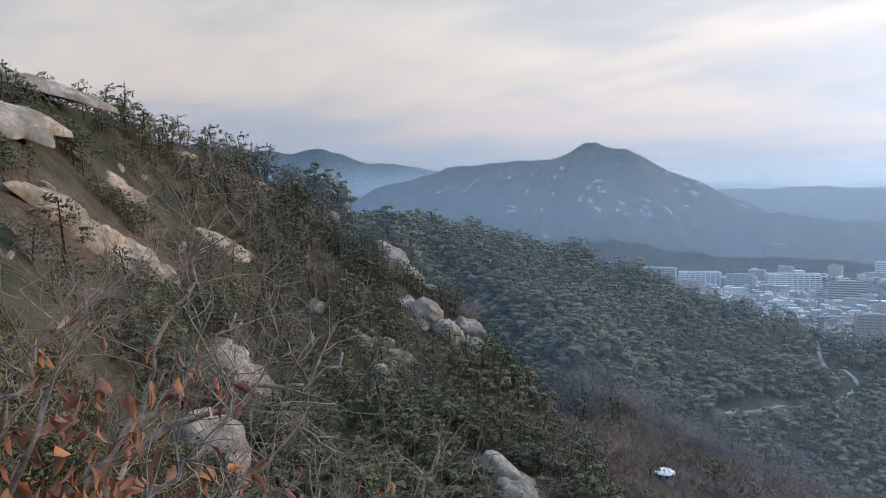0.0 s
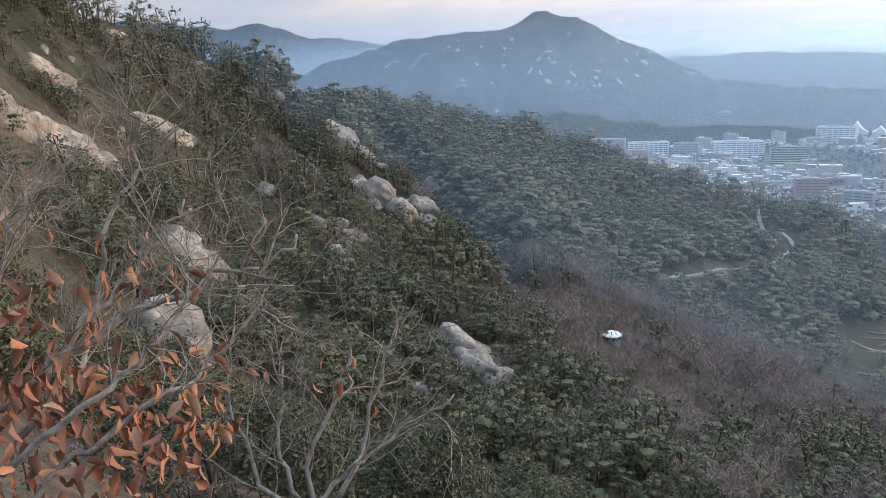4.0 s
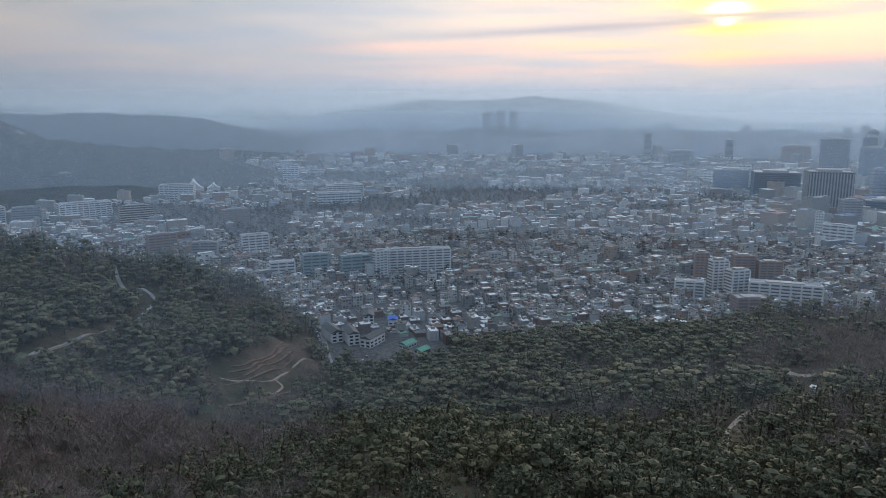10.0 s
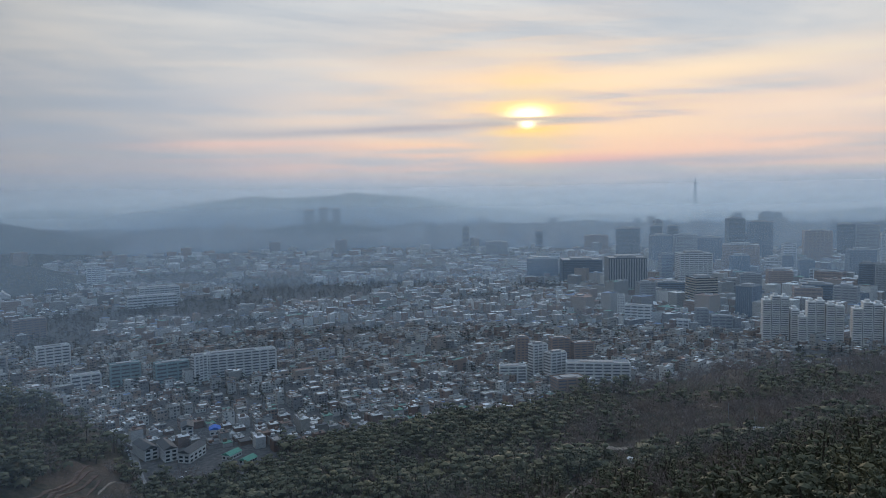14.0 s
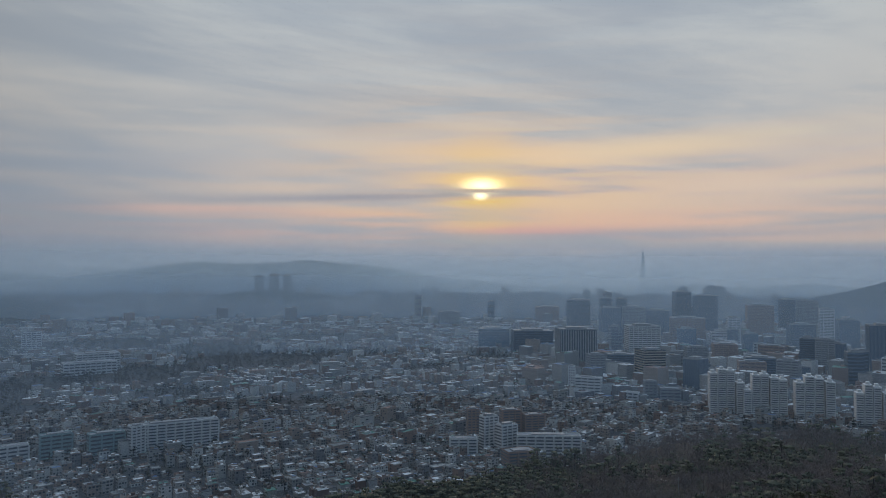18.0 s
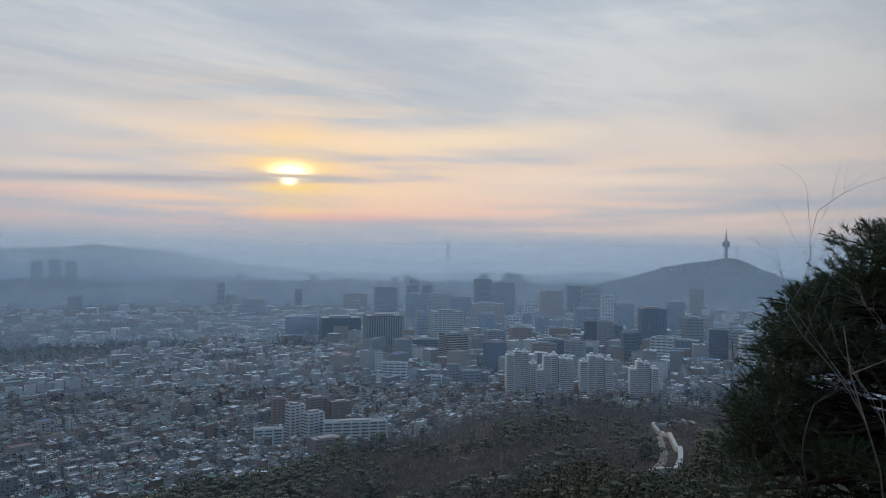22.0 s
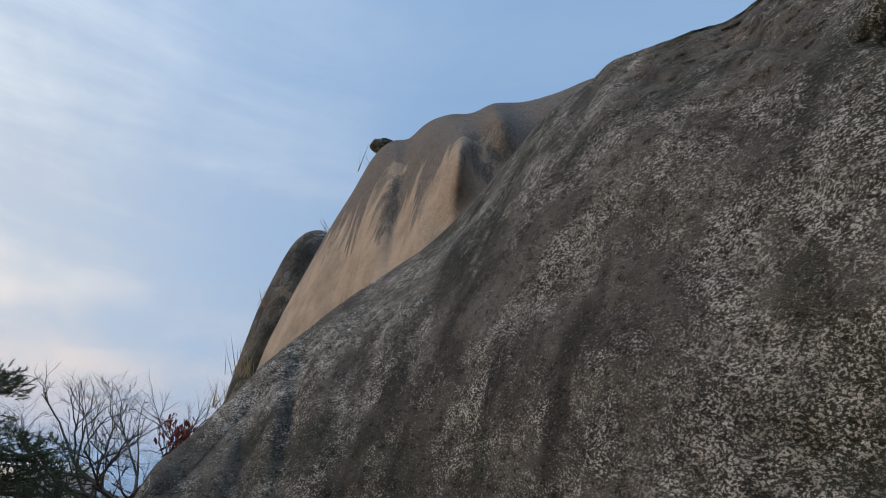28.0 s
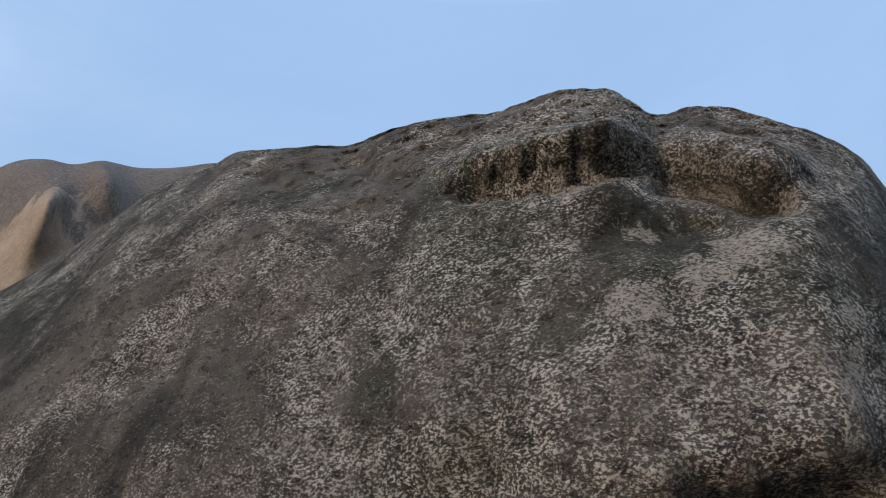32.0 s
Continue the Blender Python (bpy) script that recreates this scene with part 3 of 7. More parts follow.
def land(x, y):
    """World height of the land at one plan point."""
    return float(ground_z(np.array([x]), np.array([y]))[0]) + EYE.z


RAY_R = np.exp(np.linspace(math.log(2.5), math.log(4800), 900))


def on_land(az, el):
    """The first place of the land on a bearing that shows at an elevation: world point and distance."""
    a = radians(az)
    z = ground_z(RAY_R * math.sin(a), RAY_R * math.cos(a))
    e = np.degrees(np.arctan2(z, RAY_R))
    k = np.nonzero(e >= el)[0]
    r = RAY_R[k[0]] if len(k) else 1500.0
    return Vector((r * math.sin(a), r * math.cos(a), land(r * math.sin(a), r * math.cos(a)))), r


def build_land():
    az = np.radians(np.concatenate([np.arange(-180, -92, 3.0), np.arange(-92, 100, 0.45), np.arange(100, 180.1, 2.0)]))
    rr = np.concatenate([[0.01, 0.6, 1.4], np.exp(np.linspace(math.log(2.2), math.log(900), 190)), np.exp(np.linspace(math.log(915), math.log(4900), 150))])
    A, Rr = np.meshgrid(az, rr)
    X, Y = Rr * np.sin(A), Rr * np.cos(A)
    Zz = ground_z(X, Y) + EYE.z
    v = np.stack([X, Y, Zz], -1).reshape(-1, 3)
    n, m = len(rr), len(az)
    i, j = np.meshgrid(np.arange(n - 1), np.arange(m - 1), indexing="ij")
    q = i * m + j
    f = np.stack([q, q + m, q + m + 1, q + 1], -1).reshape(-1, 4)
    zc = Zz[:-1, :-1].ravel() - EYE.z
    rc = Rr[:-1, :-1].ravel()
    town = np.where(zc < plain(rc) + 3.5, 1, np.where(rc > 1150, 2, 0))
    return mesh_of("ground", v, f[:, ::-1], [M_FLOOR, M_CITY, M_FAR], town, True)


tagged(new("ground", build_land()), "wooded granite mountainside falling to a hazy city plain ringed by hills", "ground", kind="structure")

# ---- distance haze: tinted sheets added round the eye over the valley, one behind another ----
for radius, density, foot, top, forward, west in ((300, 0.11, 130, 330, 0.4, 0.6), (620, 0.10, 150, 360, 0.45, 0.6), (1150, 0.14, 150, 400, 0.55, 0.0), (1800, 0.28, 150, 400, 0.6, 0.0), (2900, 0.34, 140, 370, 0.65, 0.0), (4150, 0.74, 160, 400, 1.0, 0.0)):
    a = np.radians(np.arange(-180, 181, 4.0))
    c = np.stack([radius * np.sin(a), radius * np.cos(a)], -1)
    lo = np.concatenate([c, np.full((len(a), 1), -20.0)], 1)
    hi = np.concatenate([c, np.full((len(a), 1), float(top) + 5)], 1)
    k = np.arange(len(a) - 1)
    sheet = mesh_of("haze_sheet", np.concatenate([lo, hi]), np.stack([k, k + 1, k + 1 + len(a), k + len(a)], -1), [haze_material("mist", density, top, foot, forward, radius, west)], None, True)
    tagged(new("haze_sheet", sheet), "blue-tinted sheet standing in for distance haze over the valley", "mist", kind="structure")

# ---- bare granite on the slopes ----
CLEAR = []      # (x, y, radius) kept free of trees


def keep_clear(p, r, radius, ahead=2):
    """Opens the wood round a place, and a little on the eye's side of it."""
    for k in range(ahead + 1):
        f = 1 - k * radius * 1.1 / r
        CLEAR.append((p.x * f, p.y * f, radius))


def rock_mesh(seed, power=0.35):
    bm = bmesh.new()
    bmesh.ops.create_icosphere(bm, subdivisions=4, radius=1)
    off = Vector((seed * 7.3, seed * 3.1, seed * 5.7))
    for v in bm.verts:
        p = v.co.copy()
        q = Vector((math.copysign(abs(p.x) ** 0.8, p.x), math.copysign(abs(p.y) ** 0.8, p.y), math.copysign(abs(p.z) ** 0.8, p.z)))
        crease = abs(noise.noise(p * 2.2 + off))
        v.co = q * (0.85 + power * noise.noise(p * 1.1 + off) + 0.10 * noise.noise(p * 3.7 + off) + 0.22 * min(crease, 0.35))
    for f in bm.faces:
        f.smooth = True
    me = bpy.data.meshes.new("granite_outcrop")
    bm.to_mesh(me)
    bm.free()
    me.materials.append(M_ROCK)
    return me


ROCKS = [rock_mesh(k) for k in range(6)]


def plate_mesh(seed):
    """A bare rock face: ragged outline, stepped joints, low relief."""
    n, m = 56, 26
    off = Vector((seed * 9.1, seed * 4.7, seed * 2.3))
    v = []
    for i in range(n):
        a = 2 * math.pi * i / n
        d = Vector((math.cos(a), math.sin(a), 0))
        edge = 0.78 + 0.50 * noise.noise(d * 1.1 + off) + 0.34 * noise.noise(d * 3.1 + off) + 0.16 * noise.noise(d * 8.0 + off)
        for j in range(m):
            q = d * edge * (j / (m - 1))
            step = math.floor((q.x * 2.2 + noise.noise(q * 2.0 + off) * 1.2 + 5) * 1.6) % 2
            z = (1 - (j / (m - 1)) ** 3) * (0.55 + 0.35 * noise.noise(q * 1.6 + off) + 0.22 * step + 0.12 * noise.noise(q * 6.0 + off)) - 0.35 * (j == m - 1)
            v.append((q.x, q.y, z))
    f = []
    for i in range(n):
        k = (i + 1) % n
        f += [(i * m + j, i * m + j + 1, k * m + j + 1, k * m + j) for j in range(m - 1)]
    return mesh_of("granite_slab", v, f, [M_ROCK], None, True)


PLATES = [plate_mesh(k) for k in range(6)]


def ground_normal(p, step=3.0):
    return Vector((land(p.x - step, p.y) - land(p.x + step, p.y), land(p.x, p.y - step) - land(p.x, p.y + step), 2 * step)).normalized()


def outcrop(az, el, wide, high, lean=0.0, kind=0, label="pale granite outcrop standing out of the pines", ahead=2, sink=0.5):
    """A boulder at a bearing; width and height in degrees of view."""
    p, r = on_land(az, el)
    a, b = r * math.tan(radians(wide)) / 2, r * math.tan(radians(high)) / 2
    ob = new("granite_outcrop", ROCKS[kind % 6])
    ob.matrix_basis = pose(p.x, p.y, p.z + b * (1 - sink), 0, 0, -az) @ pose(0, 0, 0, 0, lean, 0) @ pose(0, 0, 0, -20, 0, 0) @ Matrix.Diagonal((a, max(a, b) * 0.7, b * 1.3, 1))
    keep_clear(p, r, min(a, b) * 0.8 + 0.6, ahead)
    return tagged(ob, label, "rock", "outcrops on the slope")


def slab(az, el, wide, high, lean, kind=0, label="long pale bare granite slab on the hillside"):
    """Bare rock lying flush in the slope, its long side running down to the right."""
    c, s = math.cos(radians(lean)) * wide / 2, math.sin(radians(lean)) * wide / 2
    p0, r0 = on_land(az - c, el + s)
    p1, r1 = on_land(az + c, el - s)
    p, r = on_land(az, el)
    p = (p0 + p1) / 2 if abs(r0 - r1) < 0.6 * r else p
    p.z = land(p.x, p.y)
    long = (p1 - p0) if abs(r0 - r1) < 0.6 * r else Vector((math.cos(radians(az)), -math.sin(radians(az)), -math.tan(radians(lean)))) * r * math.tan(radians(wide))
    up_ = ground_normal(p, 5)
    x_ = (long - up_ * long.dot(up_)).normalized()
    y_ = up_.cross(x_)
    graze = max(0.3, abs(up_.dot((EYE - p).normalized())))
    half, b = long.length / 2, r * math.tan(radians(high)) / 2 / graze * 0.75
    m = Matrix((x_, y_, up_)).transposed().to_4x4()
    m.translation = p + up_ * 0.5
    ob = new("granite_slab", PLATES[kind % 6])
    ob.matrix_basis = m @ Matrix.Diagonal((half, b, min(b * 0.38, 3.0), 1))
    for k in (-0.8, -0.4, 0, 0.4, 0.8):
        q = p + x_ * half * k
        keep_clear(q, math.hypot(q.x, q.y), b * 0.6 + 0.5, 1 if b > 6 else 2)
    return tagged(ob, label, "rock", "slabs on the slope")


slab(-82.0, 4.0, 11, 4.5, 35, 0)
slab(-79.5, 7.6, 8, 2.4, 48, 3)
slab(-77.8, -2.0, 9.5, 2.4, 24, 1)
slab(-73.2, -4.2, 7.0, 1.8, 28, 2)
slab(-73.8, 0.6, 4.4, 1.1, 38, 3)
slab(-67.0, -4.4, 4.4, 1.2, 24, 4)
for az_, el_, w_, k_ in ((-57.0, -3.0, 2.2, 1), (-55.6, -4.0, 3.0, 5), (-54.0, -5.3, 3.4, 2), (-52.6, -6.7, 2.4, 5)):
    slab(az_, el_, w_, 1.3, 42, k_, "pale granite rib running down the ridge")
slab(-60.3, 0.2, 2.6, 1.2, 45, 2)
slab(-64.0, 0.4, 1.6, 0.5, 30, 1)
slab(-69.5, 3.0, 1.6, 0.5, 15, 5)
slab(-45.3, -23.4, 6.4, 4.2, 42, 1, "steep pale granite slab broken at its foot")
slab(-48.9, -11.6, 3.6, 2.6, 35, 1, "cracked grey granite crag above the gully")
slab(-52.2, -9.8, 3.4, 2.0, 55, 2, "cracked grey granite crag above the gully")
slab(-53.6, -13.4, 3.0, 1.0, 25, 0)
slab(-66.4, -13.6, 5.2, 3.0, 30, 2, "broad pale granite face among the pines")
outcrop(-45.6, -23.3, 6.4, 2.6, 38, 4, "steep pale granite face above broken blocks", 4, 0.55)
outcrop(-44.6, -24.3, 4.6, 2.4, 34, 1, "steep pale granite face above broken blocks", 4, 0.6)
outcrop(-42.6, -24.6, 1.9, 1.7, 10, 3, "cracked granite block beside a steep face", 4, 0.55)
outcrop(-51.6, -10.6, 3.2, 1.9, 40, 2, "cracked grey granite crag above the gully", 3, 0.4)
outcrop(-49.9, -12.0, 3.0, 1.7, 45, 5, "cracked grey granite crag above the gully", 3, 0.4)
outcrop(-48.2, -11.9, 3.0, 1.6, 38, 1, "cracked grey granite crag above the gully", 3, 0.4)
outcrop(-55.2, -15.0, 2.2, 1.4, 20, 0, ahead=3)
outcrop(-56.8, -12.2, 1.8, 1.2, 20, 4, ahead=3)
outcrop(-58.8, -2.4, 1.0, 1.0, 20, 3)
outcrop(-47.2, -10.2, 1.5, 1.3, 10, 0, "rounded granite boulder above the gully")
outcrop(-60.4, -9.4, 1.6, 1.1, 20, 3)
outcrop(-54.7, -12.3, 1.1, 0.7, 10, 4)
outcrop(-51.0, -16.2, 0.9, 1.1, 30, 0)
outcrop(-48.2, -17.2, 1.2, 0.9, 10, 1)
outcrop(-68.6, -19.6, 6.2, 4.2, 15, 0, "broad pale granite boulder among the pines")
outcrop(-58.6, -22.6, 1.9, 1.6, 5, 4, "small rounded granite boulder in the scrub")
outcrop(-50.4, -20.3, 1.9, 1.3, 10, 3, "granite boulder above a bare slab")
outcrop(-42.4, -25.4, 2.6, 2.0, 10, 5, "broken granite blocks at the foot of a slab", 3)
outcrop(-49.3, -26.2, 3.0, 1.6, 5, 4, "broken granite blocks at the foot of a slab", 3)
outcrop(-3.5, -27.8, 1.3, 2.0, 0, 2, "dark upright boulder on the wooded knoll", 6, 0.25)
outcrop(-1.6, -27.9, 1.8, 1.0, 0, 3, "dark boulder on the wooded knoll", 6, 0.3)
outcrop(9.8, -28.3, 4.2, 1.3, 12, 4, "flat pale granite on top of the wooded knoll", 6, 0.3)
outcrop(45.2, -18.6, 2.4, 0.9, 0, 5, "flat pale granite in the pines")
rg_rock = random.Random(5)
for k in range(46):
    az_ = -83 + 46 * rg_rock.random()
    crest = 6 - (az_ + 82) * 0.30
    outcrop(az_, crest - 1.5 - 15 * rg_rock.random() ** 1.2, 0.5 + 1.3 * rg_rock.random() ** 2, 0.3 + 0.6 * rg_rock.random(), 20 + 20 * rg_rock.random(), k, ahead=1)
for k in range(44):
    az_ = -45 + 15 * rg_rock.random()
    e_ = -2.4 + 4.0 * rg_rock.random()
    if on_land(az_, e_)[1] > 1500:
        tagged(slab(az_, e_, 0.18 + 0.5 * rg_rock.random() ** 2, 0.12 + 0.28 * rg_rock.random(), rg_rock.choice((55, 65, -60, 40)), k, "pale granite face high on the far mountain"), group="cliffs of the far mountain")

# ---- lanes, trails and the old wall ----
M_TRAIL = simple("trodden_earth", (0.21, 0.165, 0.13), (0.36, 0.30, 0.245), 0.5, 0.95, 0, 0.05)
M_LANE = simple("pale_concrete_lane", (0.17, 0.165, 0.16), (0.27, 0.262, 0.25), 0.4, 0.9, 0, 0.02)


def smooth_line(points, n):
    """Catmull-Rom through plan points."""
    out = []
    p = [points[0], *points, points[-1]]
    for i in range(1, len(p) - 2):
        for k in range(n):
            t = k / n
            a, b, c, d = p[i - 1], p[i], p[i + 1], p[i + 2]
            out.append(0.5 * ((2 * b) + (c - a) * t + (2 * a - 5 * b + 4 * c - d) * t * t + (3 * b - a - 3 * c + d) * t ** 3))
    return out + [points[-1]]


def ribbon(name, way_points, width, mat, label, category, lift=0.35, thick=0.0, clear=5.0, ahead=1):
    line = smooth_line([on_land(*q)[0].to_2d() for q in way_points], 10)
    v, f = [], []
    for i, p in enumerate(line):
        d = (line[min(i + 1, len(line) - 1)] - line[max(i - 1, 0)]).normalized()
        s = Vector((-d.y, d.x)) * width / 2
        zc = land(p.x, p.y) + lift
        for q in (p - s, p + s):
            v += [(q.x, q.y, zc + thick), (q.x, q.y, zc - 1.5)]
        if clear and i % 2 == 0:
            keep_clear(Vector((p.x, p.y, 0)), p.length, clear, ahead)
        if i:
            k = i * 4
            f += [(k - 4, k - 2, k + 2, k), (k - 4, k, k + 1, k - 3), (k - 2, k - 1, k + 3, k + 2)]
    return tagged(new(name, mesh_of(name, v, f, [mat])), label, category, kind="structure")


ribbon("road", [(-22.9, -10.6), (-22.3, -12.0), (-20.6, -13.3), (-19.9, -14.0), (-20.6, -15.0), (-23.2, -16.0), (-26.2, -16.6), (-28.5, -17.0)], 2.8, M_LANE, "pale narrow concrete lane winding through the wood", "road", clear=8)
ribbon("road", [(-17.5, -23.8), (-16.1, -24.1), (-13.4, -24.7), (-10.0, -24.8), (-7.5, -24.5), (-5, -24.2)], 3.0, M_LANE, "pale concrete lane in the valley wood", "road", lift=0.6, clear=6, ahead=3)
ribbon("road", [(-7.6, -16.6), (-7.2, -17.7), (-6.9, -19.0), (-6.5, -20.2)], 4.5, M_LANE, "village lane with pale kerbs", "road", clear=4)
M_EARTH = simple("bare_brown_earth", (0.075, 0.048, 0.036), (0.15, 0.10, 0.076), 0.25, 0.95, 0, 0.1)
for k in range(4):
    e_ = 0.42 * k
    ribbon("clearing", [(-15.2 + 0.2 * k, -20.9 + e_), (-13.2, -20.7 + e_), (-11.4, -20.1 + e_), (-9.6 - 0.2 * k, -19.3 + e_)], 3.6, M_EARTH, "bare brown earth of a clearing in the valley wood", "ground", lift=0.15, clear=10)
ribbon("clearing", [(-15.0, -22.4), (-12.4, -22.3), (-9.5, -21.6)], 3.4, M_EARTH, "bare brown earth of a clearing in the valley wood", "ground", lift=0.15, clear=6)
ribbon("path", [(-15.5, -20.4), (-13, -20.8), (-11.2, -20.9), (-9.6, -20.0), (-8.0, -19.6)], 1.7, M_TRAIL, "trodden sandy trail across a clearing", "path", clear=7, ahead=2)
ribbon("path", [(-11.2, -20.9), (-10.6, -21.6), (-11.6, -22.0)], 1.5, M_TRAIL, "trodden sandy trail across a clearing", "path", clear=7)
ribbon("path", [(31.9, -19.9), (29.3, -20.9), (27.4, -21.9), (26.0, -23.4), (25.8, -24.6), (26.4, -26.0)], 2.0, M_TRAIL, "sandy footpath curving through the pines", "path", clear=5, ahead=3)
ribbon("path", [(29.2, -18.8), (30.2, -18.9), (31.6, -18.7)], 5, M_TRAIL, "bare earth clearing in the pines", "path", clear=6)
ribbon("path", [(34.6, -14.7), (35.8, -15.0), (37.8, -15.4)], 3, M_TRAIL, "bare earth track on the wooded hill", "path", clear=6)
M_ASHLAR = simple("pale_ashlar", (0.42, 0.405, 0.375), (0.60, 0.58, 0.545), 1.4, 0.9, 0, 0.01)
ribbon("city_wall", [(51.4, -16.23), (52.7, -15.71), (54.1, -14.80), (53.7, -13.68), (52.5, -12.79), (52.2, -12.23), (53.9, -11.89), (55.2, -12.17)], 2.4, M_ASHLAR, "old pale stone city wall climbing the wooded hill", "wall", lift=0.3, thick=3.0, clear=11)
ribbon("city_wall", [(52.8, -11.38), (55.1, -10.80), (58.2, -10.53)], 2.2, M_ASHLAR, "old pale stone city wall climbing the wooded hill", "wall", lift=0.3, thick=2.8, clear=9)
ribbon("path", [(51.9, -15.6), (52.9, -14.5), (52.7, -13.4), (51.9, -12.6)], 4, M_TRAIL, "worn earth beside the old wall", "path", clear=7)

for az_, el_, rad_ in ((-32.8, -22.3, 5), (-5.3, -25.0, 2.5), (40.4, -17.4, 3), (38.6, -16.2, 3), (41.2, -17.0, 9), (31.6, -19.8, 5), (-6.4, -18.1, 16), (-4.9, -18.3, 14), (-3.1, -18.6, 16), (-0.2, -18.9, 14), (1.0, -19.3, 12)):
    keep_clear(*on_land(az_, el_), rad_, 7 if az_ < -30 else 2)

for az_ in (-7.2, -5.8, -4.4, -3.0, -1.6, -0.2, 1.2):     # open ground before the terraces
    CLEAR.append((570 * math.sin(radians(az_)), 570 * math.cos(radians(az_)), 24))

# ---- woods ----
rng = np.random.default_rng(7)


def shards(centres, radii, count, size, rg, flat=0.45):
    """Small leaf blades scattered in flattened clumps: triangles."""
    out = []
    for c, r in zip(centres, radii):
        d = rg.normal(size=(count, 3))
        d /= np.linalg.norm(d, axis=1)[:, None]
        p = np.asarray(c) + d * (np.array([r, r, r * flat]) * (0.55 + 0.45 * rg.random((count, 1))))
        u = rg.normal(size=(count, 3)) + d * 0.6
        v = rg.normal(size=(count, 3))
        u /= np.linalg.norm(u, axis=1)[:, None]
        v /= np.linalg.norm(v, axis=1)[:, None]
        s = size * (0.6 + 0.8 * rg.random((count, 1)))
        out.append(np.stack([p - u * s * 0.5, p + u * s * 0.6 + v * s * 0.15, p + v * s * 0.6], 1))
    return np.concatenate(out).reshape(-1, 3)


def lump(c, r, rg, flat=0.5):
    """A ragged, low clump of needles."""
    bm = bmesh.new()
    bmesh.ops.create_icosphere(bm, subdivisions=1, radius=1)
    v = np.array([x.co[:] for x in bm.verts])
    f = np.array([[y.index for y in x.verts] for x in bm.faces])
    bm.free()
    v = v * (0.72 + 0.5 * rg.random((len(v), 1)))
    f = f[v[f].mean(1)[:, 2] > 0.0]
    v = v * np.array([r, r, r * flat]) + np.asarray(c)
    return v[f].reshape(-1, 3)


def pine_template(h, lumps, blades, rg, spread=0.42):
    """Red pine: bent trunk, clumps in loose tiers, a flat uneven top. Returns triangle corners and material slots."""
    tri, mat = [], []
    lean = rg.normal(size=2) * 0.10 * h
    top = np.array([lean[0], lean[1], h * 0.9])
    ring = [np.array([math.cos(q), math.sin(q), 0]) for q in (0, 2.1, 4.2)]
    w0, w1 = 0.035 * h, 0.012 * h
    for q in range(3):
        a, b = ring[q], ring[(q + 1) % 3]
        tri += [a * w0 + (0, 0, -0.12 * h), b * w0 + (0, 0, -0.12 * h), top + b * w1, a * w0 + (0, 0, -0.12 * h), top + b * w1, top + a * w1]
    mat += [1] * 6
    cs, rs = [], []
    for k in range(lumps):
        t = (k + 0.5) / lumps
        ang = k * 2.4 + rg.random() * 0.9
        reach = h * spread * (1.05 - 0.8 * t) * (0.35 + 0.75 * rg.random())
        cs.append(np.array([math.cos(ang) * reach, math.sin(ang) * reach, h * (0.22 + 0.72 * t)]) + np.append(lean * t, 0))
        rs.append(h * (0.30 - 0.11 * t) * (0.65 + 0.6 * rg.random()))
    for c, r in zip(cs, rs):
        q = lump(c, r * (0.15 if h < 4 else 0.85 if blades < 10 else 0.40 if blades < 60 else 0.12), rg, 0.55)
        tri += list(q)
        mat += [0] * (len(q) // 3)
    if blades:
        q = shards(cs, rs, blades, (0.13 if blades < 10 else 0.085 if blades < 20 else 0.070 if blades < 60 else 0.050) * h, rg, 0.5)
        tri += list(q)
        mat += [0] * (len(q) // 3)
    return np.array(tri).reshape(-1, 3, 3), np.array(mat)


def bare_template(h, limbs, twigs, rg):
    """Leafless broad-crowned tree: limbs and many fine twigs as slim blades."""
    tri = []

    def stick(a, b, w):
        d = b - a
        s = np.cross(d, rg.normal(size=3))
        s = s / (np.linalg.norm(s) + 1e-9) * w
        tri.extend([a - s, a + s, b])

    fork = np.array([0, 0, h * 0.3])
    for q in range(2):
        stick(np.array([0, 0, -0.1 * h]), np.array([0, 0, h * 0.55]), 0.02 * h)
    for k in range(limbs):
        ang = k * 2.4 + rg.random()
        e = np.array([math.cos(ang) * h * 0.36, math.sin(ang) * h * 0.36, h * (0.62 + 0.38 * rg.random())]) * (0.75 + 0.3 * rg.random())
        stick(fork * (0.8 + 0.9 * rg.random()), e, 0.011 * h)
        for _ in range(twigs):
            a = fork + (e - fork) * (0.35 + 0.65 * rg.random())
            b = a + rg.normal(size=3) * 0.13 * h + np.array([0, 0, 0.09 * h])
            stick(a, b, 0.006 * h)
    return np.array(tri).reshape(-1, 3, 3), np.zeros(len(tri) // 3, int)


def scatter(templates, xy, z, size, pick, turn):
    """Copies of template triangles at many places, joined into corner and slot arrays."""
    vs, ms = [], []
    for k, (tri, mat) in enumerate(templates):
        s = np.nonzero(pick == k)[0]
        if not len(s):
            continue
        c, n = np.cos(turn[s]), np.sin(turn[s])
        p = tri.reshape(-1, 3)
        X = (p[:, 0][None] * c[:, None] - p[:, 1][None] * n[:, None]) * size[s][:, None] + xy[s, 0][:, None]
        Y = (p[:, 0][None] * n[:, None] + p[:, 1][None] * c[:, None]) * size[s][:, None] + xy[s, 1][:, None]
        Zz = p[:, 2][None] * size[s][:, None] + z[s][:, None]
        vs.append(np.stack([X, Y, Zz], -1).reshape(-1, 3))
        ms.append(np.tile(mat, len(s)))
    v = np.concatenate(vs)
    return v, np.arange(len(v)).reshape(-1, 3), np.concatenate(ms)


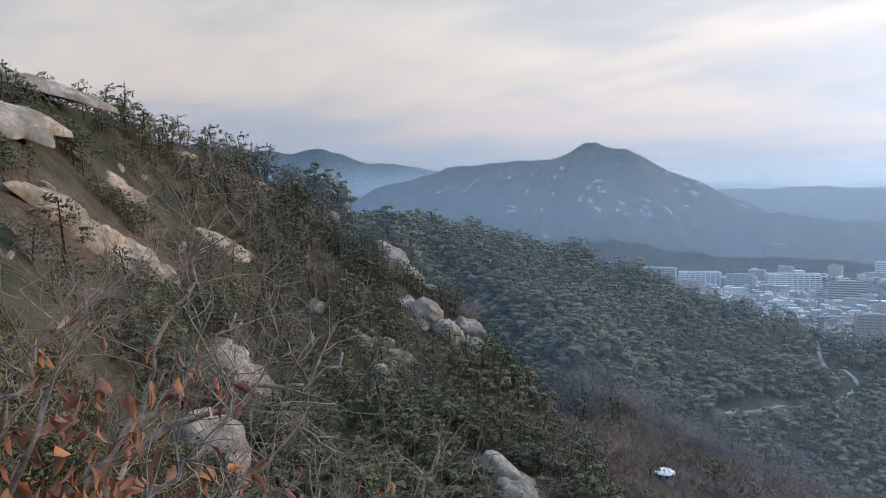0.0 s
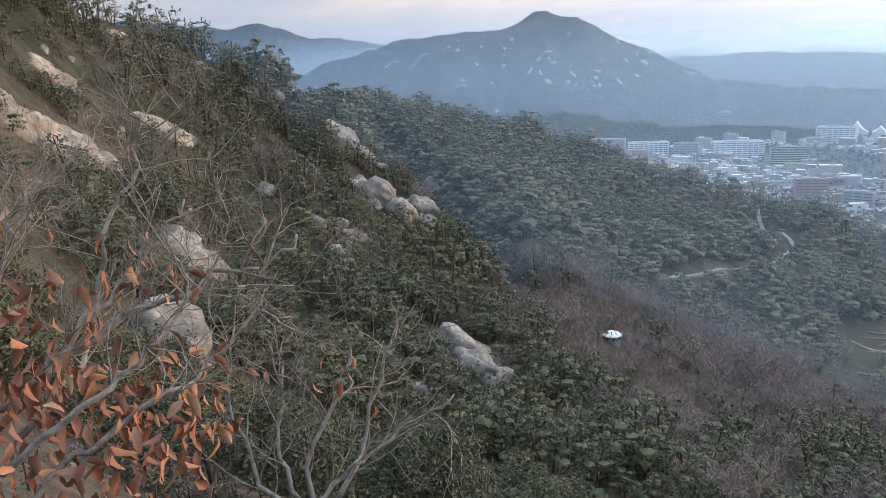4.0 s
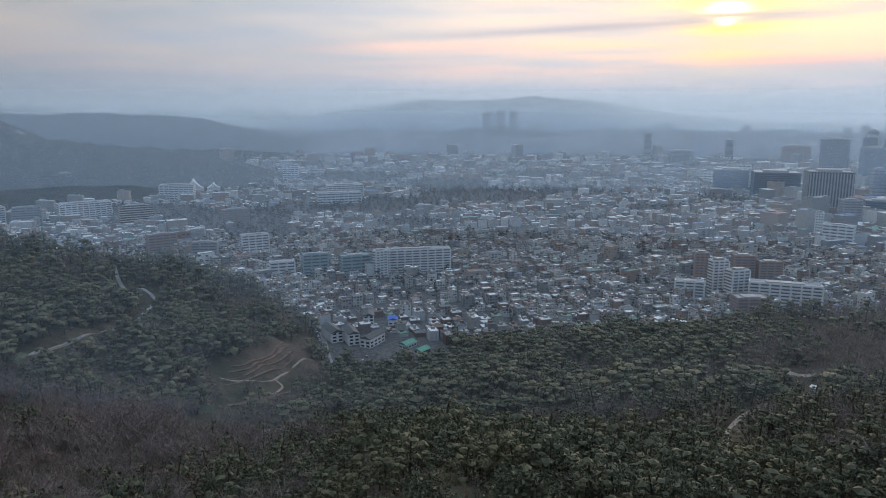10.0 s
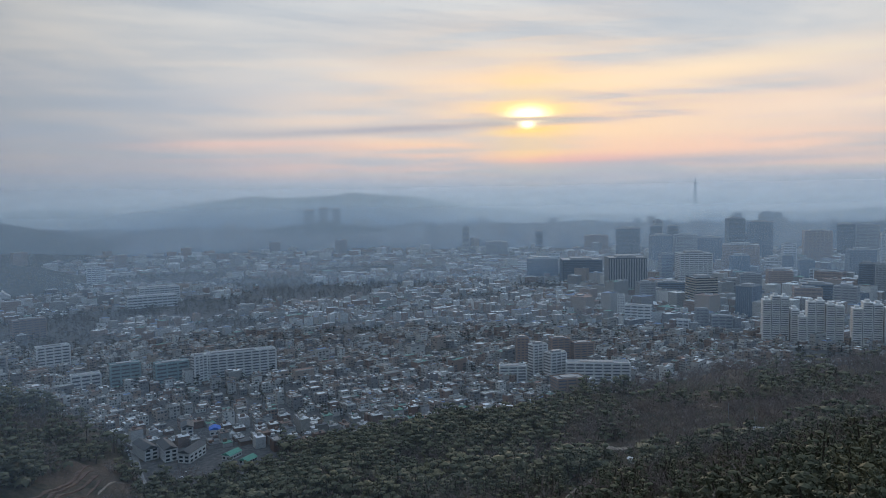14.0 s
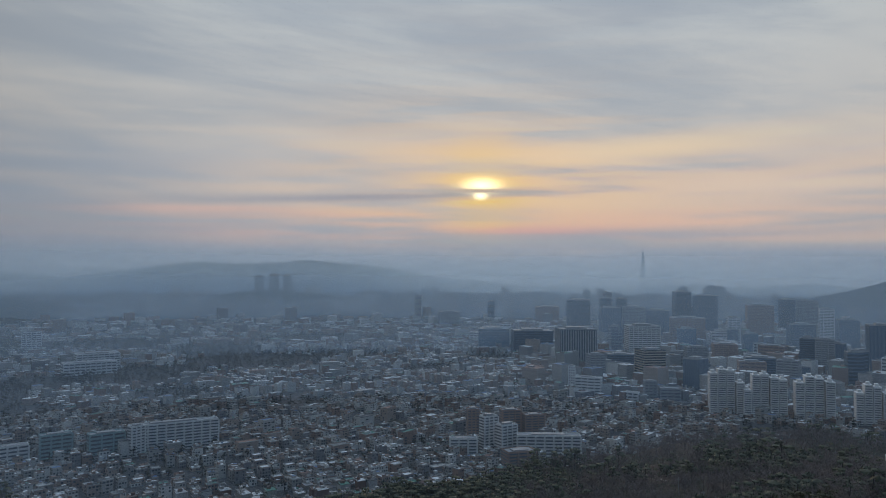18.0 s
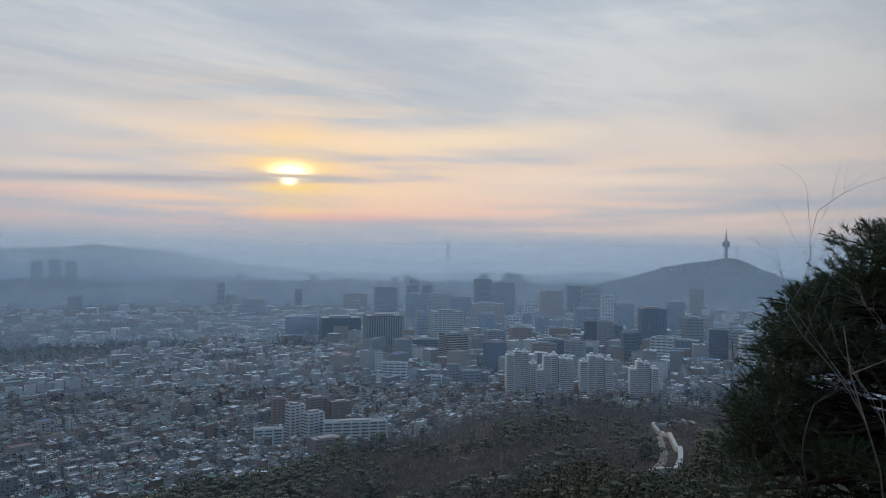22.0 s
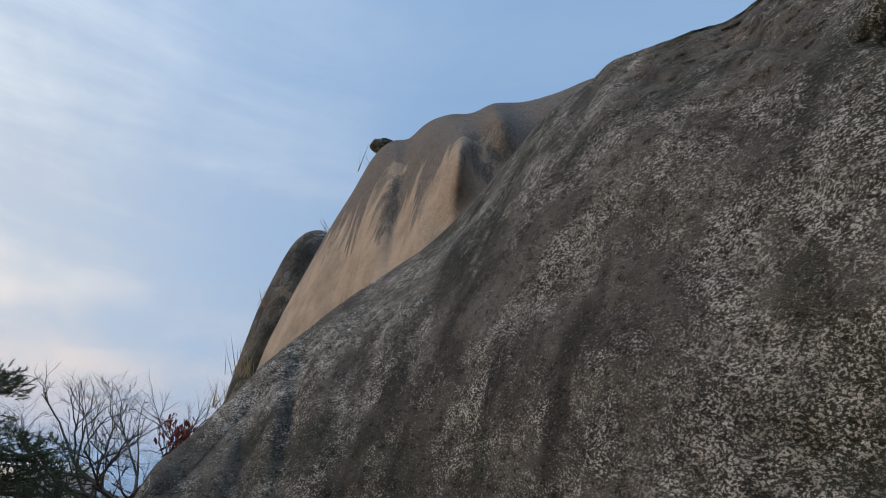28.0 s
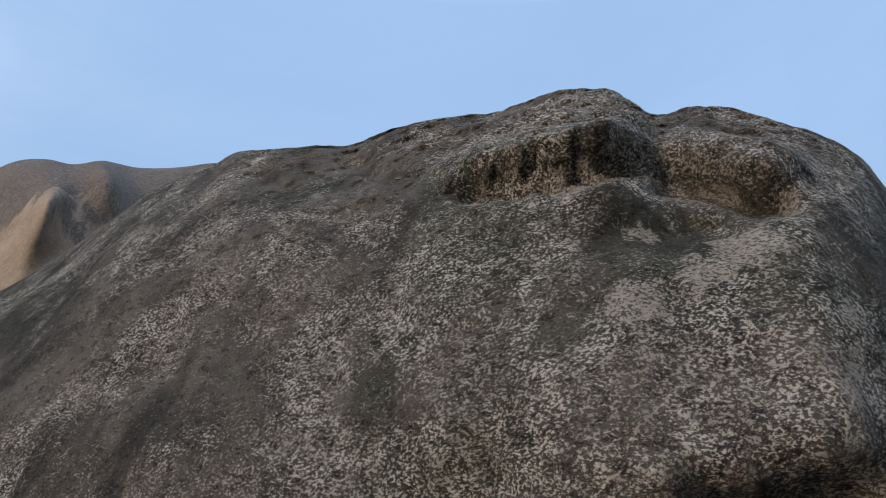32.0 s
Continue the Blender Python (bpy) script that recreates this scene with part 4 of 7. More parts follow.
def wood_cover(x, y):
    """Chance of pine against bare broadleaf, from the lie of the land."""
    az = np.degrees(np.arctan2(x, y))
    r = np.hypot(x, y)
    v = 0.92 + np.clip((-36 - az) / 8, 0, 1) * 0.35 + 0.5 * wave(x / 55, y / 55, 5) + 0.35 * wave(x / 21, y / 21, 6)
    gully = np.exp(-((az + 26 - (r - 250) * 0.03) / 19) ** 2) * np.exp(-((r - 250) / 125) ** 2)
    v = v - 1.15 * gully
    right = np.clip((az - 22) / 10, 0, 1) * np.clip((r - 300) / 150, 0, 1) + 0.35 * np.clip((az + 2) / 8, 0, 1) * np.clip((r - 200) / 120, 0, 1)
    return v - 0.65 * right - 0.55 * np.exp(-((az + 9) / 8) ** 2) * np.clip((r - 330) / 100, 0, 1)




def spots(az0, az1, r0, r1, per, rg):
    area = math.radians(az1 - az0) * (r1 * r1 - r0 * r0) / 2
    n = int(area / per)
    az = np.radians(az0 + (az1 - az0) * rg.random(n))
    r = np.sqrt(r0 * r0 + (r1 * r1 - r0 * r0) * rg.random(n))
    x, y = r * np.sin(az), r * np.cos(az)
    z = ground_z(x, y)
    keep = (z > plain(r) + 5) | (r < 588)
    # what a nearer rise hides from the eye is left bare
    e = np.arctan2(z + 9, r)
    for f in (0.35, 0.5, 0.62, 0.74, 0.83, 0.9, 0.95):
        keep &= np.arctan2(ground_z(x * f, y * f) + 2, r * f) < e
    for cx, cy, cr in CLEAR:
        keep &= (x - cx) ** 2 + (y - cy) ** 2 > cr * cr
    return x[keep], y[keep], z[keep] + EYE.z


def woods(rings, name, rg):
    for az0, az1, r0, r1, per, lumps, blades, limbs, twigs in rings:
        x, y, z = spots(az0, az1, r0, r1, per, rg)
        pine = rg.random(len(x)) < wood_cover(x, y)
        size = (0.5 + 0.95 * rg.random(len(x)) ** 1.5) * (1 + 0.32 * wave(x / 30, y / 30, 7)) * np.interp(r0, [190, 560], [1.0, 1.2]) * (0.85 + 0.15 * np.clip((np.hypot(x, y) - 100) / 150, 0, 1)) * np.interp(np.degrees(np.arctan2(x, y)), [-80, -58], [0.70, 1.05])
        turn = rg.random(len(x)) * 6.283
        pines = [pine_template(9.8, lumps, blades, rg, 0.5) for _ in range(6)]
        s = np.nonzero(pine)[0]
        if len(s):
            v, f, m = scatter(pines, np.stack([x, y], 1)[s], z[s], size[s], rg.integers(0, 6, len(s)), turn[s])
            tagged(new("pine_wood", mesh_of("pine_wood", v, f, [M_PINE, M_BARK], m)), "dense dark green pine wood on the slope", "woods", kind="stuff")
        s = np.nonzero(~pine)[0]
        if len(s):
            bare = [bare_template(9.6, limbs, twigs, rg) for _ in range(5)]
            v, f, m = scatter(bare, np.stack([x, y], 1)[s], z[s], size[s], rg.integers(0, 5, len(s)), turn[s])
            tagged(new("bare_wood", mesh_of("bare_wood", v, f, [M_TWIG], m)), "leafless grey-brown winter wood on the slope", "woods", kind="stuff")
        rust = rg.random(len(x)) < 0.075
        s = np.nonzero(rust)[0]
        if len(s) and r0 < 300:
            v, f, m = scatter([pine_template(3.0, 5, 26, rg, 0.3) for _ in range(3)], np.stack([x, y], 1)[s] + 2.0, z[s], size[s], rg.integers(0, 3, len(s)), turn[s])
            tagged(new("dry_oak_scrub", mesh_of("dry_oak_scrub", v, f, [M_RUST, M_BARK], m)), "low oak scrub with withered rust leaves", "shrubs", kind="stuff")


woods(((-93, 62, 105, 190, 18, 10, 32, 12, 13),
       (-92, 62, 190, 330, 19, 7, 13, 10, 10),
       (-85, 63, 330, 560, 23, 6, 6, 7, 6),
       (-60, 66, 560, 1000, 42, 4, 3, 6, 4)), "wood", rng)


# the nearest trees, one by one
def blade_mesh(name, tri, mats, mat=None):
    return mesh_of(name, tri.reshape(-1, 3), np.arange(len(tri) * 3).reshape(-1, 3), mats, mat)


def near_woods():
    rg = np.random.default_rng(33)
    kinds = []
    for k in range(7):
        h = 7.4
        tri, mat = pine_template(h, 17, 135, rg, 0.42)
        blade = mat == 0
        kinds.append((blade_mesh("crown", tri[blade], [M_PINE]), blade_mesh("trunk", tri[~blade], [M_BARK])))
    bare = []
    for k in range(5):
        tri, mat = bare_template(6.5, 14, 26, rg)
        bare.append((blade_mesh("crown", tri[6:], [M_TWIG]), blade_mesh("trunk", tri[:6], [M_BARK])))
    x, y, z = spots(-93, 62, 38, 106, 20, rg)
    pine = rg.random(len(x)) < wood_cover(x, y) + np.where(np.degrees(np.arctan2(x, y)) < -38, 0.75, 0.42)
    count = {True: 0, False: 0}
    for i in np.argsort(np.hypot(x, y)):
        p = bool(pine[i])
        if count[p] >= (230 if p else 110):
            continue
        count[p] += 1
        crown, trunk = (kinds if p else bare)[int(rg.integers(0, 7 if p else 5))]
        s = 0.6 + 0.5 * rg.random()
        tree = empty("pine_tree" if p else "bare_tree", pose(x[i], y[i], z[i], 0, 0, rg.random() * 360) @ Matrix.Diagonal((s, s, s * (0.85 + 0.3 * rg.random()), 1)),
                     "green pine with loose tiers of needles on the slope" if p else "leafless grey-brown tree with fine twigs on the slope", "tree", "pines on the slope" if p else "bare trees on the slope")
        for nm, me in (("crown", crown), ("trunk", trunk)):
            ob = new(nm, me)
            ob.parent = tree


near_woods()


def undergrowth(az0, az1, r0, r1, per, mat, h, count, blades, name, label, rg):
    """Low scrub between the nearest trees."""
    x, y, z = spots(az0, az1, r0, r1, per, rg)
    v, f, m = scatter([pine_template(h, count, blades, rg, 0.45) for _ in range(4)], np.stack([x, y], 1), z - 0.25 * h, 0.5 + 0.9 * rg.random(len(x)), rg.integers(0, 4, len(x)), rg.random(len(x)) * 6.283)
    tagged(new(name, mesh_of(name, v, f, [mat, M_BARK], m)), label, "shrubs", kind="stuff")


undergrowth(-93, -36, 24, 200, 13, M_PINE, 2.4, 4, 20, "green_scrub", "low dark green pine scrub on the steep slope", np.random.default_rng(50))
undergrowth(-36, 62, 24, 110, 16, M_PINE, 2.0, 4, 26, "green_scrub", "low dark green scrub under the pines", np.random.default_rng(51))
undergrowth(-93, 62, 24, 110, 38, M_RUST, 1.7, 4, 30, "rust_scrub", "low withered rust-brown oak scrub", np.random.default_rng(52))
undergrowth(-93, 62, 24, 110, 120, M_TWIG, 2.2, 4, 36, "twig_scrub", "tangled leafless grey-brown scrub", np.random.default_rng(53))
undergrowth(50, 77, 7, 60, 3.5, M_TWIG, 1.0, 4, 40, "twig_scrub", "tangled leafless grey-brown scrub below the walkway", np.random.default_rng(54))
undergrowth(50, 76, 9, 60, 9, M_RUST, 1.1, 4, 40, "rust_scrub", "withered rust-brown scrub below the walkway", np.random.default_rng(55))
undergrowth(78.2, 83.0, 8.2, 34, 1.2, M_RUST, 0.7, 4, 30, "rust_scrub", "withered brown scrub along the path", np.random.default_rng(57))
undergrowth(78.2, 82.8, 8.2, 34, 1.6, M_PINE_NEAR, 0.8, 4, 34, "green_scrub", "dark green scrub along the path", np.random.default_rng(58))
undergrowth(50, 77, 8, 60, 8, M_PINE_NEAR, 1.6, 4, 60, "green_scrub", "dark green scrub below the walkway", np.random.default_rng(56))

# ---- city ----
M_WALL = palette("house_walls", [(0.42, 0.40, 0.37), (0.56, 0.545, 0.51), (0.30, 0.215, 0.175), (0.34, 0.33, 0.31), (0.66, 0.645, 0.61), (0.40, 0.33, 0.28), (0.48, 0.46, 0.43), (0.26, 0.25, 0.25), (0.36, 0.28, 0.235)])
M_ROOF = palette("flat_roofs", [(0.50, 0.49, 0.47), (0.14, 0.14, 0.14), (0.80, 0.80, 0.79), (0.62, 0.62, 0.62), (0.16, 0.30, 0.25), (0.44, 0.43, 0.41), (0.82, 0.82, 0.80), (0.10, 0.105, 0.11), (0.30, 0.19, 0.15), (0.66, 0.66, 0.65), (0.17, 0.24, 0.36), (0.56, 0.54, 0.51), (0.80, 0.80, 0.78), (0.26, 0.25, 0.24)])
M_PANE = palette("dark_windows", [(0.10, 0.105, 0.115), (0.14, 0.145, 0.155), (0.07, 0.075, 0.085)], 0.18, 0.0, 0.5)

CUBE_F = np.array([[0, 1, 5, 4], [1, 2, 6, 5], [2, 3, 7, 6], [3, 0, 4, 7], [4, 5, 6, 7]])


def boxes(x, y, z0, z1, wx, wy, turn):
    """Corners of many upright boxes, eight each: foot ring, then top ring."""
    n = len(x)
    u = np.array([[-1, -1], [1, -1], [1, 1], [-1, 1]]) * 0.5
    c, s = np.cos(turn)[:, None], np.sin(turn)[:, None]
    px, py = u[:, 0][None] * wx[:, None], u[:, 1][None] * wy[:, None]
    X, Y = px * c - py * s + x[:, None], px * s + py * c + y[:, None]
    lo = np.stack([X, Y, np.repeat(z0[:, None], 4, 1)], -1)
    hi = np.stack([X, Y, np.repeat(z1[:, None], 4, 1)], -1)
    return np.concatenate([lo, hi], 1).reshape(-1, 3), (np.arange(n)[:, None, None] * 8 + CUBE_F[None]).reshape(-1, 4)


class Heap:
    """Collects quads with material slots into one mesh."""

    def __init__(self):
        self.v, self.f, self.m, self.n = [], [], [], 0

    def add(self, v, f, m):
        self.v.append(v)
        self.f.append(f + self.n)
        self.m.append(np.full(len(f), m) if np.isscalar(m) else m)
        self.n += len(v)

    def mesh(self, name, mats):
        return mesh_of(name, np.concatenate(self.v), np.concatenate(self.f), mats, np.concatenate(self.m))


def town(x, y, wx, wy, h, turn, rg, heap, windows=True):
    """Flat-roofed houses with parapets, stair heads, water tanks and rows of windows."""
    n = len(x)
    z = ground_z(x, y) + EYE.z
    one = np.tile(np.array([0, 0, 0, 0, 1]), n)
    v, f = boxes(x, y, z - 4, z + h, wx, wy, turn)
    heap.add(v, f, one)
    # parapet ring as four low walls
    for sx_, sy_ in ((0, 1), (0, -1), (1, 0), (-1, 0)) if windows else ():
        ox, oy = sx_ * (wx / 2 - 0.1), sy_ * (wy / 2 - 0.1)
        c, s = np.cos(turn), np.sin(turn)
        v, f = boxes(x + ox * c - oy * s, y + ox * s + oy * c, z + h, z + h + 0.9, np.where(sx_ != 0, 0.22, wx), np.where(sy_ != 0, 0.22, wy), turn)
        heap.add(v, f, 0)
    # stair head and tank
    k = rg.random(n) < 0.75
    ox, oy = (rg.random(n) - 0.5) * wx * 0.5, (rg.random(n) - 0.5) * wy * 0.5
    v, f = boxes((x + ox)[k], (y + oy)[k], (z + h)[k], (z + h + 2.3)[k], (wx * 0.34)[k], (wy * 0.3)[k], turn[k])
    heap.add(v, f, np.tile(np.array([0, 0, 0, 0, 1]), int(k.sum())))
    k = rg.random(n) < 0.3
    v, f = boxes((x - ox)[k], (y - oy)[k], (z + h)[k], (z + h + 1.5)[k], np.full(int(k.sum()), 1.6), np.full(int(k.sum()), 1.6), turn[k])
    heap.add(v, f, np.tile(np.array([1, 1, 1, 1, 1]), int(k.sum())))
    if not windows:
        return
    # windows: one dark slab per storey and bay, on the two faces towards the hill
    toward_eye = np.arctan2(-y, -x)
    for face in range(4):
        ang = turn + face * math.pi / 2
        seen = np.cos(ang - toward_eye) > 0.15
        long = wy if face % 2 == 0 else wx
        deep = wx if face % 2 == 0 else wy
        for storey in range(7):
            for bay in range(3):
                k = seen & (h > storey * 3.0 + 2.6) & (rg.random(n) < 0.6)
                if not k.any():
                    continue
                along = (bay - 1) * long * 0.31
                cx = x + np.cos(ang) * (deep / 2 + 0.02) - np.sin(ang) * along
                cy = y + np.sin(ang) * (deep / 2 + 0.02) + np.cos(ang) * along
                zz = z + storey * 3.0 + 0.9
                v, f = boxes(cx[k], cy[k], zz[k], zz[k] + 1.5, np.full(int(k.sum()), 0.12), (long * (0.14 + 0.08 * rg.random(n)))[k], ang[k])
                heap.add(v, f, 2)


def city_spots(az0, az1, r0, r1, cell, rg, fill=0.9):
    """Places on the crooked grid of lanes."""
    g = np.arange(-r1, r1, cell)
    X, Y = np.meshgrid(g, np.arange(0.3 * r0, r1, cell))
    X, Y = X.ravel(), Y.ravel()
    a = 0.25 * wave(X / 420, Y / 420, 8)
    X, Y = X + cell * 0.9 * np.sin(Y / 150 + 2 * a) + rg.normal(size=len(X)) * cell * 0.13, Y + cell * 0.9 * np.sin(X / 170 - a) + rg.normal(size=len(X)) * cell * 0.13
    r, az = np.hypot(X, Y), np.degrees(np.arctan2(X, Y))
    k = (r > r0) & (r < r1) & (az > az0) & (az < az1) & (rg.random(len(X)) < fill)
    X, Y, r = X[k], Y[k], r[k]
    z = ground_z(X, Y)
    k = z < plain(r) + 8
    # main streets
    k &= (np.abs((X * 0.8 + Y * 0.6) % 310 - 155) > 8) & (np.abs((X * -0.55 + Y * 0.83 + 60) % 270 - 135) > 7)
    for cx, cy, cr in PARKS:
        k &= (X - cx) ** 2 + (Y - cy) ** 2 > cr * cr
    X, Y = X[k], Y[k]
    return X, Y, 0.35 + 0.5 * wave(X / 300, Y / 300, 9) + np.round(rg.normal(size=len(X)) * 0.4) * 0.12


def polar(az, r):
    return r * math.sin(radians(az)), r * math.cos(radians(az))


PARKS = [(*polar(-2, 1500), 120), (*polar(6, 1650), 150), (*polar(-9, 1450), 90), (*polar(-14, 1350), 120), (*polar(13, 1750), 90), (*polar(20, 1500), 60), (*polar(-4, 2100), 160), (*polar(10, 2200), 120), (*polar(0, 1250), 60), (*polar(-11, 1180), 70), (*polar(9, 1120), 40), (*polar(3, 1900), 130), (*polar(14, 1300), 45), (*polar(-20, 1500), 110), (*polar(24, 1700), 70), (*polar(58, 1150), 80), (*polar(45, 1010), 50)]
GREENS = list(PARKS)
# ground taken up by the blocks, terraces and sheds built one by one
for a_, r_, q_ in ((-8, 885, 26), (-7, 895, 26), (-5, 880, 24), (-4, 880, 24), (-2.5, 876, 22), (-1, 872, 22), (0.5, 870, 22), (2, 870, 22), (3, 870, 20), (-10.2, 887, 18), (22.3, 808, 18), (23, 880, 14), (24.3, 810, 16), (25.7, 812, 18), (26, 905, 18), (27.6, 905, 18),
                   (27, 790, 20), (28.5, 790, 20), (30, 790, 20), (31, 790, 18), (26.6, 731, 22), (-6.4, 612, 24), (-4.9, 605, 22), (-3.1, 596, 20), (-3.4, 655, 18), (-1.4, 650, 13), (-0.2, 600, 16), (1, 592, 14)):
    PARKS.append((*polar(a_, r_), q_))


def foot_of_hill():
    """Places of the houses nearest to the hill, nearest first."""
    rg = np.random.default_rng(5)
    x, y, turn = city_spots(-32, 62, 592, 800, 12.6, rg, 0.95)
    o = np.argsort(np.hypot(x, y))
    return x[o], y[o], turn[o]


def low_town():
    rg = np.random.default_rng(21)
    near, mid, far = Heap(), Heap(), Heap()
    x, y, turn = (q[135:] for q in foot_of_hill())
    n = len(x)
    town(x, y, 7 + 3.5 * rg.random(n), 6.5 + 3.5 * rg.random(n), 3.2 + 3 * np.floor(rg.random(n) ** 1.7 * 3.4), turn, rg, near)
    x, y, turn = city_spots(-32, 62, 800, 1150, 13.6, rg, 0.93)
    n = len(x)
    big = rg.random(n) < 0.05
    town(x, y, (7 + 4 * rg.random(n)) * np.where(big, 2.2, 1), (6 + 4 * rg.random(n)) * np.where(big, 1.3, 1), 3.0 + 3 * np.floor(rg.random(n) ** 2.2 * 4) + 5 * big, turn, rg, near)
    tagged(new("low_town", near.mesh("low_town", [M_WALL, M_ROOF, M_PANE])), "crowded low flat-roofed houses in grey, white and brick", "houses", kind="stuff")
    x, y, turn = city_spots(-36, 70, 1150, 2000, 19, rg, 0.9)
    n = len(x)
    big = rg.random(n) < 0.08
    town(x, y, (9 + 6 * rg.random(n)) * np.where(big, 2.4, 1), (7 + 5 * rg.random(n)) * np.where(big, 1.3, 1), 3.5 + 3 * np.floor(rg.random(n) ** 2.6 * 5) + 6 * big, turn, rg, mid, False)
    tagged(new("mid_town", mid.mesh("mid_town", [M_WALL, M_ROOF])), "hazy quarter of low-rise houses and shops", "houses", kind="stuff")
    x, y, turn = city_spots(-30, 72, 2000, 4600, 52, rg, 0.8)
    n = len(x)
    downtown = np.clip((np.degrees(np.arctan2(x, y)) - 14) / 8, 0, 1) * (np.hypot(x, y) < 2900)
    hh = (1 - 0.6 * downtown) * (8 + 12 * rg.random(n) ** 2 + 45 * (rg.random(n) < 0.10) * rg.random(n))
    town(x, y, 22 + 22 * rg.random(n), 18 + 12 * rg.random(n), hh, turn, rg, far, False)
    # the crowded office quarter between the towers
    x, y, turn = city_spots(27, 64, 1300, 2700, 46, rg, 0.85)
    n = len(x)
    town(x, y, 20 + 18 * rg.random(n), 18 + 14 * rg.random(n), 9 + 34 * rg.random(n) ** 1.7, turn + 0.3, rg, far, False)
    tagged(new("far_town", far.mesh("far_town", [M_WALL, M_ROOF])), "distant blocks of the city fading into mist", "houses", kind="stuff")


low_town()


M_PARK = leafy("park_trees", (0.018, 0.022, 0.018), (0.045, 0.045, 0.034), (0.060, 0.052, 0.042))


def town_trees():
    """Dark groves of the parks and palace grounds, and trees strewn among the roofs."""
    rg = np.random.default_rng(61)
    xs, ys = [], []
    for cx, cy, cr in GREENS:
        n = int(cr * cr * math.pi / 190)
        a, q = rg.random(n) * 6.283, cr * np.sqrt(rg.random(n)) * 1.05
        xs.append(cx + q * np.cos(a) * 1.15)
        ys.append(cy + q * np.sin(a) * 0.9)
    for az0, az1, r0, r1, n in ((-30, 62, 600, 1150, 1500), (-34, 66, 1150, 2300, 1800)):
        a, q = np.radians(az0 + (az1 - az0) * rg.random(n)), np.sqrt(r0 * r0 + (r1 * r1 - r0 * r0) * rg.random(n))
        x, y = q * np.sin(a), q * np.cos(a)
        k = wave(x / 90, y / 90, 3) + 0.4 * rg.random(n) > 0.3
        xs.append(x[k])
        ys.append(y[k])
    x, y = np.concatenate(xs), np.concatenate(ys)
    z = ground_z(x, y)
    k = z < plain(np.hypot(x, y)) + 12
    x, y, z = x[k], y[k], z[k] + EYE.z
    n = len(x)
    v, f, m = scatter([pine_template(11, 3, 1, rg, 0.45) for _ in range(5)], np.stack([x, y], 1), z, 0.6 + 0.7 * rg.random(n), rg.integers(0, 5, n), rg.random(n) * 6.283)
    tagged(new("park_trees", mesh_of("park_trees", v, f, [M_PARK, M_BARK], m)), "dark groves of trees between the roofs of the city", "trees", kind="stuff")


town_trees()

# ---- landmarks of the city ----
def paint(name, colour, rough=0.7, spec=0.3, grime=0.3):
    m, n = material(name)
    p = own(n)
    d = n.math("ADD", n.math("MULTIPLY", n.noise(p, 0.12, 5, 0.6), 0.6), n.math("MULTIPLY", n.noise(p, 1.1, 4, 0.6), 0.4))
    finish(n, n.mix(n.math("MULTIPLY", n.span(d, 0.4, 0.7), grime), colour, tuple(c * 0.55 for c in colour)), rough, 0, None, spec=spec)
    return m


M_CONC = paint("grey_concrete", (0.36, 0.36, 0.36))
M_WHITE = paint("white_facade", (0.76, 0.75, 0.73))
M_TAN = paint("tan_facade", (0.48, 0.40, 0.30))
M_BRICK = paint("brown_brick_facade", (0.40, 0.29, 0.24))
M_DARKGLASS = paint("dark_curtain_glass", (0.055, 0.075, 0.10), 0.3, 0.5, 0.1)
M_BLUEGLASS = paint("blue_curtain_glass", (0.11, 0.16, 0.22), 0.3, 0.5, 0.1)
M_STEELGLASS = paint("steel_curtain_glass", (0.15, 0.20, 0.26), 0.3, 0.5, 0.1)
M_DUSK = paint("tinted_glazing", (0.22, 0.18, 0.165), 0.4, 0.4, 0.2)
M_DARKWIN = paint("shaded_glazing", (0.03, 0.034, 0.04), 0.25, 0.5, 0.0)
M_GLAZING = paint("balcony_glass", (0.17, 0.18, 0.20), 0.4, 0.4, 0.2)
M_GREEN = paint("green_painted_roof", (0.10, 0.30, 0.22), 0.6)
M_TEAL = paint("teal_facade", (0.34, 0.45, 0.45), 0.6)
M_BLUE = paint("blue_tarpaulin", (0.02, 0.13, 0.55), 0.5)
LOOKS = {"s": (M_DARKGLASS, M_CONC, "dark office tower with tall vertical fins"), "g": (M_BLUEGLASS, M_STEELGLASS, "hazy blue glass office tower"),
         "d": (M_DARKGLASS, M_BLUEGLASS, "dark glass office tower in the mist"), "c": (M_CONC, M_GLAZING, "grey concrete office tower with window bands"),
         "w": (M_WHITE, M_GLAZING, "white office block with window bands"), "t": (M_DARKWIN, M_TAN, "tan office tower with strong floor bands"),
         "b": (M_BRICK, M_DUSK, "brown stone office tower in the mist"), "k": (M_BRICK, M_GLAZING, "brown brick apartment block"),
         "e": (M_TEAL, M_GLAZING, "teal and cream school block with window bands")}


def slab_part(name, mat, parent, x0, x1, y0, y1, z0, z1, mesh=None, at=None):
    if mesh is None:
        bm = bmesh.new()
        box(bm, x0, x1, y0, y1, z0, z1)
        return part(name, bm, mat, parent)
    ob = new(name, mesh)
    ob.parent = parent
    ob.location = at
    return ob


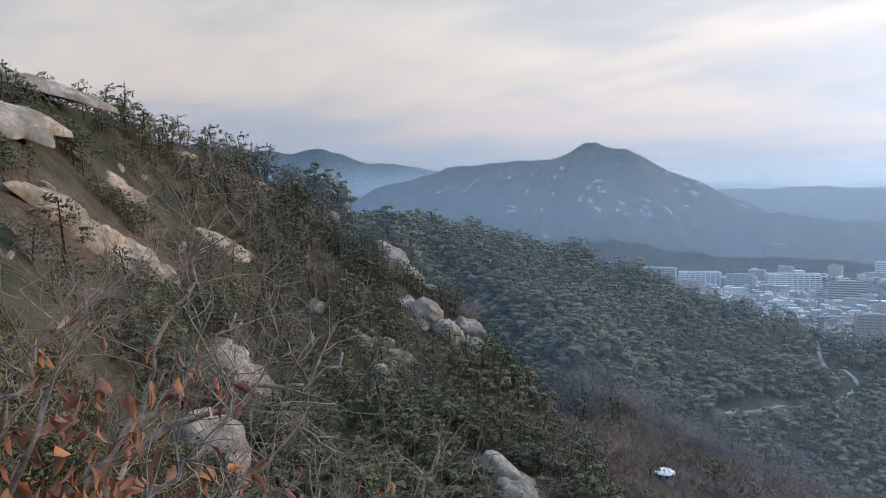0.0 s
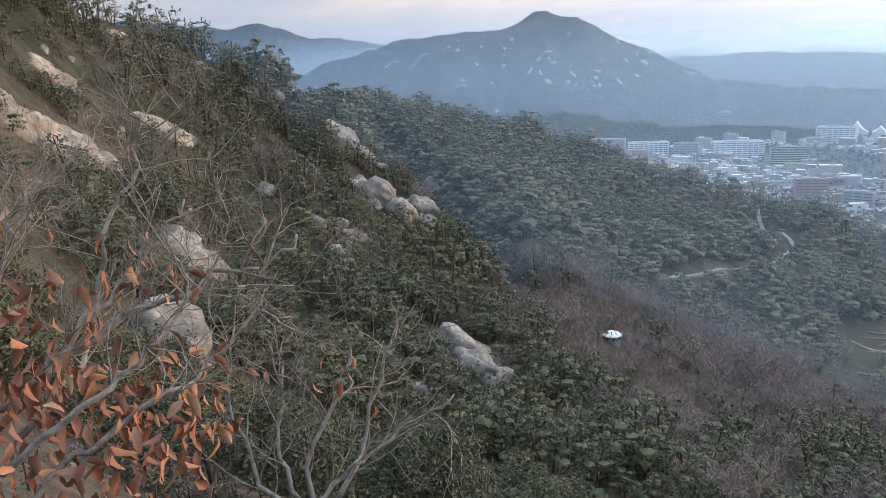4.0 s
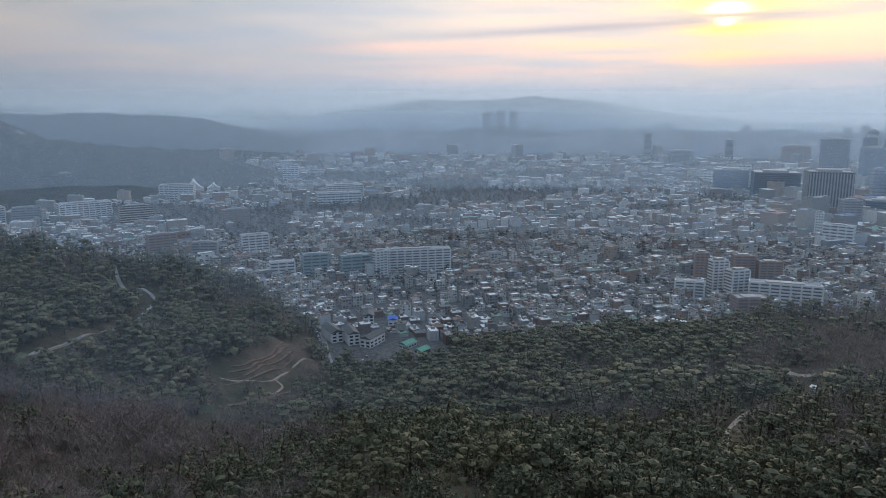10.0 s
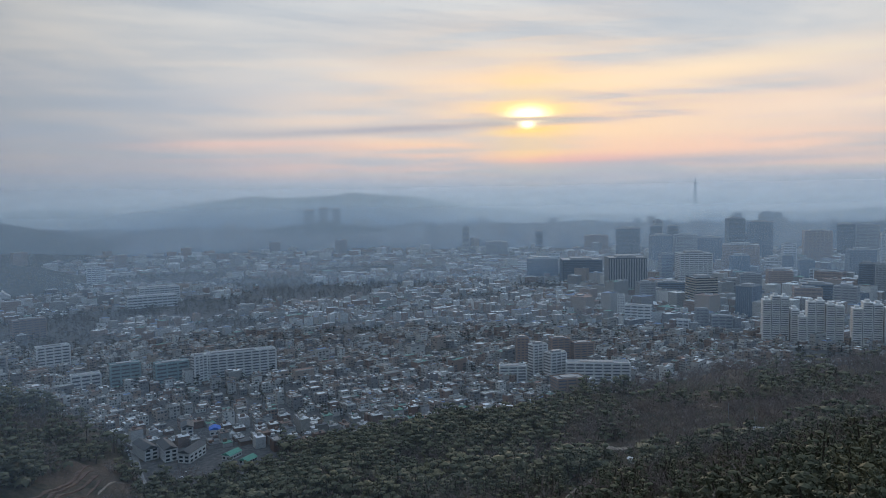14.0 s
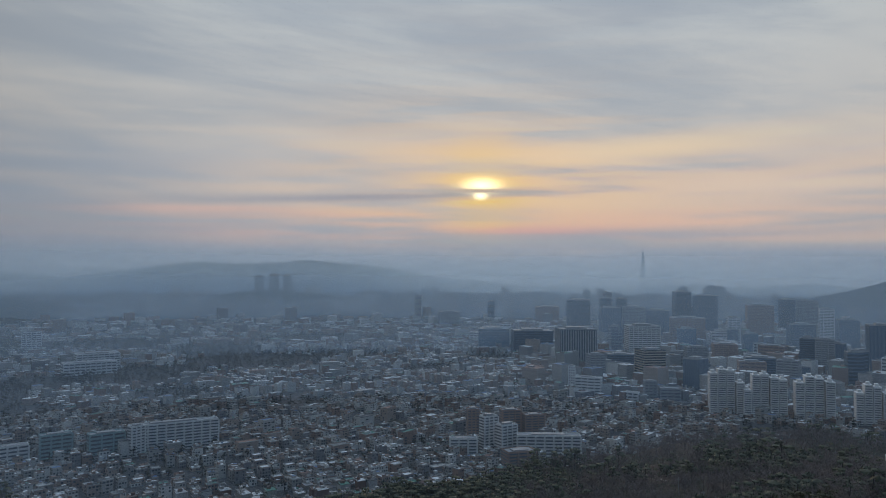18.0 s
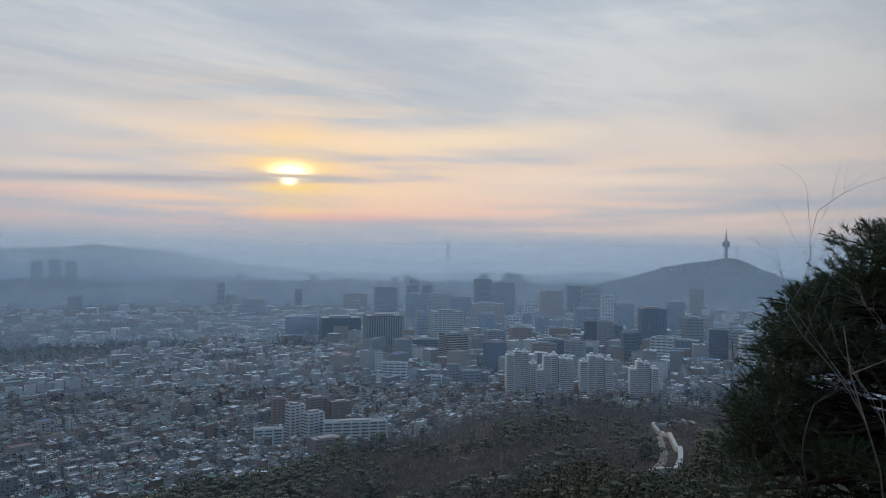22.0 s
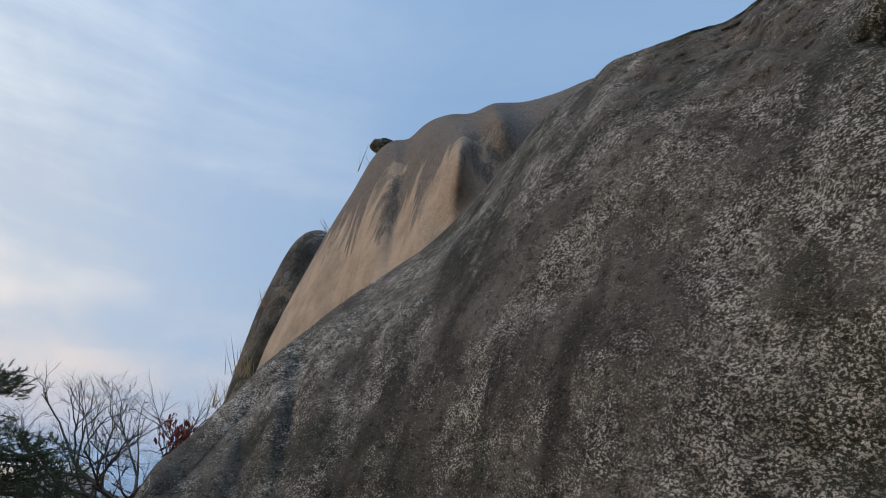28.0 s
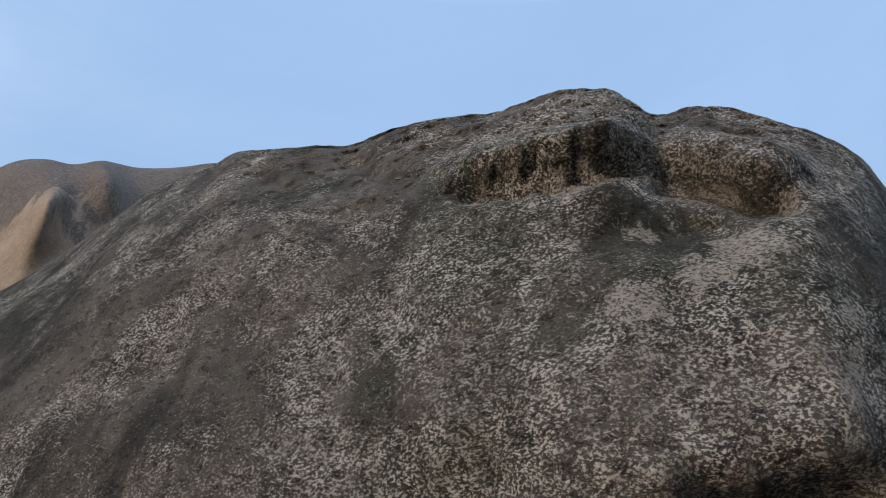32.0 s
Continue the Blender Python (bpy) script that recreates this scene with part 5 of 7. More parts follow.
def tower(az, wide, el, r, look_, turn=0.0, deep=0.7, category="tower block", floor_h=4.2):
    body_mat, band_mat, label = LOOKS[look_]
    r = r if r < 1250 or az < 12 else 1125 + (r - 1250) * 0.94
    x, y = polar(az, r)
    z0 = land(x, y)
    h = EYE.z + r * math.tan(radians(el)) - z0
    wd = 2 * r * math.tan(radians(wide) / 2)
    if abs(turn) > 1:
        wd /= abs(math.cos(radians(turn))) + deep * abs(math.sin(radians(turn)))
    dp = wd * deep
    top = empty("tower_block", pose(x, y, z0, 0, 0, -az + turn), label, category)
    hx, hy = wd / 2, dp / 2
    slab_part("body", body_mat, top, -hx, hx, -hy, hy, -6, h)
    slab_part("roof_plant", M_CONC, top, -hx * 0.55, hx * 0.5, -hy * 0.6, hy * 0.5, h, h + min(5, h * 0.08))
    slab_part("roof", M_CONC, top, -hx + 0.6, hx - 0.6, -hy + 0.6, hy - 0.6, h + 0.02, h + 0.3)
    for s, (a, b, c, d) in enumerate(((-hx, hx, -hy, -hy + 0.5), (-hx, hx, hy - 0.5, hy), (-hx, -hx + 0.5, -hy, hy), (hx - 0.5, hx, -hy, hy))):
        slab_part("parapet", M_CONC if look_ in "sgd" else body_mat, top, a, b, c, d, h, h + 1.4)
    if look_ == "s" or look_ == "g":
        n = 15 if look_ == "s" else 8
        first = None
        for i in range(n):
            xx = -hx + wd * (i + 0.5) / n
            ob = slab_part("fin", band_mat, top, -wd / n * 0.24, wd / n * 0.24, -0.6, 0.3, 2, h - 1.5, first, (xx, -hy, 0))
            if first is None:
                ob.location = (xx, -hy, 0)
                first = ob.data
        first = None
        for i in range(9):
            yy = -hy + dp * (i + 0.5) / 9
            for sx_ in (-1, 1):
                ob = slab_part("fin", band_mat, top, -0.4, 0.4, -dp / 9 * 0.24, dp / 9 * 0.24, 2, h - 1.5, first, (sx_ * hx, yy, 0))
                if first is None:
                    ob.location = (sx_ * hx, yy, 0)
                    first = ob.data
    else:
        n = max(2, int(h / floor_h))
        first = None
        for i in range(n):
            zz = (i + 0.45) * h / n
            ob = slab_part("floor_band", band_mat, top, -hx - 0.3, hx + 0.3, -hy - 0.3, hy + 0.3, 0, h / n * 0.42, first, (0, 0, zz))
            if first is None:
                ob.location = (0, 0, zz)
                first = ob.data
        if look_ in "cwbke":
            m = max(3, int(wd / 9))
            first = None
            for i in range(m + 1):
                xx = -hx + wd * i / m
                ob = slab_part("pier", body_mat, top, -0.9, 0.9, -0.7, 0.2, 0, h, first, (xx, -hy, 0))
                if first is None:
                    ob.location = (xx, -hy, 0)
                    first = ob.data
    return top


tower(31.0, 3.2, -4.34, 1750, "s", 12)
tower(27.6, 3.3, -4.5, 1950, "d", 8)
tower(31.2, 1.8, -2.10, 2600, "d")
tower(33.3, 0.9, -1.94, 2750, "d")
tower(34.5, 0.8, -1.93, 2750, "d")
tower(33.6, 1.7, -2.66, 2300, "g", 14)
tower(35.4, 1.7, -2.60, 2400, "c")
tower(37.1, 1.8, -2.80, 2500, "g")
tower(38.9, 1.4, -1.38, 2800, "d", 20)
tower(40.6, 1.7, -1.63, 2700, "g")
tower(36.0, 2.7, -3.99, 1900, "w", 15)
tower(36.6, 2.3, -5.81, 1500, "t", 28, 0.9)
tower(32.5, 1.5, -6.28, 1560, "c", 20, 0.9)
tower(34.3, 2.2, -6.18, 1640, "d", 10)
tower(30.7, 0.5, -7.26, 1400, "w", 0, 1.2)
tower(32.0, 2.1, -8.05, 1340, "w", -10, 0.4)
tower(39.9, 1.7, -5.49, 1700, "c", 15)
tower(39.9, 1.8, -6.33, 1480, "g", -25, 1.4)
tower(39.3, 2.5, -3.32, 2300, "b")
tower(42.5, 1.0, -3.25, 2200, "w", 20)
tower(44.3, 1.9, -2.29, 2500, "b", 8)
tower(46.1, 1.1, -1.81, 2700, "d")
tower(47.4, 1.4, -1.88, 2760, "c")
tower(48.6, 1.0, -2.42, 2500, "w", 10)
tower(47.0, 1.9, -3.57, 2250, "d", 15)
tower(49.9, 1.5, -3.14, 2200, "g", 20)
tower(48.5, 1.2, -4.57, 1800, "c")
tower(47.4, 1.0, -4.52, 1820, "d")
tower(52.0, 2.1, -3.44, 1900, "g", 12)
tower(53.7, 1.3, -2.87, 2300, "d")
tower(54.2, 2.4, -5.73, 1780, "g")
tower(56.8, 1.4, -4.83, 1700, "d")
tower(46.2, 1.6, -6.14, 1500, "c", -10)
tower(44.3, 2.2, -6.02, 1620, "d", 8)
tower(55.2, 1.0, -1.88, 3000, "b")
tower(41.9, 1.8, -5.19, 1800, "b", 10)
tower(24.6, 2.4, -4.42, 2100, "d")
tower(21.0, 1.7, -3.10, 2900, "c")
tower(28.8, 1.8, -2.65, 3000, "b")
tower(55.9, 0.9, -3.89, 2100, "b")
tower(36.6, 1.0, -8.15, 1330, "c", 10, 0.8)
tower(38.0, 1.6, -8.61, 1320, "c", 10)
tower(35.2, 1.3, -9.04, 1290, "w", -15, 0.5)
rg_t = random.Random(11)
for k in range(46):     # the hazy towers behind
    tower(15 + 48 * rg_t.random(), 0.4 + 0.7 * rg_t.random(), -2.6 + 1.1 * rg_t.random(), 3100 + 1250 * rg_t.random(), rg_t.choice("dccw"), rg_t.uniform(-30, 30), 0.8, floor_h=18)
for k in range(26):
    tower(22 + 38 * rg_t.random(), 0.7 + 1.1 * rg_t.random(), -6.5 + 2.6 * rg_t.random(), 1900 + 500 * rg_t.random(), rg_t.choice("dcbwg"), rg_t.uniform(-20, 30), 0.7, floor_h=7)
for k in range(22):
    tower(38 + 21 * rg_t.random(), 0.8 + 1.2 * rg_t.random(), -7.0 + 2.2 * rg_t.random(), 1480 + 500 * rg_t.random(), rg_t.choice("dccbwg"), rg_t.uniform(-20, 30), 0.7, floor_h=6)
for az_, el_, r_ in ((7.3, -0.2, 4080), (6.2, -0.35, 4080), (8.3, -0.3, 4080), (41.0, -0.9, 4370), (41.7, -1.0, 4370), (39.0, -1.0, 4370)):
    tower(az_, 0.7, el_, r_, "c", 0, 0.6, floor_h=20)
# mid-distance blocks seen over the roofs
tower(0.2, 6.3, -11.1, 868, "w", 9, 0.14, "apartment block", 3.0)
tower(-2.4, 1.2, -11.2, 850, "w", 30, 0.6, "apartment block", 3.0)
tower(-4.4, 2.5, -11.5, 862, "e", 14, 0.4, "school", 3.6)
tower(-7.6, 2.1, -11.3, 880, "e", 10, 0.4, "school", 3.6)
tower(-10.2, 2.0, -11.8, 880, "w", 8, 0.4, "school", 3.4)
tower(-5.1, 3.0, -5.9, 1620, "w", 10, 0.5, "office block", 4.5)
tower(-5.6, 3.6, -6.5, 1560, "w", 10, 0.4, "office block", 4.5)
tower(-9.2, 1.2, -4.3, 2000, "w", 0, 0.5, "office block", 5)
tower(22.95, 1.1, -10.7, 870, "k", 10, 0.9, "apartment block", 3.0)
tower(24.2, 1.5, -11.2, 815, "w", 35, 0.6, "apartment block", 3.0)
tower(25.6, 1.7, -11.8, 800, "w", 38, 0.6, "apartment block", 3.0)
tower(25.9, 1.7, -10.7, 905, "k", 20, 0.6, "apartment block", 3.0)
tower(27.7, 1.8, -11.0, 905, "k", 20, 0.6, "apartment block", 3.0)
tower(28.9, 5.0, -12.5, 792, "w", 6, 0.22, "school", 3.2)
tower(26.6, 2.8, -13.7, 730, "k", 25, 0.6, "apartment block", 3.0)
tower(22.2, 2.2, -12.9, 800, "w", 5, 0.4, "apartment block", 3.0)
for az_, el_, w_ in ((-33.3, -6.3, 2.6), (-30.4, -6.6, 3.0), (-27.6, -6.7, 1.8), (-24.0, -6.6, 3.6), (-20.6, -7.0, 2.4), (-17.6, -5.6, 2.6), (-13.6, -7.6, 2.2), (-19.0, -9.2, 2.2), (-15.9, -10.0, 2.0), (-12.2, -9.6, 2.2)):
    tower(az_, w_, el_, min(1700, 190 / math.tan(radians(-el_ + 0.9))), "wktcew"[int(-az_) % 6], rg_t.uniform(-15, 15), 0.35, "school", 3.6)


def apartments(az, wide, el, steps):
    """White slab with a stepped roofline, balconies on every floor."""
    r = 1120.0
    x, y = polar(az, r)
    z0 = land(x, y)
    h = EYE.z + r * math.tan(radians(el)) - z0
    wd = 2 * r * math.tan(radians(wide) / 2)
    top = empty("apartment_block", pose(x, y, z0, 0, 0, -az + 10), "tall white apartment block with stepped roof and balcony rows", "apartment block", "white apartment blocks")
    n = len(steps)
    for i, s in enumerate(steps):
        a, b = -wd / 2 + wd * i / n, -wd / 2 + wd * (i + 1) / n
        set_back = 3.0 * ((i * 7) % 3)
        hh = h * s
        w_ = slab_part("wing", M_WHITE, top, a + 0.6, b - 0.6, -9 + set_back, 10 + set_back, -5, hh)
        slab_part("roof_house", M_WHITE, top, a + wd / n * 0.3, a + wd / n * 0.7, -4 + set_back, 5 + set_back, hh, hh + 3.5)
        floors = int(hh / 3.1)
        first = None
        for k in range(floors):
            ob = slab_part("balcony_glazing", M_GLAZING, top, a + 1.6, b - 1.6, -0.25, 0.2, 0, 1.0, first, (0, -9 + set_back, 1.2 + k * 3.1))
            if first is None:
                ob.location = (0, -9 + set_back, 1.2 + k * 3.1)
                first = ob.data


apartments(42.0, 2.5, -7.0, (0.92, 1.0, 0.98, 0.72))
apartments(44.6, 3.0, -7.2, (0.62, 0.98, 1.0, 0.93, 0.9))
apartments(47.8, 2.6, -7.15, (0.86, 1.0, 0.96, 0.9))
apartments(51.35, 2.2, -7.45, (0.8, 1.0, 0.95, 0.82))


def hill_tower():
    """Broadcast tower on the far hill."""
    x, y = polar(57.25, 3830)
    z0 = EYE.z + 3830 * math.tan(radians(0.35))
    t = empty("observation_tower", pose(x, y, z0), "slender broadcast tower with a round pod on the far hill", "tower")
    for name, pts in (("shaft", ((0, 9), (60, 7))), ("pod", ((60, 8), (68, 18), (84, 19), (94, 12), (98, 6))), ("mast", ((98, 5), (128, 3.6), (130, 1.8), (156, 1.0)))):
        bm = bmesh.new()
        tube(bm, [Vector((0, 0, z)) for z, _ in pts], [q for _, q in pts], 12)
        part(name, bm, M_CONC, t)
    x, y = polar(58.03, 3830)
    t = empty("radio_mast", pose(x, y, EYE.z + 3830 * math.tan(radians(0.2))), "thin lattice radio mast on the far hill", "mast")
    bm = bmesh.new()
    tube(bm, [Vector((0, 0, 0)), Vector((0, 0, 85))], [3, 0.8], 4)
    part("pole", bm, M_CONC, t)
    x, y = polar(36.1, 4660)
    t = empty("skyscraper", pose(x, y, 100), "very tall tapering tower far off in the mist", "tower")
    bm = bmesh.new()
    tube(bm, [Vector((0, 0, 0)), Vector((0, 0, 120)), Vector((0, 0, 235))], [16, 13, 4], 8)
    part("body", bm, M_CONC, t)


hill_tower()


# ---- sandy courts ----
for q_, w_ in (([(-30.2, -8.11), (-28.0, -8.26)], 46), ([(22.2, -6.58), (25.3, -6.87)], 34), ([(3.3, -7.60), (7.3, -7.46)], 30)):
    ribbon("court", q_, w_, M_TRAIL, "bare sandy court between the city's roofs", "ground", lift=0.4, clear=0)

# ---- the nearest houses, one by one ----
def varied(name, colours, rough=0.85):
    m, n = material(name)
    r = n.add("ShaderNodeObjectInfo").outputs["Random"]
    col = n.ramp(r, *[(i / len(colours), c) for i, c in enumerate(colours)], ease="CONSTANT")
    dirt = n.noise(place(n), 0.5, 5, 0.65)
    finish(n, n.mix(n.math("MULTIPLY", n.span(dirt, 0.45, 0.7), 0.35), col, (0.09, 0.085, 0.08)), rough, 0, None, spec=0.25)
    return m


M_HWALL = varied("near_house_walls", [(0.34, 0.32, 0.30), (0.46, 0.44, 0.42), (0.18, 0.11, 0.085), (0.26, 0.24, 0.21), (0.54, 0.53, 0.51), (0.20, 0.14, 0.115), (0.38, 0.36, 0.32)])
M_HROOF = varied("near_house_roofs", [(0.44, 0.44, 0.44), (0.14, 0.145, 0.15), (0.66, 0.67, 0.68), (0.13, 0.27, 0.21), (0.76, 0.76, 0.76), (0.11, 0.115, 0.12), (0.30, 0.29, 0.28), (0.70, 0.70, 0.68), (0.22, 0.15, 0.12), (0.55, 0.55, 0.54)])


def unit_box(name, mat):
    bm = bmesh.new()
    box(bm, -0.5, 0.5, -0.5, 0.5, 0, 1)
    me = bpy.data.meshes.new(name)
    bm.to_mesh(me)
    bm.free()
    me.materials.append(mat)
    return me


U_WALL, U_ROOF, U_WIN, U_HEAD, U_TANK = (unit_box(*q) for q in (("wall", M_HWALL), ("roof", M_HROOF), ("window", M_DARKWIN), ("stair_head", M_HWALL), ("water_tank", M_HROOF)))


def piece(name, mesh, parent, at, size):
    ob = new(name, mesh)
    ob.parent, ob.location, ob.scale = parent, at, size
    return ob


def near_houses():
    rg = np.random.default_rng(5)
    x, y, turn = foot_of_hill()
    for i in range(min(135, len(x))):
        wx, wy = 7 + 3.5 * rg.random(), 6.5 + 3.5 * rg.random()
        h = 3.2 + 2.9 * int(rg.random() ** 1.7 * 3.4)
        face = math.atan2(-y[i], -x[i]) + math.pi / 2
        ang = math.degrees(turn[i]) + 90 * round((math.degrees(face) - math.degrees(turn[i])) / 90)
        t = empty("house", pose(x[i], y[i], land(x[i], y[i]), 0, 0, ang), "small flat-roofed city house at the foot of the hill", "house", "houses at the foot of the hill")
        piece("wall", U_WALL, t, (0, 0, -4), (wx, wy, h + 4))
        piece("roof", U_ROOF, t, (0, 0, h), (wx + 0.5, wy + 0.5, 0.3))
        for s in (-1, 1):
            piece("parapet", U_WALL, t, (s * wx / 2, 0, h + 0.3), (0.25, wy + 0.5, 0.7))
        if rg.random() < 0.8:
            piece("stair_head", U_HEAD, t, ((rg.random() - 0.5) * wx * 0.4, wy * 0.2, h + 0.3), (wx * 0.35, wy * 0.3, 2.2))
        if rg.random() < 0.35:
            piece("water_tank", U_TANK, t, ((rg.random() - 0.5) * wx * 0.5, -wy * 0.25, h + 0.3), (1.6, 1.6, 1.4))
        for st in range(int((h - 0.5) / 2.8)):
            for b in (-0.28, 0.05, 0.32):
                piece("window", U_WIN, t, (b * wx, wy / 2, st * 2.9 + 0.9), (wx * (0.14 + 0.08 * rg.random()), 0.16, 1.3))


near_houses()


def villa(az, el, long, deep, h, turn, roof_mat, label):
    """Gabled terrace at the wood's edge."""
    p, r = on_land(az, el)
    t = empty("villa", pose(p.x, p.y, p.z, 0, 0, -az + turn), label, "house", "terraces at the wood's edge")
    bm = bmesh.new()
    box(bm, -deep / 2, deep / 2, -long / 2, long / 2, -5, h)
    part("wall", bm, M_WHITE, t)
    bm = bmesh.new()
    v = [bm.verts.new(q) for q in ((-deep / 2 - 0.6, -long / 2 - 0.6, h), (deep / 2 + 0.6, -long / 2 - 0.6, h), (0, -long / 2 - 0.6, h + deep * 0.26), (-deep / 2 - 0.6, long / 2 + 0.6, h), (deep / 2 + 0.6, long / 2 + 0.6, h), (0, long / 2 + 0.6, h + deep * 0.26))]
    for q in ((0, 1, 2), (5, 4, 3), (0, 2, 5, 3), (2, 1, 4, 5), (1, 0, 3, 4)):
        bm.faces.new([v[k] for k in q])
    part("roof", bm, roof_mat, t)
    for st in range(int(h / 3)):
        for b in (-0.25, 0.25):
            piece("window", U_WIN, t, (b * deep, -long / 2, st * 3 + 1), (deep * 0.3, 0.3, 1.6))
        for b in range(4):
            piece("window", U_WIN, t, (deep / 2, -long / 2 + long * (b + 0.5) / 4, st * 3 + 1), (0.3, long * 0.14, 1.5))


M_SLATE = paint("dark_slate_roof", (0.085, 0.09, 0.095), 0.7)
villa(-6.4, -18.1, 26, 11, 9, 20, M_SLATE, "white three-storey terrace with a dark gabled roof")
villa(-4.9, -18.3, 24, 10, 10, 14, M_SLATE, "white three-storey terrace with a dark gabled roof")
villa(-3.1, -18.6, 24, 10, 8, -32, M_SLATE, "white terrace with a long dark gabled roof")
villa(-3.4, -17.0, 16, 10, 9, 0, M_SLATE, "white terrace with a dark gabled roof")
villa(-1.4, -17.1, 10, 9, 5, 0, M_BLUE, "low house roofed with a bright blue tarpaulin")
villa(-0.2, -18.9, 14, 8, 4, -40, M_GREEN, "low shed with a green metal roof")
villa(1.0, -19.3, 12, 8, 3, -40, M_GREEN, "low shed with a green metal roof")
villa(41.2, -17.0, 11, 4.5, 2.6, 80, M_CONC, "low pale-roofed hut in the wood")
villa(31.6, -19.8, 3.6, 3, 2.2, 60, M_WHITE, "small pale-roofed shelter in the wood")


M_PALEBLUE = paint("pale_blue_paint", (0.40, 0.56, 0.68), 0.6)


def chapel():
    """Pale blue gabled hall with a stepped porch."""
    p, r = on_land(-17.35, -12.03)
    t = empty("chapel", pose(p.x, p.y, p.z, 0, 0, 29.4), "pale blue gabled hall at the foot of the ridge", "hall")
    for name, q in (("wall", (-9, 9, -7, 12, -4, 11)), ("wing", (9.02, 15, -4, 10, -4, 7)), ("porch", (-5, 5, -9.5, -7.02, -4, 8))):
        bm = bmesh.new()
        box(bm, *q)
        part(name, bm, M_PALEBLUE, t)
    bm = bmesh.new()
    v = [bm.verts.new(q) for q in ((-9.6, -7.6, 11), (9.6, -7.6, 11), (0, -7.6, 17), (-9.6, 12.6, 11), (9.6, 12.6, 11), (0, 12.6, 17))]
    for q in ((0, 1, 2), (5, 4, 3), (0, 2, 5, 3), (2, 1, 4, 5), (1, 0, 3, 4)):
        bm.faces.new([v[k] for k in q])
    part("roof", bm, M_PALEBLUE, t)
    for xx in (-6.5, 6.5):
        piece("window", U_WIN, t, (xx, -7, 2), (2.0, 0.3, 6))


def tent_hall():
    """Low white hall under two swept, tent-like roofs."""
    p, r = on_land(-15.98, -6.08)
    t = empty("hall", pose(p.x, p.y, p.z, 0, 0, 16.0), "white hall under two pointed tent-like roofs", "hall")
    for name, x0, wd, h in (("roof", -14, 44, 22), ("annex_roof", 30, 30, 12)):
        bm = bmesh.new()
        n = 9
        rows = []
        for k in range(n):
            u = k / (n - 1)
            z = 6 + h * (1 - abs(2 * u - 1)) ** 1.7
            rows.append([bm.verts.new((x0 + (u - 0.5) * wd, y_, z_)) for y_, z_ in ((-12, z * 0.8), (0, z), (12, z * 0.8), (12, -3), (-12, -3))])
        for a_, b_ in zip(rows, rows[1:]):
            for k in range(5):
                bm.faces.new((a_[k], b_[k], b_[(k + 1) % 5], a_[(k + 1) % 5]))
        bm.faces.new(rows[0][::-1])
        bm.faces.new(rows[-1])
        bmesh.ops.recalc_face_normals(bm, faces=bm.faces)
        part(name, bm, M_WHITE, t)


def water_dome():
    p, r = on_land(-32.85, -22.1)
    t = empty("domed_shelter", pose(p.x, p.y, p.z + 1.2), "round white-roofed shelter in the valley wood", "shelter")
    bm = bmesh.new()
    tube(bm, [Vector((0, 0, -3)), Vector((0, 0, 2.0))], [2.9, 2.9], 20)
    part("drum", bm, M_CONC, t)
    bm = bmesh.new()
    tube(bm, [Vector((0, 0, z)) for z in (1.9, 2.15, 2.6, 3.0, 3.15)], [3.5, 3.5, 2.8, 1.5, 0.3], 20)
    part("roof", bm, M_WHITE, t)
    for k in range(8):
        a = k * math.pi / 4
        piece("window", U_WIN, t, (2.9 * math.cos(a), 2.9 * math.sin(a), 0.8), (0.5, 0.5, 0.8))


def utility_pole(az, el, h):
    p, r = on_land(az, el)
    t = empty("utility_pole", pose(p.x, p.y, p.z, 0, 0, -az), "grey concrete utility pole with a cross-arm", "pole", "utility poles")
    bm = bmesh.new()
    tube(bm, [Vector((0, 0, -1)), Vector((0, 0, h))], [0.22, 0.14], 6)
    part("shaft", bm, M_CONC, t)
    bm = bmesh.new()
    box(bm, -1.1, 1.1, -0.08, 0.08, h - 1.0, h - 0.85)
    part("cross_arm", bm, M_CONC, t)


POLES = ((-5.3, -25.0, 12), (40.4, -17.4, 12), (38.6, -16.2, 10), (53.0, -14.8, 11), (52.1, -14.6, 10))

water_dome()
chapel()
tent_hall()
for q in POLES:
    utility_pole(*q)


M_CAR = varied("car_paint", [(0.7, 0.7, 0.7), (0.8, 0.8, 0.8), (0.06, 0.06, 0.065), (0.75, 0.75, 0.74), (0.25, 0.26, 0.28)], 0.35)
M_RUBBER = paint("tyre_rubber", (0.02, 0.02, 0.02), 0.9)


def parked_car():
    """Small saloon: body, cabin, four wheels."""
    t = empty("parked_car", Matrix(), "pale saloon car parked beside the village lane", "car", "cars parked along the lane")
    bm = bmesh.new()
    box(bm, -0.88, 0.88, -2.2, 2.2, 0.3, 0.85, 0.14)
    part("body", bm, M_CAR, t)
    bm = bmesh.new()
    box(bm, -0.78, 0.78, -1.5, 1.1, 0.84, 1.42, 0.18)
    part("cabin", bm, M_DARKWIN, t)
    bm = bmesh.new()
    box(bm, -0.66, 0.66, -1.1, 0.7, 1.40, 1.46, 0.02)
    part("roof", bm, M_CAR, t)
    for sx_ in (-1, 1):
        for yy in (-1.35, 1.35):
            bm = bmesh.new()
            bmesh.ops.create_cone(bm, cap_ends=True, segments=12, radius1=0.33, radius2=0.33, depth=0.22, matrix=Matrix.Translation((sx_ * 0.8, yy, 0.33)) @ Matrix.Rotation(math.pi / 2, 4, "Y"))
            part("wheel", bm, M_RUBBER, t)
    return t


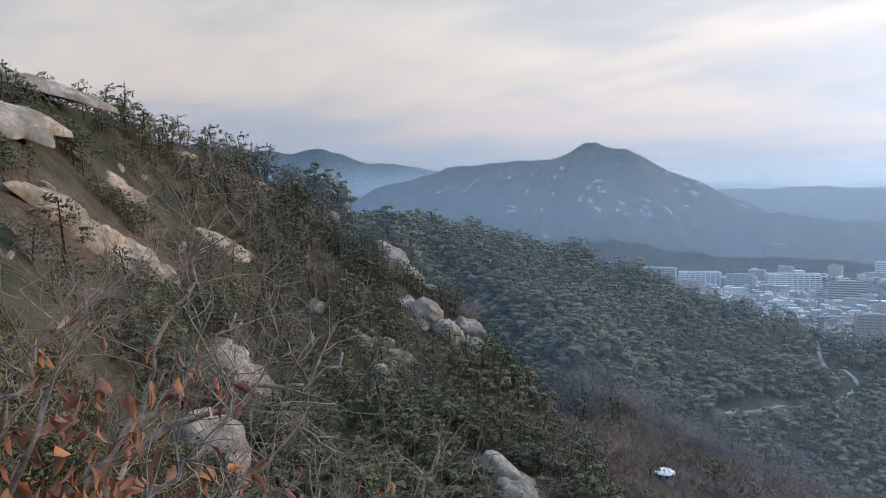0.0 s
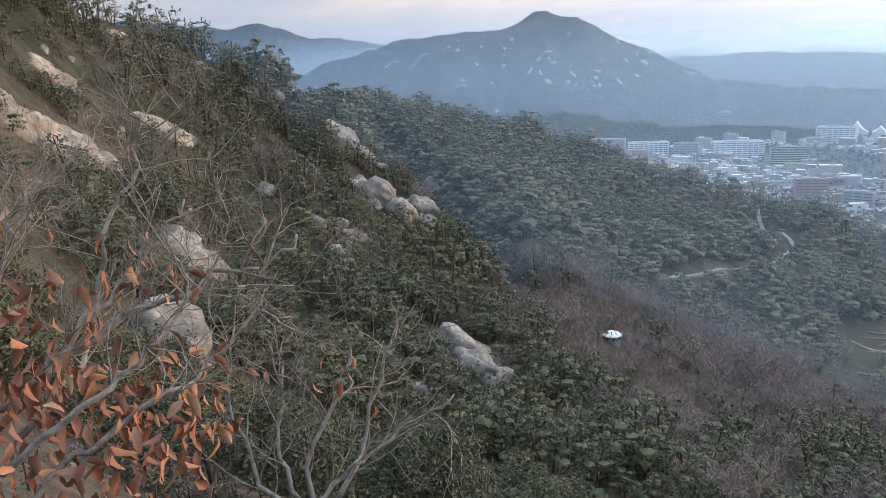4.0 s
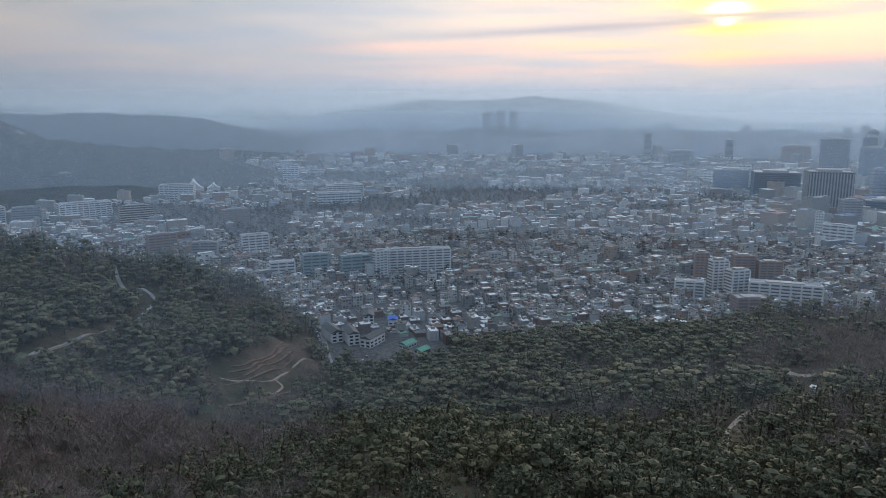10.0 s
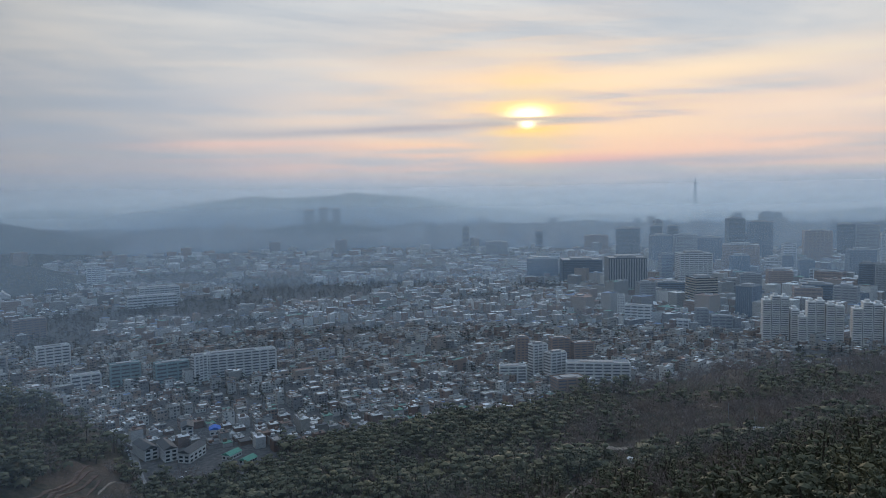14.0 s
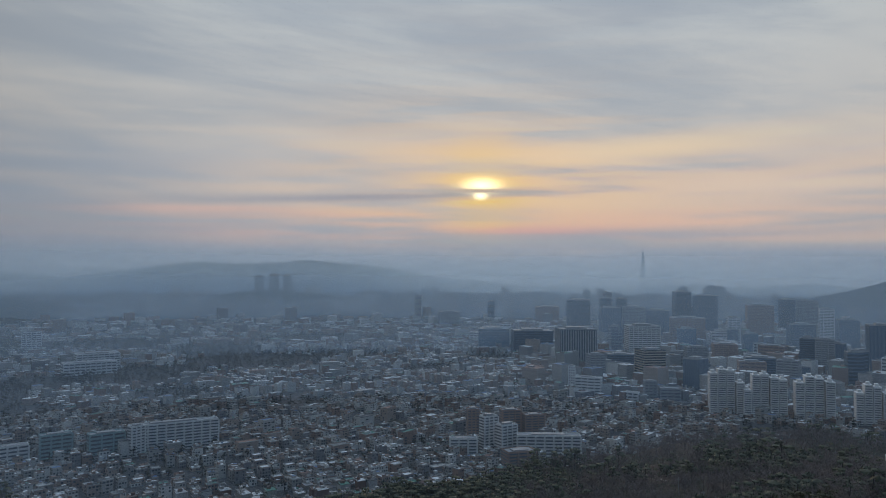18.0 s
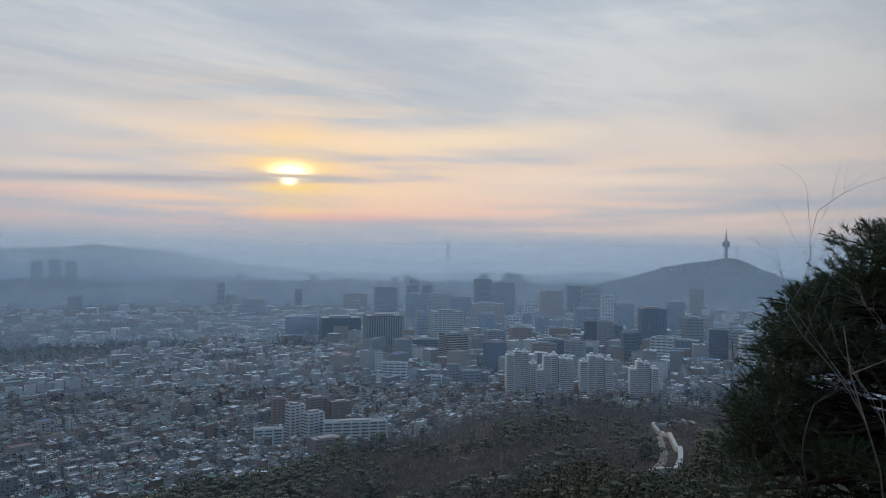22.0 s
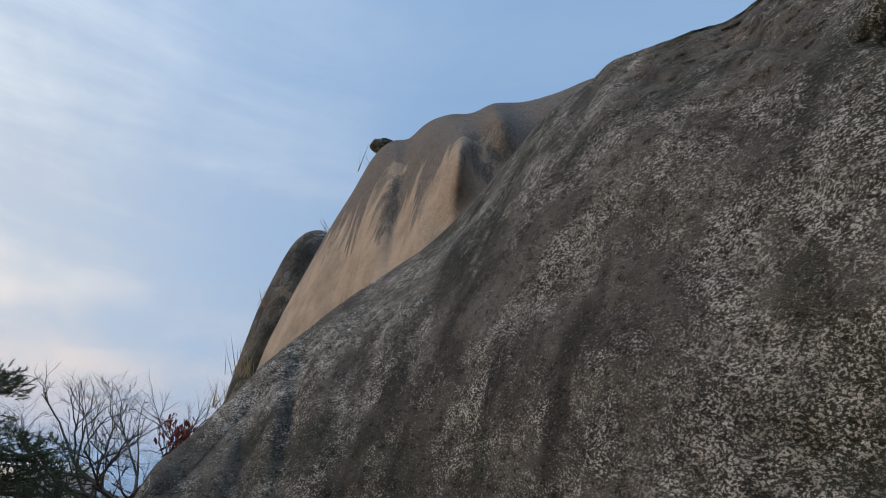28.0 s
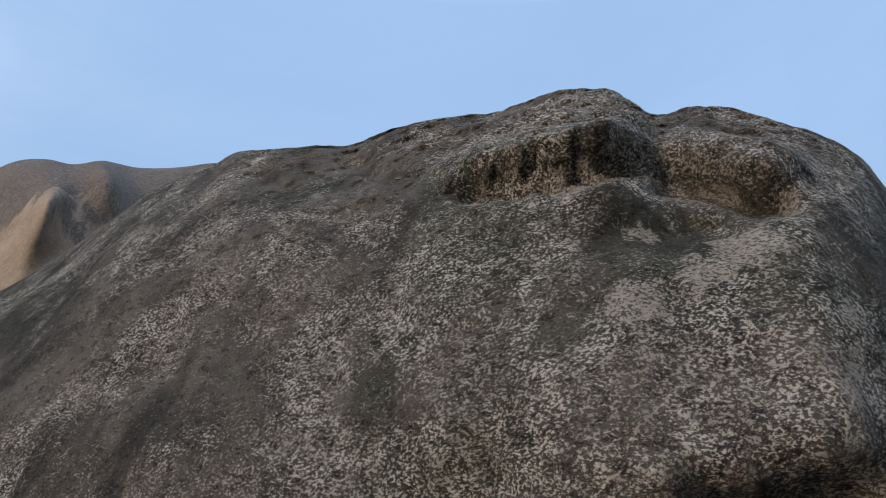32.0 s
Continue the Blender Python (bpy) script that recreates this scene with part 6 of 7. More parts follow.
first_car = parked_car()
for k, (a_, e_) in enumerate(((-7.5, -17.35), (-7.42, -17.65), (-7.33, -17.95), (-7.25, -18.25), (-7.15, -18.55), (-7.05, -18.85), (-6.95, -19.2), (-6.8, -19.55), (-6.7, -19.9), (-3.7, -19.9), (-3.4, -19.7), (1.6, -19.3))):
    p, r = on_land(a_, e_)
    m = pose(p.x - 2.2, p.y, p.z + 0.3, 0, 0, 8 + (35 if k > 8 else 0))
    if k == 0:
        first_car.matrix_basis = m
    else:
        copy_thing(first_car, m)

# ---- beside the walkway: great boulder, bare slab and pillar ----
def table(knots, x):
    k = np.array(knots, float)
    return np.interp(x, k[:, 0], k[:, 1])


def eased(knots, x):
    """Smooth interpolation of a few knots."""
    k = np.array(knots, float)
    i = np.clip(np.searchsorted(k[:, 0], x, "right") - 1, 0, len(k) - 2)
    f = np.clip((x - k[i, 0]) / (k[i + 1, 0] - k[i, 0]), 0, 1)
    d = np.gradient(k[:, 1], k[:, 0])
    w_ = k[i + 1, 0] - k[i, 0]
    return ((2 * f ** 3 - 3 * f ** 2 + 1) * k[i, 1] + (f ** 3 - 2 * f ** 2 + f) * w_ * d[i] + (-2 * f ** 3 + 3 * f ** 2) * k[i + 1, 1] + (f ** 3 - f ** 2) * w_ * d[i + 1])


def rock_wall(name, az, face, crest_r, crest_el, belly, foot, mat, label, ruff=0.06, dents=(), rows=130, back=3.0):
    """A long rock: its face, crest and back swept along a run of bearings.
    face and crest_r: distance of the foot and of the crest; belly: how far the face swells out."""
    s = np.linspace(0, 1, rows)
    rise = np.clip(s / 0.78, 0, 1)
    verts = []
    for j in range(len(az)):
        h = crest_r[j] * math.tan(radians(crest_el[j]))
        out_ = face[j] + (crest_r[j] - face[j]) * (1 - np.cos(rise * math.pi / 2)) ** 1.25 - belly[j] * np.sin(np.clip(rise * 1.5, 0, 1) * math.pi) * 0.9
        tail = np.clip((s - 0.78) / 0.22, 0, 1)
        out_ = out_ + back * tail
        swell = np.sin(rise * math.pi / 2) ** 0.92
        for _ in range(6):      # the brow, not the back of the top, stands against the sky
            up_ = foot + (h - foot) * swell
            h += crest_r[j] * (math.tan(radians(crest_el[j])) - float(np.max(up_ / out_)))
        up_ = foot + (h - foot) * (swell - 1.02 * tail ** 2.2)
        for az_c, el_c, wa, we, depth in dents:
            el_c = el_c + we * 0.8 * noise.noise(Vector((az[j] * 0.22, az_c, 0))) + we * 0.12 * noise.noise(Vector((az[j] * 0.8, az_c, 3)))
            el_ = np.degrees(np.arctan2(up_, out_))
            out_ = out_ + depth * np.exp(-((az[j] - az_c) / wa) ** 2 - ((el_ - el_c) / we) ** 2) * (tail < 0.01)
        a = radians(az[j])
        for o, u in zip(out_, up_):
            p = Vector((o * math.sin(a), o * math.cos(a), u))
            g = noise.noise(p * 0.55) * 1.4 + noise.noise(p * 1.7) * 0.7 + noise.noise(p * 4.3) * 0.45 + noise.noise(p * 11.0) * 0.36 + noise.noise(p * 24.0) * 0.22
            g *= 1 + 1.3 * min(max((math.degrees(math.atan2(u, o)) - 29) / 8, 0), 1)
            q = p * (1 + g * ruff / max(o, 0.5))
            verts.append((q.x + EYE.x, q.y + EYE.y, u + g * ruff * 0.5 + EYE.z))
    n = len(az)
    i, j = np.meshgrid(np.arange(n - 1), np.arange(rows - 1), indexing="ij")
    q = i * rows + j
    f = np.stack([q, q + 1, q + rows + 1, q + rows], -1).reshape(-1, 4)
    return tagged(new(name, mesh_of(name, np.array(verts), f, [mat], None, True)), label, "rock")


def boulder():
    az = np.concatenate([np.arange(92.6, 112, 0.22), np.arange(112, 186, 0.26)])
    crest_el = eased([(92.6, -11), (93.2, -6), (94.2, -1.6), (95.2, 0.4), (97, 2.6), (98.8, 5.2), (101.3, 8.9), (104, 12.0), (107, 15.0), (110, 17.5), (112.9, 20.0), (116, 23.5), (119, 27.4), (121.5, 30.4), (123.6, 32.2), (125.8, 33.6), (127.2, 34.8), (130.4, 35.8), (134.5, 36.7),
                      (137.8, 37.2), (141, 38.5), (144.3, 39.4), (149.4, 40.3), (153.5, 40.9), (156, 41.5), (158.2, 42.0), (161.5, 42.1), (164.2, 41.8), (166.0, 40.7), (167.6, 39.4), (168.8, 39.3), (170.5, 39.6), (174.1, 38.9), (177, 37.7), (179.2, 36.5), (181.4, 35.2), (183, 33.8), (184.2, 31.8), (185.0, 28), (185.5, 20), (185.8, 5), (186, -14)], az)
    crest_r = eased([(92.6, 5.6), (96, 6.0), (101, 6.6), (107, 7.2), (113, 7.4), (119, 7.0), (126, 6.0), (136, 5.2), (149, 4.5), (160, 4.15), (172, 4.0), (180, 4.0), (186, 4.1)], az)
    face = eased([(92.6, 5.4), (96, 5.4), (101, 5.4), (107, 5.1), (113, 4.7), (119, 4.2), (126, 3.7), (136, 3.15), (149, 2.7), (160, 2.45), (172, 2.4), (180, 2.5), (184, 3.0), (186, 3.6)], az)
    belly = eased([(92.6, 0.1), (97, 0.35), (104, 0.45), (120, 0.35), (150, 0.3), (186, 0.2)], az)
    dents = [(131, 33.6, 3, 0.7, 0.08), (140, 35.6, 5, 0.7, 0.10), (166, 31.5, 8, 2.0, 0.10), (104, 6, 0.8, 6, 0.16), (101, 1, 0.9, 4, 0.14), (108, 11, 1.6, 7, 0.10),
             (172, 4, 14, 4, 0.5), (172.5, 10.6, 5, 1.5, 0.55), (176.5, 12, 3, 2.0, 0.35), (150, 8, 10, 6, 0.12), (130, 22, 10, 5, 0.10), (171, 30.6, 2.4, 1.8, 0.12), (123, 17, 6, 3, 0.10)]
    # two hollows under the brow, and the brow's own swelling
    for a_, e_ in (((150.8, 35.71), (154.1, 36.26), (157.4, 36.70), (160.7, 37.23), (163.9, 37.57))):
        dents += [(a_, e_ - 1.0, 2.6, 0.8, 0.16), (a_, e_ + 1.0, 3.0, 0.9, -0.10)]
    for a_, e_ in (((167.9, 35.95), (170.6, 35.28), (173.1, 34.32), (175.2, 33.38), (177.1, 32.52))):
        dents += [(a_, e_ - 0.9, 2.4, 1.1, 0.14), (a_, e_ + 1.6, 3.0, 1.2, -0.07)]
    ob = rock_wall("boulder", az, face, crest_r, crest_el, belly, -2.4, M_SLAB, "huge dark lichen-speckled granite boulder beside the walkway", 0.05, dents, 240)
    co = np.empty(len(ob.data.vertices) * 3, np.float32)
    ob.data.vertices.foreach_get("co", co)
    co = co.reshape(-1, 3)
    way_ = co - np.array(EYE[:])
    way_ = way_ / np.linalg.norm(way_, axis=1)[:, None]

    def spot(a_, e_):
        return tuple(float(q) for q in co[int(np.argmax(way_ @ np.array(toward(a_, e_)[:])))])

    scars = [(*spot(a_, e_), 0.07) for a_, e_ in (((162.7, 30.92), (165.2, 30.64), (167.5, 30.06), (169.8, 29.36), (172.1, 29.07), (173.9, 29.38), (175.1, 29.86), (177.0, 30.24), (177.8, 31.11)))]
    scars += [(*spot(a_, e_), q) for a_, e_, q in ((160.5, 34.7, 0.16), (164, 35.4, 0.12), (157.5, 34.0, 0.11), (163, 32.6, 0.16), (173.0, 32.6, 0.08), (170.5, 27.5, 0.13), (173.5, 28.6, 0.15), (180.2, 22.5, 0.07), (179.8, 21, 0.08), (179.4, 19.3, 0.07), (179.0, 17.6, 0.07), (165, 25.5, 0.12), (168.5, 26.2, 0.10))]
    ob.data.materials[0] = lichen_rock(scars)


M_BOULDER = lichen_rock()
boulder()


def bare_slab():
    az = np.arange(99.4, 127, 0.2)
    crest_el = eased([(99.4, 0), (100.2, 4), (100.9, 9.0), (101.8, 12.4), (103.1, 16.4), (104.4, 20.0), (105.7, 23.2), (106.9, 25.9), (107.7, 27.0), (108.5, 27.6), (109.8, 28.2), (111, 29.2), (113.2, 30.2), (115, 30.4), (117.5, 31.4), (120, 31.8), (122.3, 32.4), (125, 33.4), (127, 34.0)], az)
    crest_r = eased([(100.2, 11.5), (104, 11.5), (108, 11.2), (114, 10.4), (126, 8.8)], az)
    face = crest_r - eased([(100.2, 1.2), (108, 3.6), (126, 3.0)], az)
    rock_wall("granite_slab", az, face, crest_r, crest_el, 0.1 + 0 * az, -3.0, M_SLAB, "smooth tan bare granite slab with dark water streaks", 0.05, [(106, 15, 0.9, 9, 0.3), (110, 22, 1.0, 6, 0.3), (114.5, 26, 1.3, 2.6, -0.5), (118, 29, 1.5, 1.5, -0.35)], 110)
    az = np.arange(98.4, 106.4, 0.16)
    crest_el = eased([(98.4, 2), (98.9, 6), (99.4, 9.5), (99.9, 12.6), (100.7, 15.6), (101.5, 17.9), (102.2, 19.0), (103.2, 19.6), (104.4, 19.5), (105.4, 18.6), (106.4, 14)], az)
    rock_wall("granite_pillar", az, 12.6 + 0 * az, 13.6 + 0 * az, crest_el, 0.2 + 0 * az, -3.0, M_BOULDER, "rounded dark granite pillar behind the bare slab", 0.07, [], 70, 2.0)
    # little overhanging knob at the crest
    bm = bmesh.new()
    bmesh.ops.create_icosphere(bm, subdivisions=3, radius=1)
    for v in bm.verts:
        v.co = v.co * (1 + 0.3 * noise.noise(v.co * 1.8))
    ob = part("stone", bm, M_BOULDER, None, smooth=True)
    c = EYE + toward(107.8, 27.0) * 11.5
    ob.matrix_basis = pose(c.x, c.y, c.z, 0, 10, -20) @ Matrix.Diagonal((0.17, 0.2, 0.11, 1))
    tagged(ob, "dark overhanging stone knob on the slab's edge", "rock")


bare_slab()
M_GRASS = leafy("dry_grass", (0.20, 0.15, 0.09), (0.33, 0.26, 0.16), (0.26, 0.20, 0.12), 0.9)


def grass_tuft(az, el, r, n, size, rg):
    c = EYE + toward(az, el) * r
    tri = []
    for _ in range(n):
        b = c + Vector((rg.uniform(-1, 1), rg.uniform(-1, 1), 0)) * size * 0.4
        t = b + Vector((rg.uniform(-0.6, 0.6), rg.uniform(-0.6, 0.6), rg.uniform(0.6, 1.2))) * size
        s = Vector((rg.uniform(-1, 1), rg.uniform(-1, 1), 0)).normalized() * 0.008
        tri += [b - s, b + s, t]
    v = np.array([q[:] for q in tri])
    tagged(new("grass_tuft", mesh_of("grass_tuft", v, np.arange(len(v)).reshape(-1, 3), [M_GRASS])), "dry grass tuft rooted in a rock crack", "grass", "grass tufts in the cracks")


rg_g = random.Random(3)
for q in ((99.6, 7.6, 11, 26, 0.5), (111.6, 20.6, 9.0, 30, 0.45), (112.6, 21.6, 8.8, 30, 0.5), (110.0, 18.8, 9.2, 24, 0.4), (104.9, 19.6, 13, 16, 0.35), (100.2, 13, 12.6, 12, 0.3), (107.0, 25.0, 11, 8, 0.4), (102.0, 14.0, 12.4, 12, 0.3), (98.6, 5.0, 11.6, 20, 0.5)):
    grass_tuft(*q, rg_g)

# ---- walkway, rails, path, parapet ----
M_TIMBER, nt = material("weathered_timber")
pt = own(nt)
st_ = nt.add("ShaderNodeMapping")
nt.put(pt, st_.inputs["Vector"])
st_.inputs["Scale"].default_value = (1.2, 22, 22)
gr = nt.noise(st_.outputs[0], 1.6, 6, 0.65)
finish(nt, nt.mix(nt.span(gr, 0.35, 0.68), (0.085, 0.082, 0.08), (0.19, 0.185, 0.18)), 0.85, 0, gr, 0.004)
M_STEEL = paint("dark_painted_steel", (0.022, 0.022, 0.024), 0.5, 0.4, 0.2)
M_PALESTEEL = paint("galvanised_steel", (0.40, 0.41, 0.42), 0.45, 0.5, 0.3)
M_ROPE = simple("pale_rope", (0.42, 0.40, 0.36), (0.60, 0.57, 0.52), 40, 0.9, 0, 0.003)
M_EARTH = simple("path_earth", (0.17, 0.135, 0.10), (0.32, 0.26, 0.20), 1.1, 0.95, 0, 0.03)
M_BLOCK = granite("granite_blocks", (0.66, 0.645, 0.61), (0.52, 0.505, 0.48), (0.38, 0.37, 0.35), 0.35, 2.0, 0.008)


def on_deck(az, r, z):
    return Vector((r * math.sin(radians(az)), r * math.cos(radians(az)), EYE.z + z))


def beam(name, a, b, wide, high, mat, parent, label=""):
    """A straight squared timber between two points, its top at their height."""
    d = b - a
    bm = bmesh.new()
    box(bm, 0, d.length, -wide / 2, wide / 2, -high, 0, 0.006)
    ob = part(name, bm, mat, parent, label)
    x_ = d.normalized()
    if abs(x_.z) > 0.9:
        y_ = Vector((0, 1, 0))
    else:
        y_ = Vector((0, 0, 1)).cross(x_).normalized()
    m = Matrix((x_, y_, x_.cross(y_))).transposed().to_4x4()
    m.translation = a
    ob.matrix_basis = parent.matrix_basis.inverted() @ m
    return ob


def walkway():
    a, b = on_deck(81.6, 8.0, -0.49), on_deck(67.7, 0.486, -0.49)
    d = (a - b).normalized()
    side_ = Vector((d.y, -d.x, 0))
    back_ = b - d * 0.3
    deck = empty("walkway", pose(b.x, b.y, EYE.z - 1.6), "narrow timber walkway along the rock", "walkway")
    for k in range(46):
        p = b - d * 2.6 + d * (0.24 * k)
        if (p - b).dot(d) > 4.3:
            break
        bm = bmesh.new()
        box(bm, -0.11, 0.11, -0.05, 1.55, -0.05, 0.0, 0.004)
        pl = part("plank", bm, M_TIMBER, deck)
        m = Matrix((d, -side_, Vector((0, 0, 1)))).transposed().to_4x4() @ pose(0, 0, 0, 0, 0, 180)
        m.translation = Vector((p.x, p.y, EYE.z - 1.6))
        pl.matrix_basis = deck.matrix_basis.inverted() @ m
    rail = empty("timber_railing", pose(b.x, b.y, EYE.z - 1.6), "weathered grey timber railing with a broad flat cap", "railing")
    n = 4
    for k in range(n):
        p0 = back_ + (a - back_) * (k / n) + d * 0.004
        p1 = back_ + (a - back_) * ((k + 1) / n) - d * 0.004
        beam("cap", p0, p1, 0.15, 0.055, M_TIMBER, rail)
    for k in range(7):
        p = back_ + (a - d * 0.08 - back_) * (k / 6)
        beam("post", Vector((p.x, p.y, EYE.z - 1.75)), Vector((p.x, p.y, EYE.z - 0.55)), 0.09, 0.09, M_STEEL, rail)
    for zz in (-0.85, -1.2, -1.45):
        beam("wire_rail", back_ + Vector((0, 0, zz + 0.49)), a - d * 0.1 + Vector((0, 0, zz + 0.49)), 0.03, 0.03, M_STEEL, rail)
    # right hand: end post and the rail that goes down the steps
    top = on_deck(93.3, 6.4, -0.39)
    end = on_deck(90.6, 9.4, -1.62)
    r2 = empty("stair_railing", pose(top.x, top.y, EYE.z - 1.6), "dark steel stair railing with upright bars", "railing")
    beam("post", Vector((top.x, top.y, EYE.z - 1.9)), top, 0.1, 0.1, M_STEEL, r2)
    bm = bmesh.new()
    box(bm, -0.075, 0.075, -0.075, 0.075, 0, 0.03, 0.008)
    cp = part("post_cap", bm, M_STEEL, r2)
    cp.matrix_basis = r2.matrix_basis.inverted() @ Matrix.Translation(top)
    beam("hand_rail", top - Vector((0, 0, 0.12)), end, 0.07, 0.07, M_STEEL, r2)
    beam("lower_rail", top - Vector((0, 0, 0.95)), end - Vector((0, 0, 0.83)), 0.05, 0.05, M_STEEL, r2)
    for k in range(1, 12):
        p = top + (end - top) * (k / 12)
        q = p - Vector((0, 0, 0.12 * (1 - k / 12) + 0.05))
        beam("bar", q - Vector((0, 0, 0.85)), q, 0.024, 0.024, M_STEEL, r2)
    # steps down from the deck
    st = empty("steps", pose(a.x, a.y, EYE.z - 1.6), "worn stone steps below the walkway", "steps")
    for k in range(7):
        c = b + d * (4.45 + 0.36 * k) + side_ * 0.75
        bm = bmesh.new()
        box(bm, -0.2, 0.2, -0.8, 0.8, -0.4, 0, 0.02)
        o = part("step", bm, M_BLOCK, st)
        m = Matrix((d, -side_, Vector((0, 0, 1)))).transposed().to_4x4()
        m.translation = Vector((c.x, c.y, EYE.z - 1.62 - 0.10 * (k + 1)))
        o.matrix_basis = st.matrix_basis.inverted() @ m


walkway()


def path_sheet():
    """The trodden path from the steps to the parapet."""
    az = np.radians(np.linspace(83.4, 98, 34))
    rr = np.linspace(6.6, 33, 70)
    A, Rr = np.meshgrid(az, rr)
    X, Y = Rr * np.sin(A), Rr * np.cos(A)
    Zz = ground_z(X, Y) + EYE.z + 0.06 + 0.07 * wave(X * 1.1, Y * 1.1, 2) + 0.035 * wave(X * 3.1, Y * 3.1, 4)
    n, m = len(rr), len(az)
    i, j = np.meshgrid(np.arange(n - 1), np.arange(m - 1), indexing="ij")
    q = i * m + j
    f = np.stack([q + 1, q + m + 1, q + m, q], -1).reshape(-1, 4)
    tagged(new("path", mesh_of("path", np.stack([X, Y, Zz], -1).reshape(-1, 3), f, [M_EARTH], None, True)), "trodden pale earth path below the walkway", "path", kind="structure")


path_sheet()
rg_p = random.Random(9)
for az_, r_, s_ in ((88.3, 9.6, 0.62), (86.4, 10.0, 0.5), (89.6, 8.8, 0.5), (87.4, 11.4, 0.4), (89.0, 10.6, 0.55), (87.0, 10.8, 0.35), (85.2, 12.5, 0.3), (88.4, 21.5, 0.35), (87.3, 22.4, 0.3), (90.2, 18.6, 0.35), (92.2, 12.0, 0.4), (84.0, 15, 0.3), (83.0, 12.5, 0.4)):
    p_ = on_deck(az_, r_, 0)
    ob_ = new("path_stone", ROCKS[rg_p.randrange(6)])
    ob_.matrix_basis = pose(p_.x, p_.y, land(p_.x, p_.y) + 0.04, 0, 0, rg_p.uniform(0, 360)) @ Matrix.Diagonal((s_ * 1.4, s_, s_ * 0.45, 1))
    tagged(ob_, "flat grey stone set in the path", "rock", "stones in the path")


def parapet(az0, r0, az1, r1, el_top, deep, courses, holes, label):
    """A block of granite parapet: coursed stones, loopholes, overhanging coping.
    The front runs between two bearings; deep: its thickness."""
    a, b = on_deck(az0, r0, 0), on_deck(az1, r1, 0)
    d = b - a
    d.z = 0
    length = d.length
    d.normalize()
    n = max(2, round(length / 0.75))
    top = EYE.z + r0 * math.tan(radians(el_top))
    base = min(land(a.x, a.y), land(b.x, b.y)) - 0.1
    side_ = Vector((-d.y, d.x, 0))
    m = Matrix((d, side_, Vector((0, 0, 1)))).transposed().to_4x4()
    m.translation = Vector((a.x, a.y, base))
    t = empty("stone_parapet", m, label, "wall", "lengths of the parapet")
    h = top - base - 0.2
    hh = h / courses
    for c in range(courses):
        shift = 0.5 if c % 2 else 0.0
        cuts = sorted({0.0, length, *[min(length, max(0.0, (k + shift) * length / n)) for k in range(n + 1)]})
        gaps = [q * length for q in holes] if c == courses - 2 else []
        for u, v in zip(cuts, cuts[1:]):
            spans = [(u, v)]
            for g in gaps:
                spans = [s for p, q in spans for s in ((p, min(q, g - 0.14)), (max(p, g + 0.14), q)) if s[1] - s[0] > 0.04]
            for p, q in spans:
                bm = bmesh.new()
                box(bm, p + 0.005, q - 0.005, -deep, 0, c * hh + 0.005, (c + 1) * hh - 0.005, 0.012)
                part("block", bm, M_BLOCK, t)
        # a near-black block added in each opening stands in for the shade inside
        for g in gaps:
            bm = bmesh.new()
            box(bm, g - 0.15, g + 0.15, -deep + 0.2, -0.25, c * hh - 0.004, (c + 1) * hh + 0.004)
            part("loophole", bm, M_DARKWIN, t)
    over = 0.13
    bm = bmesh.new()
    x0, x1, y0, y1 = -over, length + over, -deep - over, over
    v = [bm.verts.new(q) for q in ((x0, y0, h), (x1, y0, h), (x1, y1, h), (x0, y1, h), (x0, y0, h + 0.13), (x1, y0, h + 0.13), (x1, y1, h + 0.13), (x0, y1, h + 0.13), (x0 + 0.25, (y0 + y1) / 2, h + 0.24), (x1 - 0.25, (y0 + y1) / 2, h + 0.24))]
    for q in ((3, 2, 1, 0), (0, 1, 5, 4), (2, 3, 7, 6), (1, 2, 6, 5), (3, 0, 4, 7), (4, 5, 9, 8), (6, 7, 8, 9), (5, 6, 9), (7, 4, 8)):
        bm.faces.new([v[k] for k in q])
    part("coping", bm, M_BLOCK, t)


parapet(87.8, 24.0, 84.9, 27.6, -2.95, 0.95, 4, (0.55,), "pale granite parapet with a loophole and coping")
parapet(89.4, 20.4, 86.8, 22.8, -3.6, 1.6, 4, (0.3, 0.72), "pale granite parapet with two loopholes and coping")
parapet(95.0, 18.6, 90.9, 20.0, -4.6, 0.85, 3, (0.35,), "lower pale granite parapet stepping down the path")


def rope_fence():
    pts = [(83.6, 9.0), (83.9, 10.6), (84.0, 12.6), (84.1, 15.0), (83.9, 18.0), (83.4, 22.0), (83.0, 26.0)]
    t0 = on_deck(*pts[0], 0)
    t = empty("rope_fence", pose(t0.x, t0.y, land(t0.x, t0.y)), "pale rope fence on thin steel posts along the path", "fence")
    inv = t.matrix_basis.inverted()
    tops = []
    for az_, r_ in pts:
        p = on_deck(az_, r_, 0)
        p.z = land(p.x, p.y)
        bm = bmesh.new()
        tube(bm, [inv @ p, inv @ (p + Vector((0, 0, 0.95)))], [0.025, 0.025], 8)
        part("post", bm, M_PALESTEEL, t)
        tops.append(p)
    for hgt in (0.9, 0.5):
        for p, q in zip(tops, tops[1:]):
            pts_ = []
            for k in range(9):
                u = k / 8
                c = p.lerp(q, u) + Vector((0, 0, hgt - 0.45 * u * (1 - u)))
                pts_.append(inv @ c)
            bm = bmesh.new()
            tube(bm, pts_, [0.014] * 9, 5)
            part("rope", bm, M_ROPE, t)


rope_fence()


